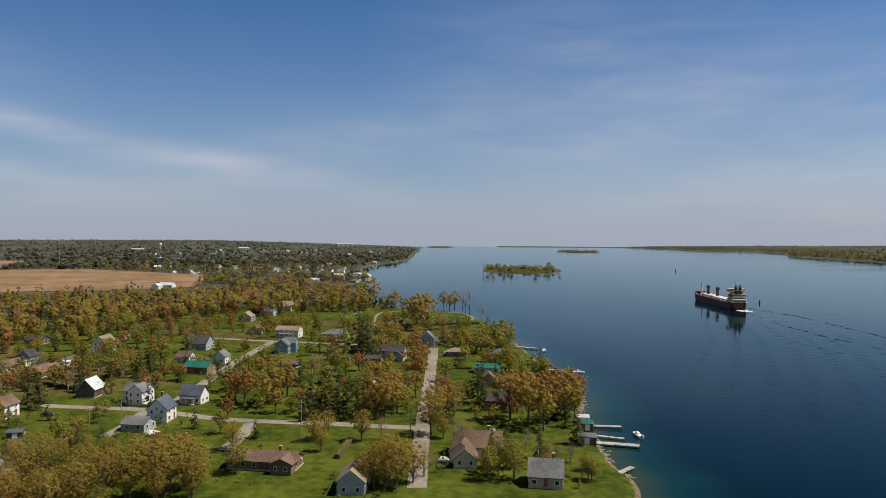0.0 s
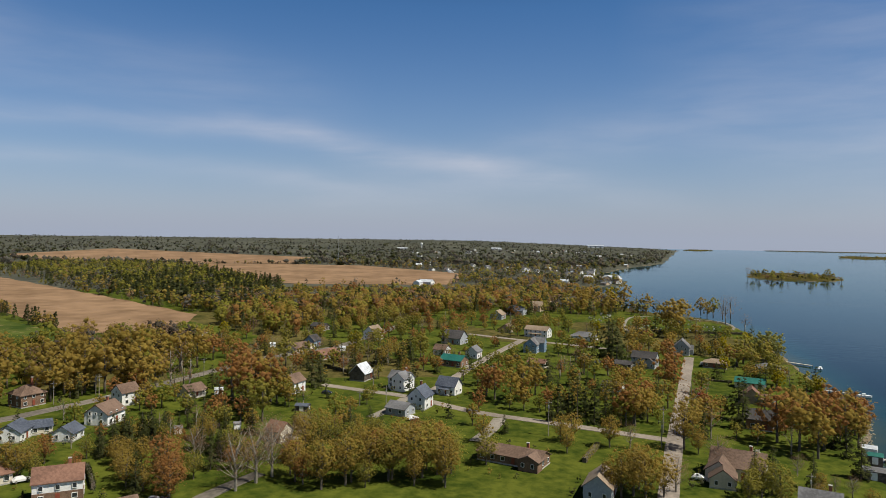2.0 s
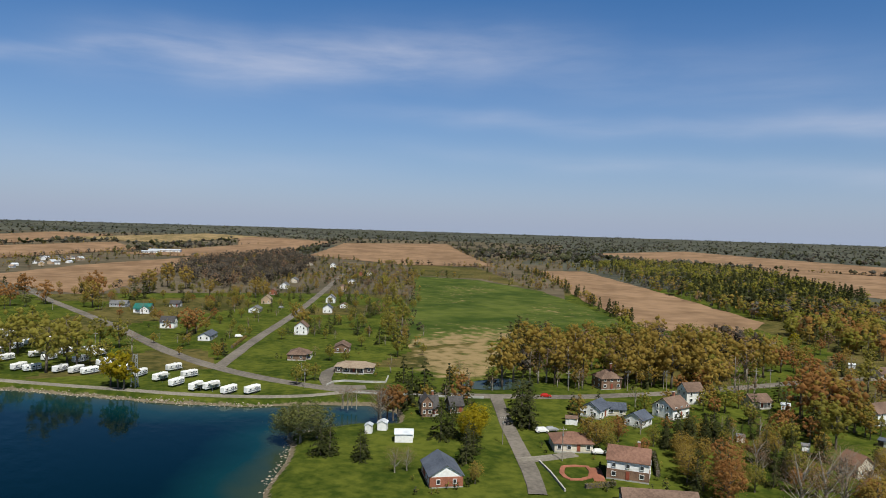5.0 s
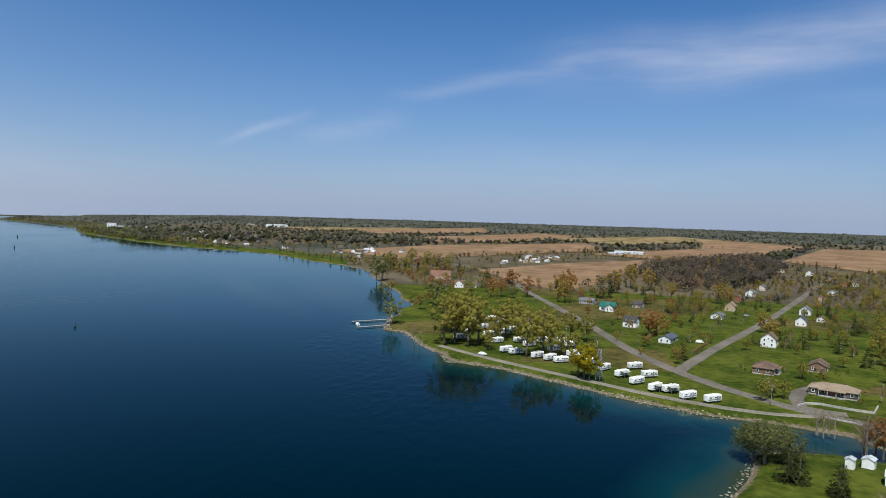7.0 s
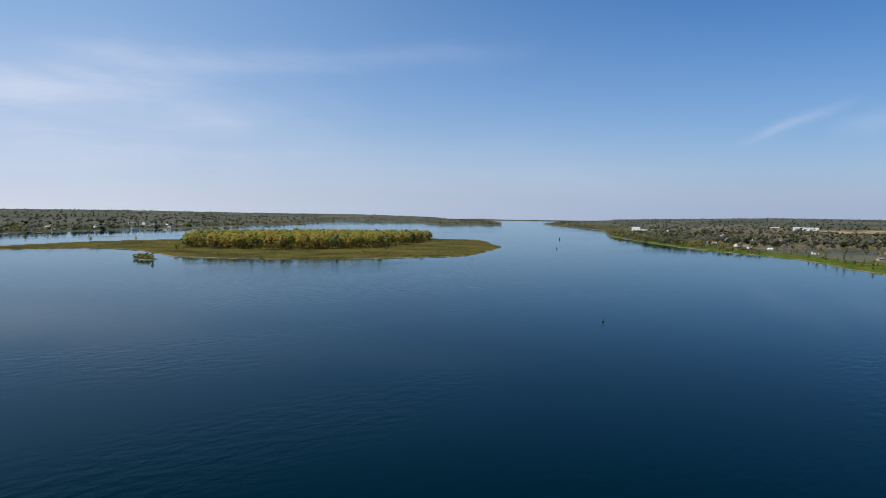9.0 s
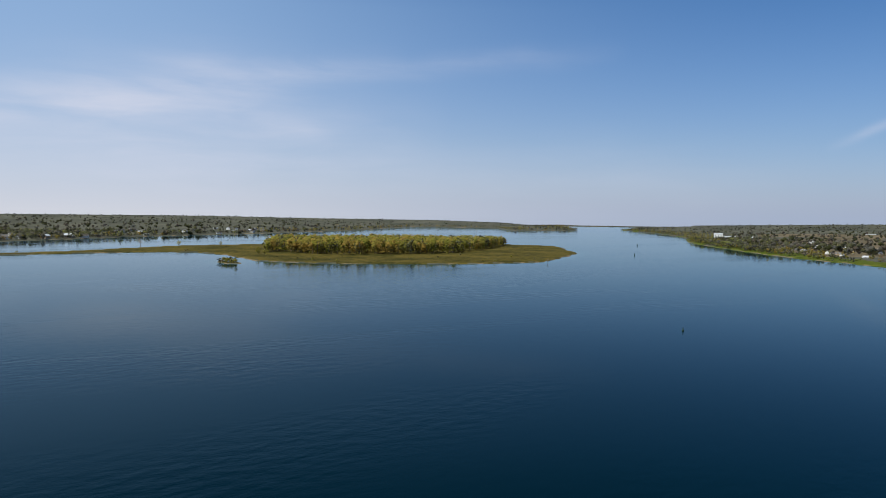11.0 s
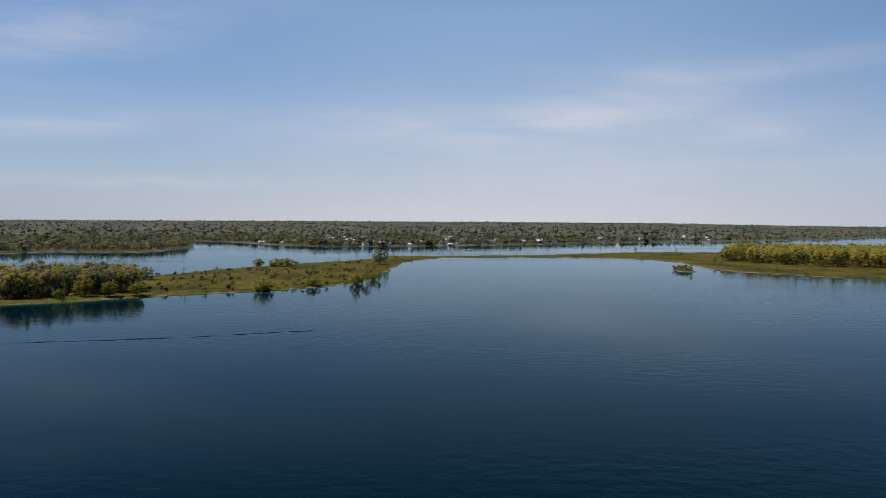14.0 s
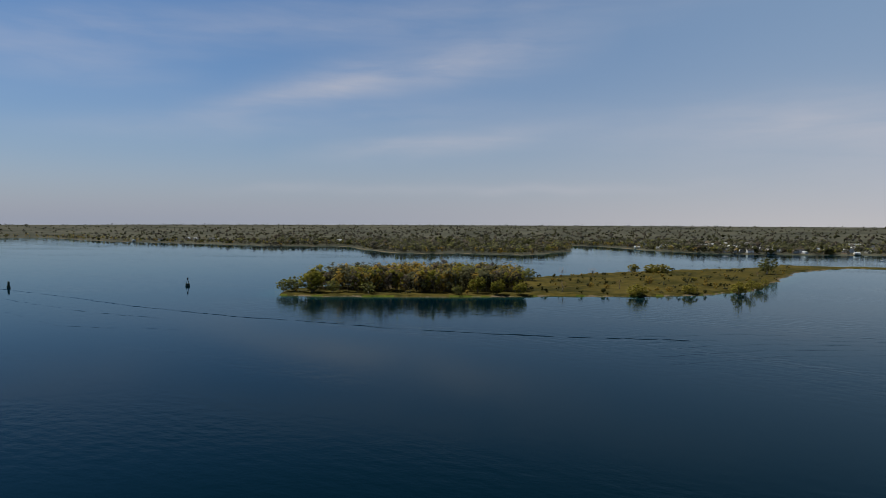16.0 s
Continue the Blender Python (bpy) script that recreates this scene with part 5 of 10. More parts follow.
shed(-192.3, 99.7, 62.6, 5.6, 4.5, 2.6, SIDING_WHITE, ROOF_METAL, "white shed with a bright metal roof", z=1.50)
shed(-204.4, 93.2, 145.5, 2.6, 2.2, 2.6, SIDING_WHITE, ROOF_METAL, "small white boathouse by the creek", z=1.50)
shed(-206.0, 98.9, 144.4, 3.4, 3, 2.4, SIDING_WHITE, ROOF_METAL, "white boathouse beside the creek", z=1.50)
house(-217.3, 122.3, 70.6, 6.1, 5.5, 1.2, BRICK_BROWN, ROOF_DARK, "brick house with white-trimmed steep gables", pitch=1.1, porch=1, wing=(-1, 4, 2, 1.8), chimney=1, z=1.50)
house(-215.9, 132.3, 78.5, 5.0, 5.5, 1.0, BRICK_BROWN, ROOF_DARK, "dark-roofed brick house behind spruces", pitch=0.9, z=1.50)
house(-293.5, 126.2, 58.7, 17.1, 8.2, 1, WOOD_DARK, ROOF_TAN, "low lodge with a broad tan roof and open veranda", style='hip', pitch=0.6, porch=1, z=1.50)
house(-333.3, 112.8, 153, 12.7, 8.8, 1, BRICK_BROWN, ROOF_BROWN, "brick bungalow with a brown hip roof", style='hip', pitch=0.6, porch=1, z=1.50)
house(-344.0, 140.4, 153, 11.6, 7.7, 1, BRICK_BROWN, ROOF_BROWN, "brown bungalow with a dark brown roof", pitch=0.5, z=1.50)
house(-406.1, 139.0, 153, 8.8, 7.7, 1.8, SIDING_WHITE, ROOF_BROWN, "bright white two-storey house", pitch=0.8, z=1.50)

# houses along the straight road
house(-404.9, 84.0, 153, 15.2, 6.6, 0.95, SIDING_WHITE, ROOF_BLUE, "long white bungalow with a blue-grey roof", pitch=0.5, z=1.50)
house(-455.4, 71.1, 61.1, 8.5, 6.6, 1.52, SIDING_WHITE, ROOF_DARK, "white house with a steep dark roof", pitch=0.9, z=1.50)
house(-535.9, 66.7, 62.9, 11.4, 8.5, 1.23, SIDING_WHITE, ROOF_TEAL, "white house with a turquoise metal roof", pitch=0.7, porch=1, wing=(1, 6, 3, 1), z=1.50)
house(-575.6, 54.8, 64.6, 12.3, 7.6, 0.95, SIDING_GREY, ROOF_GREY, "grey bungalow with a grey roof", pitch=0.5, z=1.50)
house(-564.2, 93.0, 60.6, 7.6, 6.6, 0.95, SIDING_GREY, ROOF_DARK, "small grey house behind an orange tree", pitch=0.6, z=1.50)
house(-516.8, 141.1, 153, 12.3, 7.6, 0.95, SIDING_WHITE, ROOF_GREY, "white bungalow with a grey roof", pitch=0.5, garage=1, z=1.50)
house(-569.8, 164.9, 153, 8.5, 7.6, 1.42, SIDING_TAN, ROOF_TAN, "tan gabled house with a tan roof", pitch=0.8, z=1.50)
house(-639.7, 191.0, 153, 11.4, 8.5, 1.14, BRICK_RED, ROOF_BROWN, "brick house with a brown roof", pitch=0.6, z=1.50)
house(-694.3, 219.0, 153, 11.4, 8.5, 1.33, SIDING_WHITE, ROOF_GREY, "plain white house with a grey roof", pitch=0.7, z=1.50)
house(-766.4, 252.2, 153, 15.2, 8.5, 1.14, SIDING_CREAM, ROOF_GREY, "cream house with a grey roof", pitch=0.6, z=1.50)
house(-498.1, 190.6, 153, 8.5, 6.6, 1.42, SIDING_WHITE, ROOF_BLUE, "white gabled house with a dark roof", pitch=0.8, z=1.50)
house(-523.6, 214.0, 153, 7.6, 5.7, 0.95, SIDING_WHITE, ROOF_BROWN, "small white garage house", z=1.50)
house(-562.6, 217.9, 153, 10.4, 7.6, 1.42, SIDING_WHITE, ROOF_GREY, "white house with a grey gable roof", pitch=0.8, z=1.50)
house(-658.0, 266.9, 153, 10.4, 7.6, 1.33, SIDING_TAN, ROOF_RED, "tan house with a red-brown roof", pitch=0.7, z=1.50)
house(-742.5, 312.5, 153, 13.3, 8.5, 0.95, SIDING_WHITE, ROOF_GREY, "low white house with a grey roof", z=1.50)
house(-844.8, 367.9, 153, 11.4, 8.5, 1.23, BRICK_RED, ROOF_RED, "red-roofed brick house among trees", pitch=0.7, z=1.50)
house(-864.6, 387.6, 153, 11.4, 8.5, 0.95, SIDING_WHITE, ROOF_GREY, "white bungalow behind trees", z=1.50)
house(-1012.7, 394.6, 153, 10.4, 8.5, 1.71, SIDING_WHITE, ROOF_GREY, "tall white farmhouse at the road end", pitch=0.9, z=1.50)
house(-1080.5, 381.4, 153, 10.4, 8.5, 1.14, SIDING_CREAM, ROOF_BROWN, "cream house by a bare wood", z=1.50)
house(-740.0, -84.5, 96.5, 20.9, 12.3, 1.71, SIDING_TAN, ROOF_RED, "large timber lodge with an orange-red roof", pitch=0.8, wing=(1, 10, 5, 1.6), z=1.50)
house(-670.0, -52.4, 94.5, 20.9, 10.4, 1.14, SIDING_WHITE, ROOF_BROWN, "long house with a brown roof and white gable", pitch=0.6, wing=(-1, 9, 4, 1.2), z=1.50)
house(-280.0, 915.4, -14, 20.9, 10.4, 1.33, SIDING_WHITE, ROOF_METAL, "white farm barn with a metal roof", name='barn', category='barn', pitch=0.6, z=1.50)
house(-280.4, 881.3, 84, 13.3, 8.5, 1.9, SIDING_WHITE, ROOF_METAL, "tall white barn wing", name='barn', category='barn', pitch=0.6, windows=False, z=1.50)

# trees of the village
plant("conifer", -66.1, 246.6, 7.2)
plant("conifer", -43.0, 233.1, 6.7)
plant("conifer", -135.7, 276.3, 16.4)
plant("conifer", -138.3, 290.1, 12.5)
plant("conifer", -104.7, 300.9, 10.2)
plant("conifer", -114.5, 347.3, 16.2)
plant("conifer", -115.1, 336.0, 12.6)
plant("conifer", -98.7, 352.7, 9.7)
plant("conifer", -79.6, 338.7, 8.0)
plant("conifer", -76.5, 345.5, 7.5)
plant("conifer", -73.1, 346.2, 6.3)
plant("conifer", -40.1, 327.6, 14.6)
plant("conifer", -29.6, 252.6, 10.2)
plant("conifer", -27.9, 259.3, 13.9)
plant("conifer", -24.5, 265.6, 14.2)
plant("conifer", -20.9, 260.5, 15.3)
plant("conifer", -18.2, 264.2, 14.1)
plant("conifer", -14.5, 256.5, 14.1)
plant("conifer", -10.8, 261.9, 11.6)
plant("conifer", -13.0, 384.2, 23.9)
plant("conifer", -15.6, 397.9, 26.8)
plant("conifer", -10.4, 377.6, 20.8)
plant("conifer", 36.1, 265.1, 17.1)
plant("conifer", 36.2, 277.0, 16.4)
plant("conifer", 43.3, 315.6, 11.3)
plant("conifer", 59.7, 309.9, 9.0)
plant("conifer", 73.1, 504.0, 10.8)
plant("conifer", 65.0, 306.5, 7.2)
plant("conifer", 30.3, 432.6, 8.5)
plant("conifer", -83.7, 213.2, 11.2)
plant("conifer", -79.2, 211.5, 9.6)
plant("conifer", -87.2, 208.7, 8.8)
plant("conifer", -92.6, 213.1, 7.4)
plant("conifer", -147.4, 175.3, 12.6)
plant("conifer", -152.1, 176.6, 12.0)
plant("conifer", -145.3, 180.7, 11.3)
plant("conifer", -156.3, 175.4, 8.3)
plant("conifer", -122.9, 183.1, 7.8)
plant("conifer", -121.9, 186.8, 8.7)
plant("conifer", -116.4, 186.4, 7.8)
plant("conifer", -141.0, 218.0, 6.9)
plant("conifer", -124.6, 152.9, 10.2)
plant("conifer", 49.2, 315.7, 8.5)
plant("conifer", 40.5, 499.4, 8.0)
plant("conifer", -25.5, 472.5, 8.4)
plant("conifer", -50.3, 504.1, 9.9)
plant("conifer", -215.1, 370.3, 15.2)
plant("olive", 49.9, 243.6, 21.0)
plant("olive", 64.8, 250.0, 19.5)
plant("olive", 53.3, 270.7, 17.1)
plant("olive", 76.2, 291.1, 13.3)
plant("olive", 53.8, 236.5, 17.2)
plant("orange", -118.7, 156.3, 14.8)
plant("orange", -141.9, 235.9, 23.2)
plant("orange", -139.2, 247.2, 21.4)
plant("orange", -166.4, 273.9, 19.9)
plant("orange", -55.8, 280.3, 16.2)
plant("orange", -60.4, 286.1, 14.5)
plant("orange", -57.8, 258.6, 9.4)
plant("orange", -213.2, 318.9, 15.0)
plant("orange", 12.1, 326.2, 16.8)
plant("orange", 17.2, 350.1, 15.5)
plant("orange", 15.2, 392.4, 14.6)
plant("orange", -154.8, 244.5, 20.5)
plant("orange", -93.8, 611.4, 16.5)
plant("orange", 44.8, 250.9, 20.4)
plant("orange", 57.7, 246.7, 20.2)
plant("orange", 72.6, 269.8, 16.4)
plant("orange", 1.4, 269.1, 16.7)
plant("orange", -3.5, 256.4, 16.4)
plant("orange", 65.5, 274.8, 17.5)
plant("orange", -284.7, 672.9, 19.4)
plant("orange", -244.8, 660.5, 18.7)
plant("orange", -221.3, 641.4, 19.3)
plant("orange", -287.6, 638.5, 19.9)
plant("orange", 23.7, 288.9, 10.3)
plant("olive", -45.1, 282.7, 17.8)
plant("olive", -48.1, 274.4, 14.8)
plant("olive", -41.1, 293.6, 15.3)
plant("olive", -0.5, 256.8, 16.9)
plant("olive", 3.9, 263.6, 14.0)
plant("olive", -8.0, 228.0, 11.3)
plant("olive", -20.1, 231.5, 9.9)
plant("olive", -23.5, 229.0, 9.4)
plant("olive", -47.6, 220.9, 9.6)
plant("olive", 14.8, 233.3, 16.6)
plant("olive", 18.4, 250.7, 15.6)
plant("olive", -8.5, 306.6, 10.9)
plant("olive", 25.0, 258.4, 13.8)
plant("olive", -97.1, 204.8, 11.7)
plant("olive", -96.4, 192.5, 12.6)
plant("olive", -53.1, 186.6, 15.8)
plant("olive", -57.8, 180.5, 16.8)
plant("olive", -63.9, 179.4, 16.1)
plant("olive", -69.2, 175.8, 15.1)
plant("olive", -74.1, 171.3, 15.9)
plant("olive", -78.7, 166.3, 14.7)
plant("olive", -68.1, 197.4, 13.0)
plant("olive", -60.1, 199.9, 12.2)
plant("olive", -87.8, 169.5, 13.2)
plant("olive", -48.4, 177.8, 13.7)
plant("olive", -3.3, 184.5, 13.1)
plant("olive", 2.7, 183.5, 15.0)
plant("olive", -0.4, 186.5, 14.2)
plant("olive", 7.2, 188.0, 11.7)
plant("olive", -20.4, 217.4, 8.5)
plant("olive", -48.3, 622.6, 22.2)
plant("olive", 1.0, 191.9, 12.9)
plant("olive", -6.3, 184.6, 9.8)
plant("olive", -55.5, 239.4, 8.7)
plant("olive", -203.9, 252.2, 23.0)
plant("olive", -218.8, 242.5, 17.4)
plant("olive", -246.8, 261.5, 22.3)
plant("olive", -236.4, 277.3, 19.4)
plant("olive", -230.2, 299.2, 20.1)
plant("green", -150.0, 359.9, 15.2)
plant("green", -140.1, 355.0, 10.2)
plant("green", -169.6, 315.9, 15.9)
plant("green", -137.8, 228.6, 16.6)
plant("green", -127.4, 220.6, 17.2)
plant("green", 64.4, 403.8, 16.0)
plant("green", 59.9, 340.7, 14.1)
plant("green", 69.0, 325.0, 13.0)
plant("green", 6.4, 424.1, 15.1)
plant("green", 54.7, 403.7, 18.1)
plant("green", 21.9, 492.2, 14.9)
plant("green", -162.8, 327.5, 13.0)
plant("green", 61.7, 638.2, 19.3)
plant("green", -209.5, 729.6, 17.5)
plant("green", -147.4, 426.1, 16.0)
plant("green", -111.6, 356.8, 16.6)
plant("green", -174.8, 470.8, 17.8)
plant("green", 68.9, 423.6, 17.5)
plant("green", 75.7, 434.1, 15.6)
plant("green", 31.2, 193.1, 12.1)
plant("green", 34.8, 188.6, 12.2)
plant("green", 27.6, 188.6, 10.1)
plant("green", 55.3, 187.3, 6.9)
plant("green", -84.4, 175.8, 10.4)
plant("green", -80.2, 182.5, 10.6)
plant("yellow", -156.1, 373.1, 12.9)
plant("yellow", -27.2, 502.6, 8.9)
plant("yellow", 61.7, 351.6, 11.4)
plant("yellow", 74.5, 329.8, 10.2)
plant("yellow", -212.1, 742.9, 15.1)
plant("bare", -97.2, 165.3, 18.7)
plant("bare", -99.2, 158.7, 18.3)
plant("bare", -95.6, 171.0, 17.4)
plant("bare", -96.0, 181.3, 14.6)
plant("bare", -103.7, 183.5, 15.0)
plant("bare", 22.8, 212.8, 12.5)
plant("bare", -102.1, 202.6, 12.1)
plant("bare", -35.1, 332.6, 13.1)
plant("bare", -31.2, 339.9, 12.1)
plant("bare", -24.6, 345.3, 13.5)
plant("bare", -193.7, 258.6, 18.9)
plant("bare", -180.6, 253.2, 16.6)
plant("bare", -206.0, 283.2, 18.6)
plant("bare", 19.2, 267.8, 18.1)
plant("bare", 15.7, 258.0, 16.1)
plant("bare", 10.4, 192.6, 11.3)
plant("bare", 39.1, 523.0, 14.0)
plant("bare", 75.6, 639.1, 22.8)
plant("bare", -1.7, 228.8, 9.3)
plant("bare", -191.1, 340.5, 13.9)
plant("bare", -169.3, 351.5, 12.5)
plant("blossom", 34.6, 224.3, 4.8)
plant("blossom", 35.5, 219.7, 4.3)

# cemetery and point
plant("olive", -41.4, 700.6, 23.7)
plant("olive", -50.5, 681.6, 21.8)
plant("olive", -13.2, 689.4, 26.9)
plant("olive", 22.1, 498.0, 29.2)
plant("olive", 28.7, 516.0, 27.5)
plant("olive", 18.7, 509.3, 26.2)
plant("olive", 7.3, 651.1, 19.6)
plant("olive", 37.1, 636.4, 17.0)
plant("olive", 53.3, 656.7, 17.5)
plant("olive", 56.0, 628.9, 15.7)
plant("olive", -22.7, 627.8, 22.3)
plant("olive", -5.2, 439.7, 15.6)
plant("olive", -2.9, 399.7, 12.8)
plant("yellow", -25.7, 703.4, 21.2)
plant("bare", -1.7, 680.5, 18.1)
plant("bare", 18.2, 652.8, 15.1)
plant("bare", 68.2, 629.6, 20.2)
plant("bare", 67.0, 595.6, 18.1)
plant("bare", 75.2, 551.4, 14.8)
plant("willow", 70.0, 419.3, 18.1, wide=1.2)
plant("willow", 67.0, 433.9, 15.6, wide=1.2)

# trees along the shore street and creek
plant("conifer", -190.0, 143.2, 17.7)
plant("conifer", -185.9, 143.5, 14.6)
plant("conifer", -203.6, 151.2, 13.5)
plant("conifer", -219.3, 168.5, 12.3)
plant("conifer", -199.6, 174.1, 7.0)
plant("conifer", -201.9, 189.0, 5.9)
plant("conifer", -264.3, 135.9, 11.9)
plant("conifer", -243.2, 134.6, 14.9)
plant("conifer", -228.5, 121.3, 15.0)
plant("conifer", -225.2, 117.5, 11.5)
plant("conifer", -236.5, 142.1, 13.7)
plant("conifer", -221.9, 141.6, 9.3)
plant("conifer", -189.2, 111.2, 13.6)
plant("conifer", -189.7, 115.8, 11.8)
plant("conifer", -171.1, 110.0, 11.2)
plant("conifer", -173.6, 113.4, 9.2)
plant("conifer", -189.3, 71.3, 11.1)
plant("conifer", -189.4, 74.2, 10.1)
plant("conifer", -180.5, 79.9, 9.5)
plant("conifer", -181.6, 81.8, 8.5)
plant("conifer", -126.0, 153.5, 9.9)
plant("conifer", -153.8, 172.4, 8.2)
plant("conifer", -146.6, 175.2, 10.5)
plant("conifer", -145.5, 180.9, 11.9)
plant("conifer", -145.7, 185.5, 12.6)
plant("conifer", -143.8, 189.1, 10.5)
plant("conifer", -149.2, 172.6, 9.3)
plant("conifer", -114.7, 170.8, 9.1)
plant("conifer", -119.1, 181.3, 8.5)
plant("conifer", -116.4, 183.6, 7.7)
plant("conifer", -120.0, 172.3, 5.6)
plant("conifer", -135.9, 285.1, 13.4)
plant("conifer", -462.9, 209.5, 11.8)
plant("conifer", -391.4, 169.2, 10.1)
plant("conifer", -403.7, 146.3, 9.5)
plant("conifer", -401.0, 154.6, 11.8)
plant("conifer", -356.7, 167.6, 10.2)
plant("conifer", -498.4, 224.9, 10.7)
plant("yellow", -183.4, 120.2, 11.3, wide=1.15)
plant("yellow", -181.4, 117.1, 10.3, wide=1.15)
plant("yellow", -287.3, 361.3, 9.0, wide=1.15)
plant("yellow", -262.5, 404.7, 9.4, wide=1.15)
plant("bare", -213.9, 101.8, 15.7)
plant("bare", -215.6, 101.7, 12.9)
plant("bare", -167.8, 84.5, 8.3)
plant("bare", -167.6, 88.1, 7.7)
plant("bare", -236.5, 97.4, 9.5)
plant("bare", -236.1, 100.6, 9.1)
plant("bare", -236.2, 151.1, 12.4)
plant("bare", -181.3, 244.5, 11.9)
plant("bare", -240.7, 189.7, 17.9)
plant("bare", -240.2, 193.9, 19.2)
plant("bare", -247.9, 190.8, 16.6)
plant("bare", -233.1, 200.4, 20.7)
plant("bare", -259.2, 160.5, 10.8)
plant("bare", -145.9, 194.8, 7.8)
plant("bare", -178.9, 247.2, 13.5)
plant("willow", -204.3, 70.4, 13.8, wide=1.35)
plant("willow", -205.2, 76.0, 11.6, wide=1.35)
plant("willow", -208.9, 68.2, 11.3, wide=1.35)
plant("conifer", -288.3, 208.4, 20.8)
plant("conifer", -292.0, 216.3, 23.2)
plant("conifer", -293.2, 223.2, 21.6)
plant("conifer", -284.6, 200.6, 16.1)
plant("conifer", -292.8, 229.4, 19.8)
plant("orange", -219.7, 137.6, 13.8)
plant("orange", -113.6, 150.8, 12.4)
plant("orange", -216.4, 105.5, 13.0)
plant("orange", -191.1, 234.4, 13.4)
plant("orange", -198.4, 319.2, 13.3)
plant("olive", -240.8, 170.7, 23.6)
plant("olive", -246.6, 180.8, 22.8)
plant("olive", -236.6, 195.5, 24.5)
plant("olive", -229.5, 205.1, 22.9)
plant("olive", -254.7, 232.9, 21.4)
plant("olive", -218.6, 219.3, 22.0)
plant("olive", -223.6, 231.2, 24.0)
plant("olive", -218.9, 237.0, 25.8)
plant("olive", -210.1, 238.3, 24.2)
plant("olive", -189.5, 236.0, 17.7)
plant("olive", -193.1, 248.1, 19.5)
plant("olive", -257.1, 253.8, 21.1)
plant("olive", -266.9, 215.6, 24.4)
plant("olive", -272.8, 206.9, 24.3)
plant("olive", -151.2, 99.6, 6.4)
plant("olive", -162.5, 148.4, 10.5)
plant("olive", -158.8, 148.5, 9.6)
plant("olive", -237.8, 277.6, 24.6)
plant("olive", -232.2, 283.9, 24.7)
plant("olive", -209.8, 286.6, 22.1)
plant("olive", -208.4, 298.6, 21.3)
plant("olive", -259.4, 226.5, 23.2)
plant("olive", -248.5, 264.7, 22.5)
plant("green", -282.4, 103.1, 8.4)
plant("green", -386.7, 187.7, 15.6)
plant("green", -362.3, 179.1, 13.3)
plant("green", -419.9, 214.4, 16.9)
plant("green", -493.6, 238.0, 14.6)
plant("green", -580.7, 286.0, 17.2)
plant("green", -654.1, 309.7, 19.3)
plant("green", -319.3, 160.6, 13.1)
plant("bare", -555.7, 290.0, 20.0)
plant("bare", -488.0, 252.0, 19.5)
plant("bare", -366.2, 186.5, 16.4)

# camp and western shore
plant("willow", -518.8, -61.9, 21.3, wide=1.1)
plant("willow", -422.1, -77.6, 17.6, wide=1.1)
plant("willow", -704.0, -140.8, 25.5, wide=1.1)
plant("willow", -701.9, -145.9, 22.9, wide=1.1)
plant("green", -358.9, -38.3, 29.1)
plant("green", -368.3, -33.5, 29.2)
plant("green", -358.4, -25.7, 28.3)
plant("green", -369.2, -20.9, 27.8)
plant("green", -400.2, -30.3, 28.3)
plant("green", -339.5, 4.2, 27.4)
plant("green", -352.3, 12.4, 25.2)
plant("green", -341.2, 15.9, 22.4)
plant("green", -394.3, 28.6, 18.4)
plant("green", -391.4, -7.2, 24.1)
plant("green", -406.6, -1.3, 23.4)
plant("green", -382.2, -9.9, 21.5)
plant("green", -397.6, -39.2, 26.0)
plant("green", -845.2, -159.0, 25.9)
plant("green", -814.4, -134.0, 22.0)
plant("green", -849.3, -113.4, 27.4)
plant("green", -951.3, -149.2, 25.6)
plant("green", -878.4, -90.4, 21.9)
plant("green", -276.3, 93.2, 9.8)
plant("green", -281.5, 98.5, 9.5)
plant("green", -391.2, 37.4, 16.9)
plant("yellow", -296.4, 28.0, 16.8)
plant("yellow", -301.9, 25.9, 14.8)
plant("yellow", -293.4, 29.8, 15.5)
plant("bare", -366.7, -54.9, 10.2)
plant("bare", -358.6, -50.8, 9.4)
plant("bare", -410.0, 14.2, 15.2)
plant("bare", -233.9, 98.1, 10.4)
plant("bare", -233.7, 101.4, 9.5)
plant("bare", -236.3, 96.8, 8.1)
plant("bare", -371.9, 41.3, 14.0)
plant("orange", -603.7, 6.5, 20.4)
plant("orange", -644.0, -7.6, 22.9)
plant("orange", -597.4, -16.0, 19.1)
plant("orange", -594.9, -24.9, 18.0)
plant("orange", -668.6, 44.7, 23.8)
plant("orange", -634.9, 44.9, 20.3)
plant("orange", -420.6, 75.6, 18.1)
plant("orange", -426.9, 81.8, 16.7)
plant("orange", -215.7, 107.4, 13.0)
plant("orange", -219.6, 111.1, 12.1)
plant("conifer", -818.0, -71.7, 18.9)
plant("conifer", -676.7, -32.5, 20.4)
plant("conifer", -723.1, -11.4, 15.4)
plant("conifer", -618.8, 69.5, 18.8)
plant("conifer", -629.4, 77.9, 18.0)
plant("conifer", -872.4, -103.1, 20.3)
plant("conifer", -668.6, 85.1, 14.4)
plant("olive", -669.3, 87.7, 24.0)
plant("olive", -730.2, 112.2, 26.2)
plant("olive", -614.1, 167.4, 20.3)
plant("olive", -593.6, 169.2, 18.6)
plant("olive", -630.9, 131.6, 17.2)
plant("olive", -704.4, 124.6, 25.4)
plant("olive", -571.5, 36.3, 22.4)
plant("olive", -415.5, 142.5, 16.1)
plant("olive", -457.5, 152.4, 14.8)

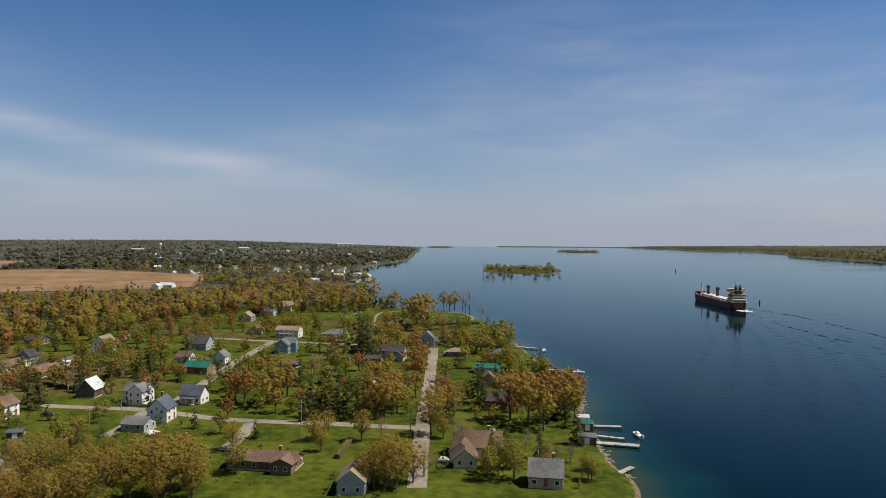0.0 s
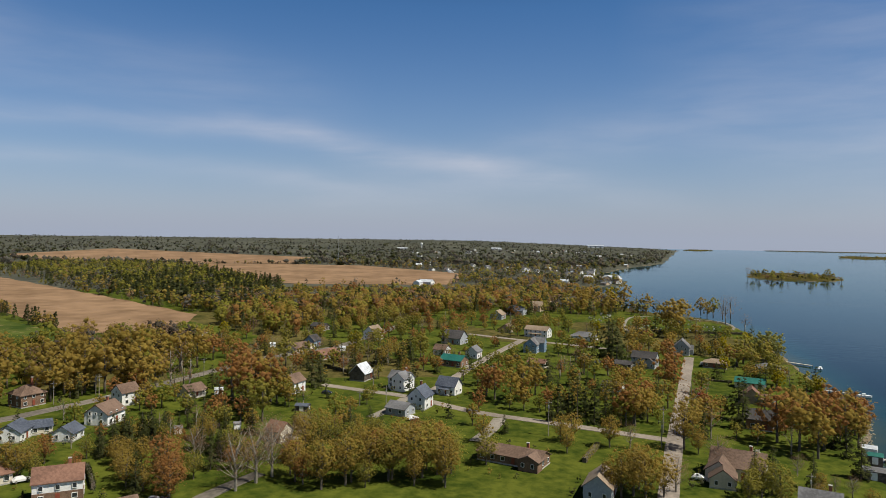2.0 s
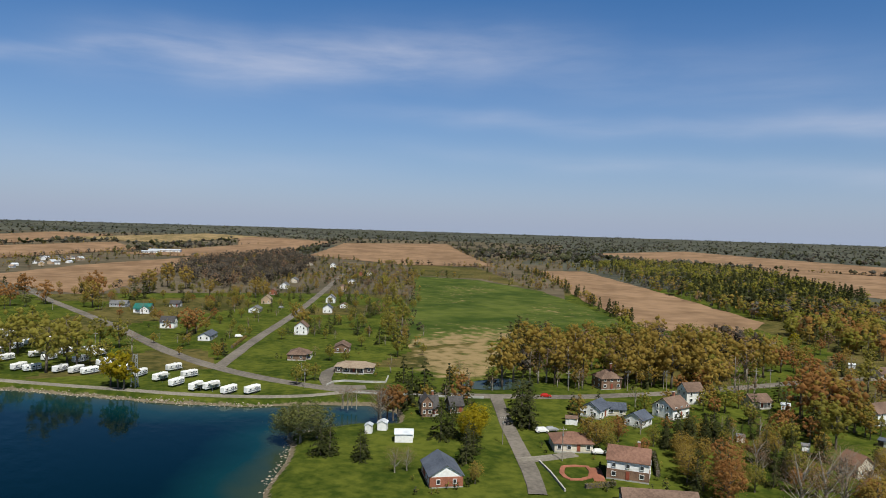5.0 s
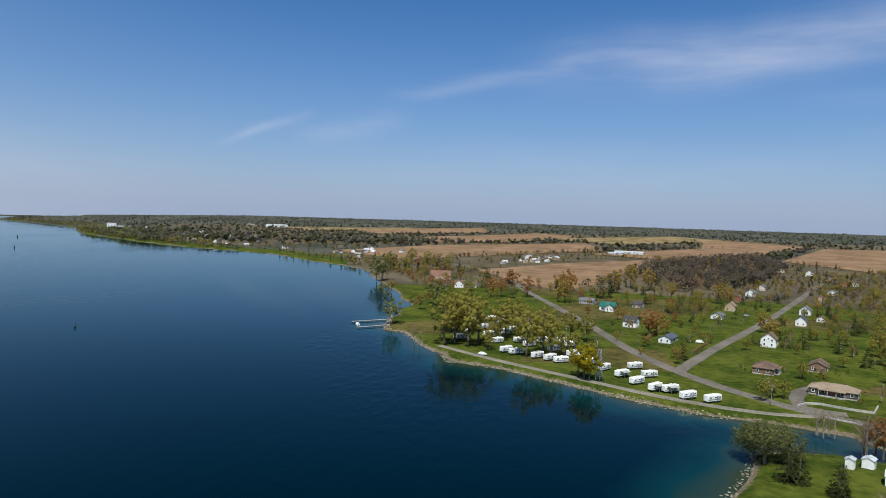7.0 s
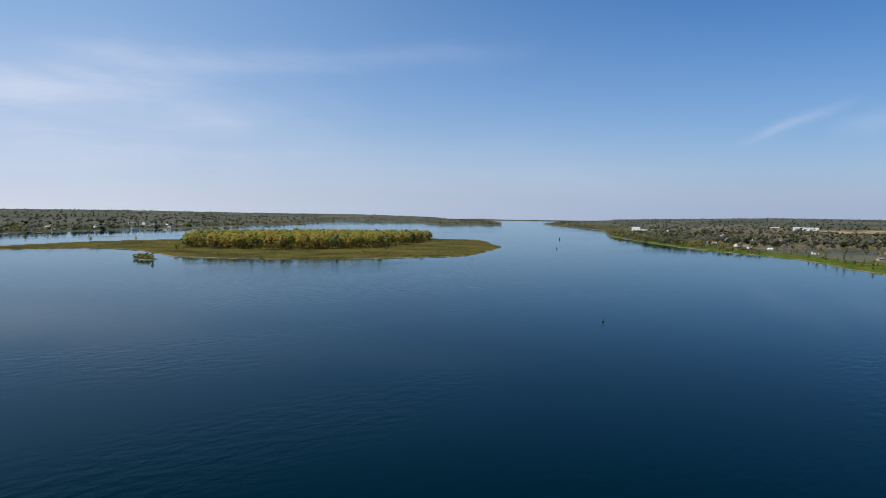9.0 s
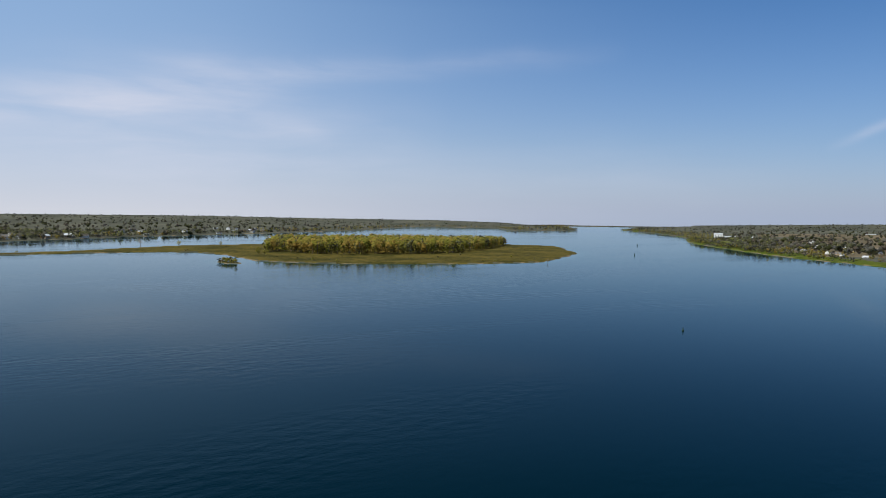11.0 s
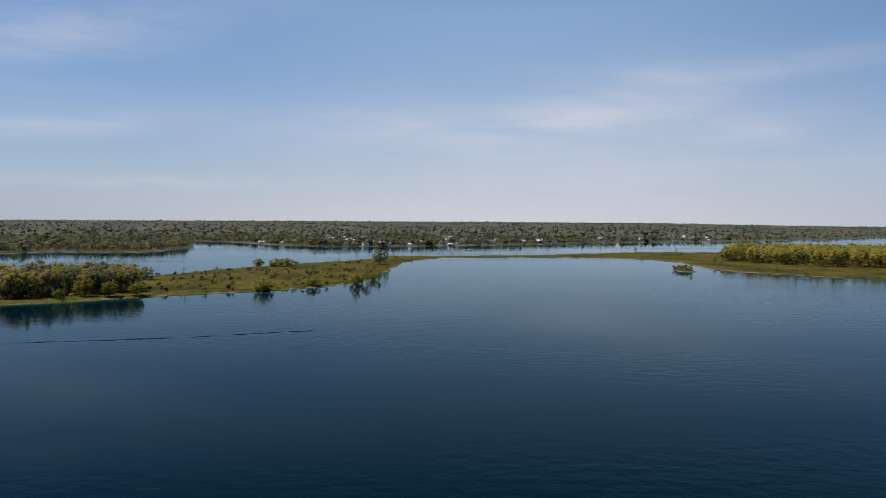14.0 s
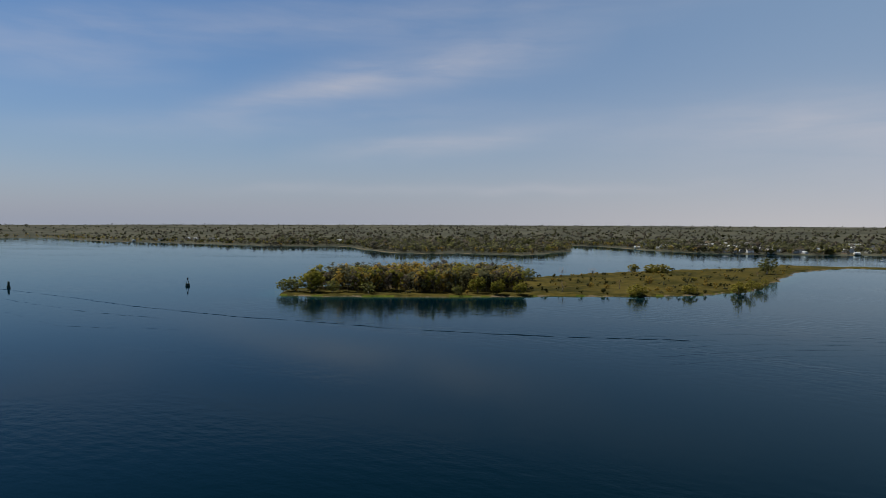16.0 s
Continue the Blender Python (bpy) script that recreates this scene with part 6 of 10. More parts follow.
# middle island
plant("willow", 450.3, -498.9, 15.5, z=-1.2, wide=1.25)
plant("willow", 442.7, -505.0, 18.5, z=-1.6, wide=1.25)
plant("willow", 404.9, -514.3, 16.3, z=-1.3, wide=1.25)
plant("willow", 372.1, -525.1, 14.3, z=-1.0, wide=1.25)
plant("willow", 299.1, -560.8, 11.3, z=-0.6, wide=1.25)
plant("willow", 300.1, -731.8, 18.2, z=-1.6, wide=1.25)
plant("willow", 75.3, -984.3, 26.3, z=-2.7, wide=1.25)
plant("grove", 422.8, -507.2, 28.1, z=-2.9, wide=1.3)
plant("grove", 287.2, -578.6, 20.6, z=-1.9, wide=1.3)
plant("grove", 267.3, -579.2, 17.0, z=-1.4, wide=1.3)
plant("grove", 249.0, -588.9, 15.3, z=-1.2, wide=1.3)
plant("green", 155.6, -639.2, 17.5, z=-4.7, wide=1.7)
plant("green", 118.0, -682.5, 14.1, z=-3.6, wide=1.7)
plant("green", 77.7, -715.3, 16.6, z=-4.4, wide=1.7)
plant("green", 66.7, -756.7, 12.8, z=-3.2, wide=1.7)
plant("green", 242.2, -970.6, 15.1, z=-3.9, wide=1.7)
plant("green", 210.5, -938.1, 19.6, z=-5.3, wide=1.7)
plant("green", 197.4, -943.9, 19.7, z=-5.4, wide=1.7)
plant("green", 139.3, -832.8, 7.5, z=-1.5, wide=1.7)
plant("willow", 450.3, -498.9, 15.5, z=-1.2, wide=1.35)
plant("willow", 442.7, -505.0, 18.5, z=-1.6, wide=1.35)
plant("willow", 404.9, -514.3, 16.3, z=-1.3, wide=1.35)
plant("willow", 372.1, -525.1, 14.3, z=-1.0, wide=1.35)
plant("willow", 299.1, -560.8, 11.3, z=-0.6, wide=1.35)
plant("willow", 300.1, -731.8, 18.2, z=-1.6, wide=1.35)
plant("willow", 75.3, -984.3, 26.3, z=-2.7, wide=1.35)
plant("grove", 422.8, -507.2, 28.1, z=-2.9, wide=1.4000000000000001)
plant("grove", 287.2, -578.6, 20.6, z=-1.9, wide=1.4000000000000001)
plant("grove", 267.3, -579.2, 17.0, z=-1.4, wide=1.4000000000000001)
plant("grove", 249.0, -588.9, 15.3, z=-1.2, wide=1.4000000000000001)
plant("green", 155.6, -639.2, 17.5, z=-4.7, wide=1.8)
plant("green", 118.0, -682.5, 14.1, z=-3.6, wide=1.8)
plant("green", 77.7, -715.3, 16.6, z=-4.4, wide=1.8)
plant("green", 66.7, -756.7, 12.8, z=-3.2, wide=1.8)
plant("green", 242.2, -970.6, 15.1, z=-3.9, wide=1.8)
plant("green", 210.5, -938.1, 19.6, z=-5.3, wide=1.8)
plant("green", 197.4, -943.9, 19.7, z=-5.4, wide=1.8)
plant("green", 139.3, -832.8, 7.5, z=-1.5, wide=1.8)
plant("bare", 284.7, -800.2, 14.3, z=0.9, wide=1.2)
plant("bare", 252.4, -816.9, 13.7, z=0.9, wide=1.2)
plant("bare", 224.9, -634.4, 11.9, z=0.9, wide=1.2)
plant("bare", 82.0, -929.4, 9.9, z=0.9, wide=1.2)
plant("bare", 185.4, -689.2, 11.4, z=0.9, wide=1.2)
plant("olive", 173.2, -762.9, 12.5, z=-1.9, wide=1.4)
plant("olive", 196.8, -683.9, 7.6, z=-0.8, wide=1.4)
plant("olive", 137.3, -686.1, 8.7, z=-1.1, wide=1.4)
plant("olive", 115.6, -765.6, 6.9, z=-0.7, wide=1.4)
plant("olive", 216.9, -693.8, 5.8, z=-0.4, wide=1.4)
plant("green", -421.2, -1042.3, 14.0, z=0.9)
plant("green", -420.2, -1013.6, 11.7, z=0.9)
plant("green", -322.2, -871.2, 8.2, z=0.9)
plant("green", 69.0, -724.2, 14.2, z=0.9)
plant("green", 76.0, -687.9, 14.7, z=0.9)
plant("green", 60.1, -764.6, 12.2, z=0.9)
plant("green", -435.2, -881.3, 7.0, z=0.9)
plant("green", -447.1, -833.7, 6.7, z=0.9)
plant("green", -394.2, -1362.7, 12.6, z=0.9)
plant("green", -468.5, -1346.8, 10.1, z=0.9)
plant("green", -438.2, -1084.4, 12.5, z=0.9)
plant("bare", -328.3, -1375.8, 17.6, z=0.9)
plant("bare", 26.0, -1356.3, 9.6, z=0.9)
plant("bare", -312.0, -894.6, 8.4, z=0.9)
plant("bare", -717.0, -709.2, 7.2, z=0.9)

# islets upstream
plant("green", 200.3, 1314.7, 14.2, z=0.9)
plant("green", 216.9, 1293.4, 14.0, z=0.9)
plant("green", 324.0, 1386.5, 20.2, z=0.9)
plant("green", 275.8, 1288.1, 16.4, z=0.9)
plant("green", 231.5, 1291.9, 14.0, z=0.9)
plant("green", 320.0, 1281.8, 9.4, z=0.9)
plant("green", 196.2, 1355.4, 17.0, z=0.9)
plant("bare", 252.7, 1352.1, 19.5, z=0.9)
plant("bare", 276.4, 1392.5, 15.1, z=0.9)
plant("bare", 291.4, 1413.0, 15.4, z=0.9)
plant("bare", 190.9, 1376.6, 22.2, z=0.9)

# waterfront trees
plant("orange", 75.8, 275.2, 12.7, wide=1.1)
plant("orange", 15.5, 322.9, 12.9, wide=1.1)
plant("orange", 25.0, 270.0, 10.8, wide=1.1)
plant("olive", -1.1, 258.7, 14.2, wide=1.1)
plant("olive", 11.9, 288.1, 12.3, wide=1.1)
plant("green", 74.5, 419.5, 11.3, wide=1.2)
plant("green", 50.1, 393.6, 13.4, wide=1.2)
plant("green", 56.8, 393.6, 12.0, wide=1.2)
plant("green", 56.0, 186.6, 6.9, wide=1.2)
plant("yellow", 74.3, 330.9, 7.8, wide=1.1)
plant("yellow", 59.9, 337.3, 9.7, wide=1.1)
plant("conifer", 30.1, 198.7, 11.8)
plant("conifer", 34.5, 198.4, 13.6)
plant("conifer", 64.0, 305.3, 6.1)
plant("conifer", 11.4, 496.6, 15.9)

# garden trees round the brick houses
plant("conifer", -150.2, 169.8, 7.6, wide=1.1)
plant("conifer", -148.2, 172.9, 9.3, wide=1.1)
plant("conifer", -146.5, 176.4, 11.0, wide=1.1)
plant("conifer", -145.1, 180.4, 11.1, wide=1.1)
plant("conifer", -144.9, 185.1, 9.2, wide=1.1)
plant("conifer", -120.7, 147.7, 9.3, wide=1.1)
plant("conifer", -165.4, 105.7, 11.5, wide=1.1)
plant("orange", -110.8, 147.6, 11.8, wide=1.15)
plant("orange", -163.9, 268.8, 16.2, wide=1.15)
plant("olive", -162.4, 156.0, 9.2, wide=1.1)
plant("olive", -142.5, 243.2, 23.0, wide=1.1)
plant("olive", -136.0, 246.2, 15.0, wide=1.1)
plant("green", -73.5, 173.9, 12.7, wide=1.1)
plant("green", -64.4, 177.9, 14.1, wide=1.1)
plant("green", -56.3, 182.8, 15.3, wide=1.1)
plant("green", -49.7, 188.6, 12.8, wide=1.1)
plant("green", -41.9, 199.0, 10.5, wide=1.1)
plant("green", -138.6, 244.0, 12.4, wide=1.1)
plant("yellow", -183.8, 119.6, 12.1, wide=1.3)

# fill of yard trees
plant("bare", -258.7, 369.0, 10.8)
plant("conifer", -261.4, 352.0, 9.4)
plant("conifer", -151.4, 221.3, 7.1)
plant("bare", -162.4, 247.7, 11.7)
plant("orange", -244.4, 288.7, 9.5)
plant("bare", -224.0, 335.6, 10.8)
plant("bare", -264.3, 326.3, 10.6)
plant("olive", -260.9, 268.1, 10.6)
plant("bare", -158.8, 282.1, 10.3)
plant("green", -170.2, 276.3, 9.2)
plant("olive", -174.6, 235.9, 8.1)
plant("green", -186.0, 292.9, 8.3)
plant("orange", -196.7, 228.2, 10.9)
plant("bare", -247.9, 301.8, 9.4)
plant("olive", -226.4, 320.5, 11.0)
plant("green", -251.7, 317.5, 11.3)
plant("olive", -238.9, 367.9, 10.4)
plant("green", -157.1, 258.0, 8.3)
plant("conifer", -174.5, 260.6, 10.5)
plant("olive", -217.3, 285.4, 7.9)
plant("green", -239.2, 346.0, 11.9)
plant("orange", -243.8, 280.8, 7.2)
plant("olive", -166.8, 291.3, 9.6)
plant("olive", -216.0, 315.8, 8.6)
plant("orange", -231.9, 233.9, 9.8)
plant("olive", -252.6, 373.0, 11.9)
plant("conifer", -183.8, 299.4, 11.7)
plant("conifer", -225.1, 244.7, 10.4)
plant("green", -131.4, 244.6, 10.8)
plant("bare", -200.6, 316.6, 10.9)
plant("conifer", -144.9, 269.7, 10.1)
plant("bare", -268.1, 310.8, 9.8)
plant("olive", -220.9, 260.8, 9.7)
plant("green", -135.6, 210.7, 8.2)
plant("conifer", -158.8, 223.1, 11.6)
plant("bare", -164.1, 264.5, 8.0)
plant("olive", -182.9, 291.1, 8.6)
plant("green", -239.7, 356.8, 10.9)
plant("green", -266.0, 350.5, 7.5)
plant("bare", -216.7, 263.0, 8.6)
plant("green", -129.7, 251.1, 7.5)
plant("bare", -268.4, 327.4, 8.5)
plant("olive", -255.4, 301.2, 11.0)
plant("green", -230.6, 341.9, 11.2)
plant("olive", -251.5, 287.7, 7.8)
plant("olive", -239.7, 289.0, 9.7)
plant("green", -122.3, 479.8, 10.3)
plant("green", -126.4, 505.2, 9.5)
plant("conifer", -227.6, 424.5, 8.6)
plant("bare", -176.0, 510.0, 7.8)
plant("conifer", -143.2, 366.7, 11.5)
plant("conifer", -131.7, 490.8, 8.8)
plant("conifer", -137.9, 423.8, 9.7)
plant("green", -194.8, 431.3, 9.6)
plant("green", -144.9, 422.4, 11.5)
plant("conifer", -157.2, 517.4, 10.6)
plant("orange", -125.0, 500.0, 11.4)
plant("olive", -196.2, 515.6, 8.5)
plant("orange", -122.8, 444.3, 9.5)
plant("orange", -154.5, 393.2, 8.0)
plant("green", -183.4, 469.3, 11.4)
plant("olive", -206.2, 481.6, 7.3)
plant("bare", -142.2, 516.5, 10.8)
plant("olive", -119.8, 379.6, 8.1)
plant("green", -176.1, 475.9, 7.2)
plant("bare", -111.4, 405.7, 7.6)
plant("orange", -135.4, 436.4, 7.0)
plant("olive", -186.3, 455.2, 10.7)
plant("olive", -191.0, 442.2, 10.0)
plant("bare", -118.7, 473.6, 9.4)
plant("bare", -121.9, 334.5, 10.9)
plant("green", -163.6, 489.0, 9.4)
plant("olive", -197.4, 453.3, 9.1)
plant("bare", -143.8, 381.2, 7.7)
plant("orange", -200.9, 420.4, 8.3)
plant("green", -201.4, 491.2, 10.1)
plant("olive", -197.7, 415.9, 9.6)
plant("orange", -211.5, 408.1, 7.8)
plant("bare", -136.8, 378.8, 7.5)
plant("olive", -133.3, 351.1, 7.1)
plant("bare", -147.5, 373.0, 11.5)
plant("orange", -136.1, 418.1, 9.6)
plant("orange", -154.1, 509.5, 11.6)
plant("olive", -126.5, 404.3, 9.6)
plant("green", -151.6, 388.7, 11.9)
plant("olive", -191.0, 508.1, 9.1)
plant("olive", -191.3, 501.2, 10.4)
plant("conifer", -125.3, 341.8, 10.2)
plant("green", -204.0, 449.8, 7.4)
plant("olive", -136.8, 374.3, 9.5)
plant("green", -156.7, 409.6, 9.3)
plant("olive", -120.4, 460.4, 11.8)
plant("olive", -217.5, 455.8, 9.4)
plant("conifer", -136.9, 431.2, 8.8)
plant("conifer", -212.8, 406.1, 9.4)
plant("conifer", -137.4, 478.2, 9.1)
plant("conifer", -122.2, 390.2, 8.2)
plant("olive", -153.4, 441.6, 10.5)
plant("olive", -111.4, 449.2, 11.1)
plant("olive", -160.1, 494.2, 11.5)
plant("conifer", -125.6, 337.3, 11.9)
plant("conifer", -201.0, 466.5, 10.4)
plant("olive", -164.2, 364.2, 7.8)
plant("orange", -200.6, 508.1, 8.8)
plant("olive", -137.5, 494.9, 8.9)
plant("conifer", -207.7, 433.7, 9.4)
plant("olive", -198.1, 478.8, 9.1)
plant("olive", -188.1, 481.8, 10.3)
plant("olive", -201.9, 456.4, 9.0)
plant("green", -181.3, 509.4, 11.6)
plant("olive", -124.8, 333.1, 11.7)
plant("green", -180.3, 443.4, 11.0)
plant("orange", -134.2, 449.2, 8.0)
plant("olive", -145.3, 483.6, 9.4)
plant("conifer", -185.9, 484.6, 11.7)
plant("olive", -197.9, 457.2, 11.2)
plant("conifer", -86.4, 193.1, 8.5)
plant("orange", -74.8, 195.2, 9.4)
plant("green", -56.9, 189.1, 9.6)
plant("olive", -90.3, 217.5, 7.2)
plant("orange", -68.8, 215.3, 8.6)
plant("green", -78.7, 208.2, 8.8)
plant("orange", -91.5, 173.7, 10.9)
plant("orange", -59.7, 211.4, 8.7)
plant("green", -69.8, 192.5, 8.6)
plant("green", -53.5, 201.2, 10.7)
plant("conifer", -90.1, 211.8, 10.9)
plant("conifer", -70.1, 203.1, 7.8)
plant("orange", -85.0, 168.3, 8.9)
plant("green", -93.8, 208.2, 8.6)
plant("olive", -97.2, 186.1, 8.7)
plant("conifer", -96.0, 197.2, 7.2)
plant("olive", -78.0, 197.0, 7.6)
plant("green", -49.8, 181.0, 8.4)
plant("conifer", -75.5, 191.6, 9.6)
plant("green", -84.8, 198.4, 9.9)
plant("green", -76.6, 176.2, 8.2)
plant("green", -75.2, 201.0, 8.4)
plant("green", -95.2, 200.9, 10.9)
plant("green", -68.5, 171.4, 7.7)
plant("olive", -56.5, 176.5, 10.1)
plant("green", -82.9, 174.1, 10.2)
plant("olive", -82.0, 201.0, 9.6)
plant("green", -81.7, 210.2, 8.8)
plant("conifer", -94.3, 204.8, 7.9)
plant("conifer", -92.2, 192.2, 7.8)
plant("orange", -183.6, 665.1, 11.0)
plant("olive", -109.1, 708.2, 14.0)
plant("orange", -187.0, 765.4, 10.4)
plant("orange", -87.4, 701.4, 10.4)
plant("green", -166.1, 786.3, 12.7)
plant("bare", -80.0, 758.3, 9.9)
plant("yellow", -173.2, 859.8, 13.1)
plant("yellow", -170.3, 804.3, 10.6)
plant("bare", -193.4, 739.3, 10.4)
plant("orange", -46.5, 651.2, 9.2)
plant("orange", -85.6, 803.4, 9.7)
plant("green", -191.6, 787.6, 10.4)
plant("orange", -136.1, 777.4, 12.2)
plant("green", -57.8, 783.6, 10.2)
plant("green", -17.5, 708.5, 9.1)
plant("orange", -73.9, 848.5, 13.8)
plant("green", -79.2, 716.9, 10.6)
plant("olive", -142.2, 859.5, 12.1)
plant("orange", -170.0, 685.5, 11.2)
plant("yellow", -180.3, 779.8, 9.8)
plant("green", -199.5, 822.6, 10.8)
plant("orange", -103.9, 742.9, 10.0)
plant("yellow", -64.4, 779.0, 13.9)
plant("bare", -210.7, 763.7, 12.9)
plant("bare", -84.8, 687.5, 10.0)
plant("orange", -139.6, 698.7, 13.4)
plant("orange", -179.3, 697.3, 10.0)
plant("olive", -162.5, 847.4, 10.6)
plant("olive", -51.7, 813.5, 11.5)
plant("orange", -137.5, 856.4, 11.9)
plant("orange", -159.7, 793.2, 13.0)
plant("orange", -164.9, 738.4, 10.1)
plant("bare", -49.2, 719.5, 11.0)
plant("green", -229.2, 849.2, 9.6)
plant("orange", -81.1, 655.2, 9.8)
plant("bare", -129.3, 750.5, 11.0)
plant("bare", -31.3, 668.0, 13.0)
plant("orange", -31.0, 768.6, 13.4)
plant("yellow", -201.3, 782.0, 13.1)
plant("olive", -55.8, 750.3, 11.6)
plant("olive", -3.8, 321.2, 10.0)
plant("olive", -1.7, 308.5, 8.0)
plant("conifer", -19.0, 268.0, 9.2)
plant("conifer", -27.9, 319.2, 10.1)
plant("olive", -12.1, 283.1, 7.5)
plant("conifer", 5.0, 315.8, 8.2)
plant("conifer", -15.8, 301.0, 7.8)
plant("conifer", -27.0, 276.7, 7.7)
plant("olive", -28.7, 274.5, 10.3)
plant("bare", -13.1, 303.2, 7.3)
plant("orange", -2.7, 285.9, 8.3)
plant("orange", 3.4, 276.5, 8.6)
plant("olive", -23.9, 293.4, 7.0)
plant("olive", -7.9, 296.8, 10.8)
plant("olive", -24.4, 289.2, 10.1)
plant("olive", -23.8, 271.7, 8.7)
plant("conifer", -31.2, 288.3, 8.5)
plant("bare", -25.1, 319.8, 9.2)
plant("conifer", -8.9, 272.5, 10.2)
plant("orange", -18.4, 304.2, 7.3)
plant("bare", 4.8, 297.9, 10.2)
plant("orange", -6.8, 321.8, 9.5)
plant("conifer", 72.6, 293.3, 10.4)
plant("conifer", 59.7, 306.5, 11.7)
plant("bare", 73.1, 284.9, 10.1)
plant("bare", 58.2, 282.2, 11.6)
plant("orange", 65.9, 295.4, 9.7)
plant("orange", 45.6, 255.7, 9.3)
plant("orange", 70.2, 282.3, 12.0)
plant("orange", 63.3, 282.0, 12.0)
plant("conifer", 62.6, 240.7, 10.1)
plant("olive", 30.3, 278.8, 9.6)
plant("bare", 46.7, 238.6, 11.0)
plant("bare", 24.1, 248.7, 12.5)
plant("bare", 65.4, 262.9, 8.9)
plant("olive", 69.6, 254.6, 12.9)
plant("orange", 60.7, 297.8, 10.2)
plant("orange", 72.8, 265.5, 10.4)
plant("olive", 65.5, 259.5, 11.6)
plant("conifer", 24.2, 267.4, 9.3)
plant("orange", 49.4, 262.6, 11.0)
plant("orange", 53.8, 284.2, 10.5)
plant("bare", -176.2, 303.2, 10.1)
plant("olive", -205.1, 326.3, 10.2)
plant("conifer", -154.4, 310.2, 8.9)
plant("orange", -155.7, 318.0, 10.3)
plant("olive", -210.8, 368.5, 8.3)
plant("green", -191.0, 400.1, 9.9)
plant("orange", -212.1, 327.4, 8.7)
plant("conifer", -195.6, 340.4, 9.8)
plant("bare", -135.4, 309.4, 9.7)
plant("olive", -238.1, 360.4, 8.2)
plant("conifer", -148.4, 336.3, 10.8)
plant("olive", -195.4, 402.8, 8.3)
plant("olive", -221.7, 346.2, 10.7)
plant("green", -140.3, 342.1, 10.4)
plant("conifer", -188.8, 414.7, 11.3)
plant("green", -222.4, 350.3, 9.4)
plant("orange", -138.1, 314.0, 8.7)
plant("orange", -208.1, 359.4, 9.6)
plant("bare", -148.5, 377.6, 8.6)
plant("bare", -197.4, 336.1, 8.6)
plant("conifer", -165.1, 359.0, 10.8)
plant("orange", -224.6, 343.6, 8.7)
plant("orange", -156.3, 428.6, 11.4)
plant("olive", -228.9, 364.4, 9.4)
plant("bare", -181.9, 340.5, 11.2)
plant("green", -179.6, 417.0, 11.4)
plant("olive", -144.2, 340.5, 10.6)
plant("bare", -154.5, 322.2, 9.0)
plant("conifer", -194.8, 398.2, 9.3)
plant("green", -200.1, 373.4, 11.6)
plant("orange", -154.4, 413.9, 8.5)
plant("conifer", -235.6, 358.3, 10.9)
plant("green", -249.3, 387.0, 10.1)
plant("orange", -159.7, 307.8, 10.2)
plant("green", -146.2, 321.1, 9.8)
plant("orange", -237.8, 391.7, 10.6)
plant("green", -199.0, 395.9, 8.4)
plant("green", -236.8, 385.0, 8.9)
plant("bare", -204.7, 342.2, 8.4)
plant("olive", -215.9, 379.0, 10.0)
plant("green", -144.6, 318.2, 11.0)
plant("olive", -181.5, 323.8, 9.1)
plant("bare", -200.7, 339.8, 10.2)
plant("bare", -231.5, 354.5, 10.7)
plant("green", -391.6, 11.9, 9.3)
plant("green", -358.3, -15.9, 11.3)
plant("green", -365.2, 29.2, 10.5)
plant("green", -352.4, 25.0, 10.7)
plant("green", -370.7, -26.7, 10.7)
plant("olive", -374.6, 11.8, 10.7)
plant("green", -343.3, 35.6, 9.8)
plant("green", -387.1, -12.0, 9.9)
plant("green", -351.8, -14.5, 9.3)
plant("green", -375.4, -41.9, 9.3)
plant("green", -368.7, 6.6, 11.0)
plant("green", -391.9, 0.9, 10.8)
plant("green", -351.8, 21.6, 10.8)
plant("olive", -384.1, -30.1, 11.1)
plant("bare", -615.2, 266.8, 6.6)
plant("conifer", -681.8, 290.5, 8.4)
plant("bare", -475.0, 210.2, 7.0)
plant("conifer", -452.1, 219.8, 9.4)
plant("bare", -621.4, 274.4, 9.9)
plant("bare", -660.1, 328.2, 6.0)
plant("green", -729.9, 362.3, 7.7)
plant("bare", -707.5, 350.5, 9.5)
plant("green", -443.8, 226.3, 6.1)
plant("bare", -697.6, 307.1, 8.6)
plant("bare", -830.3, 401.9, 8.9)
plant("bare", -381.6, 172.6, 8.4)
plant("bare", -612.8, 305.8, 7.5)
plant("conifer", -539.2, 226.8, 6.2)
plant("bare", -619.0, 269.9, 7.3)
plant("olive", -682.1, 286.1, 8.4)
plant("bare", -710.5, 308.8, 6.3)
plant("green", -590.7, 262.6, 9.8)
plant("bare", -352.9, 169.5, 6.7)
plant("green", -620.3, 258.3, 9.0)
plant("bare", -754.2, 348.7, 7.7)
plant("green", -339.2, 175.9, 6.7)
plant("bare", -807.4, 394.5, 6.8)
plant("olive", -370.7, 189.7, 7.6)
plant("olive", -350.4, 180.1, 8.3)
plant("olive", -695.3, 288.8, 7.2)
plant("green", -459.9, 194.9, 9.5)
plant("olive", -642.0, 264.6, 7.5)
plant("conifer", -598.3, 250.0, 6.3)
plant("conifer", -755.2, 329.0, 7.5)
plant("olive", -582.3, 249.7, 9.4)
plant("olive", -518.3, 251.3, 8.7)
plant("green", -432.8, 209.4, 9.8)
plant("bare", -641.9, 299.2, 6.5)
plant("conifer", -558.1, 238.3, 8.2)
plant("conifer", -589.5, 284.8, 8.1)
plant("green", -652.3, 293.1, 7.2)
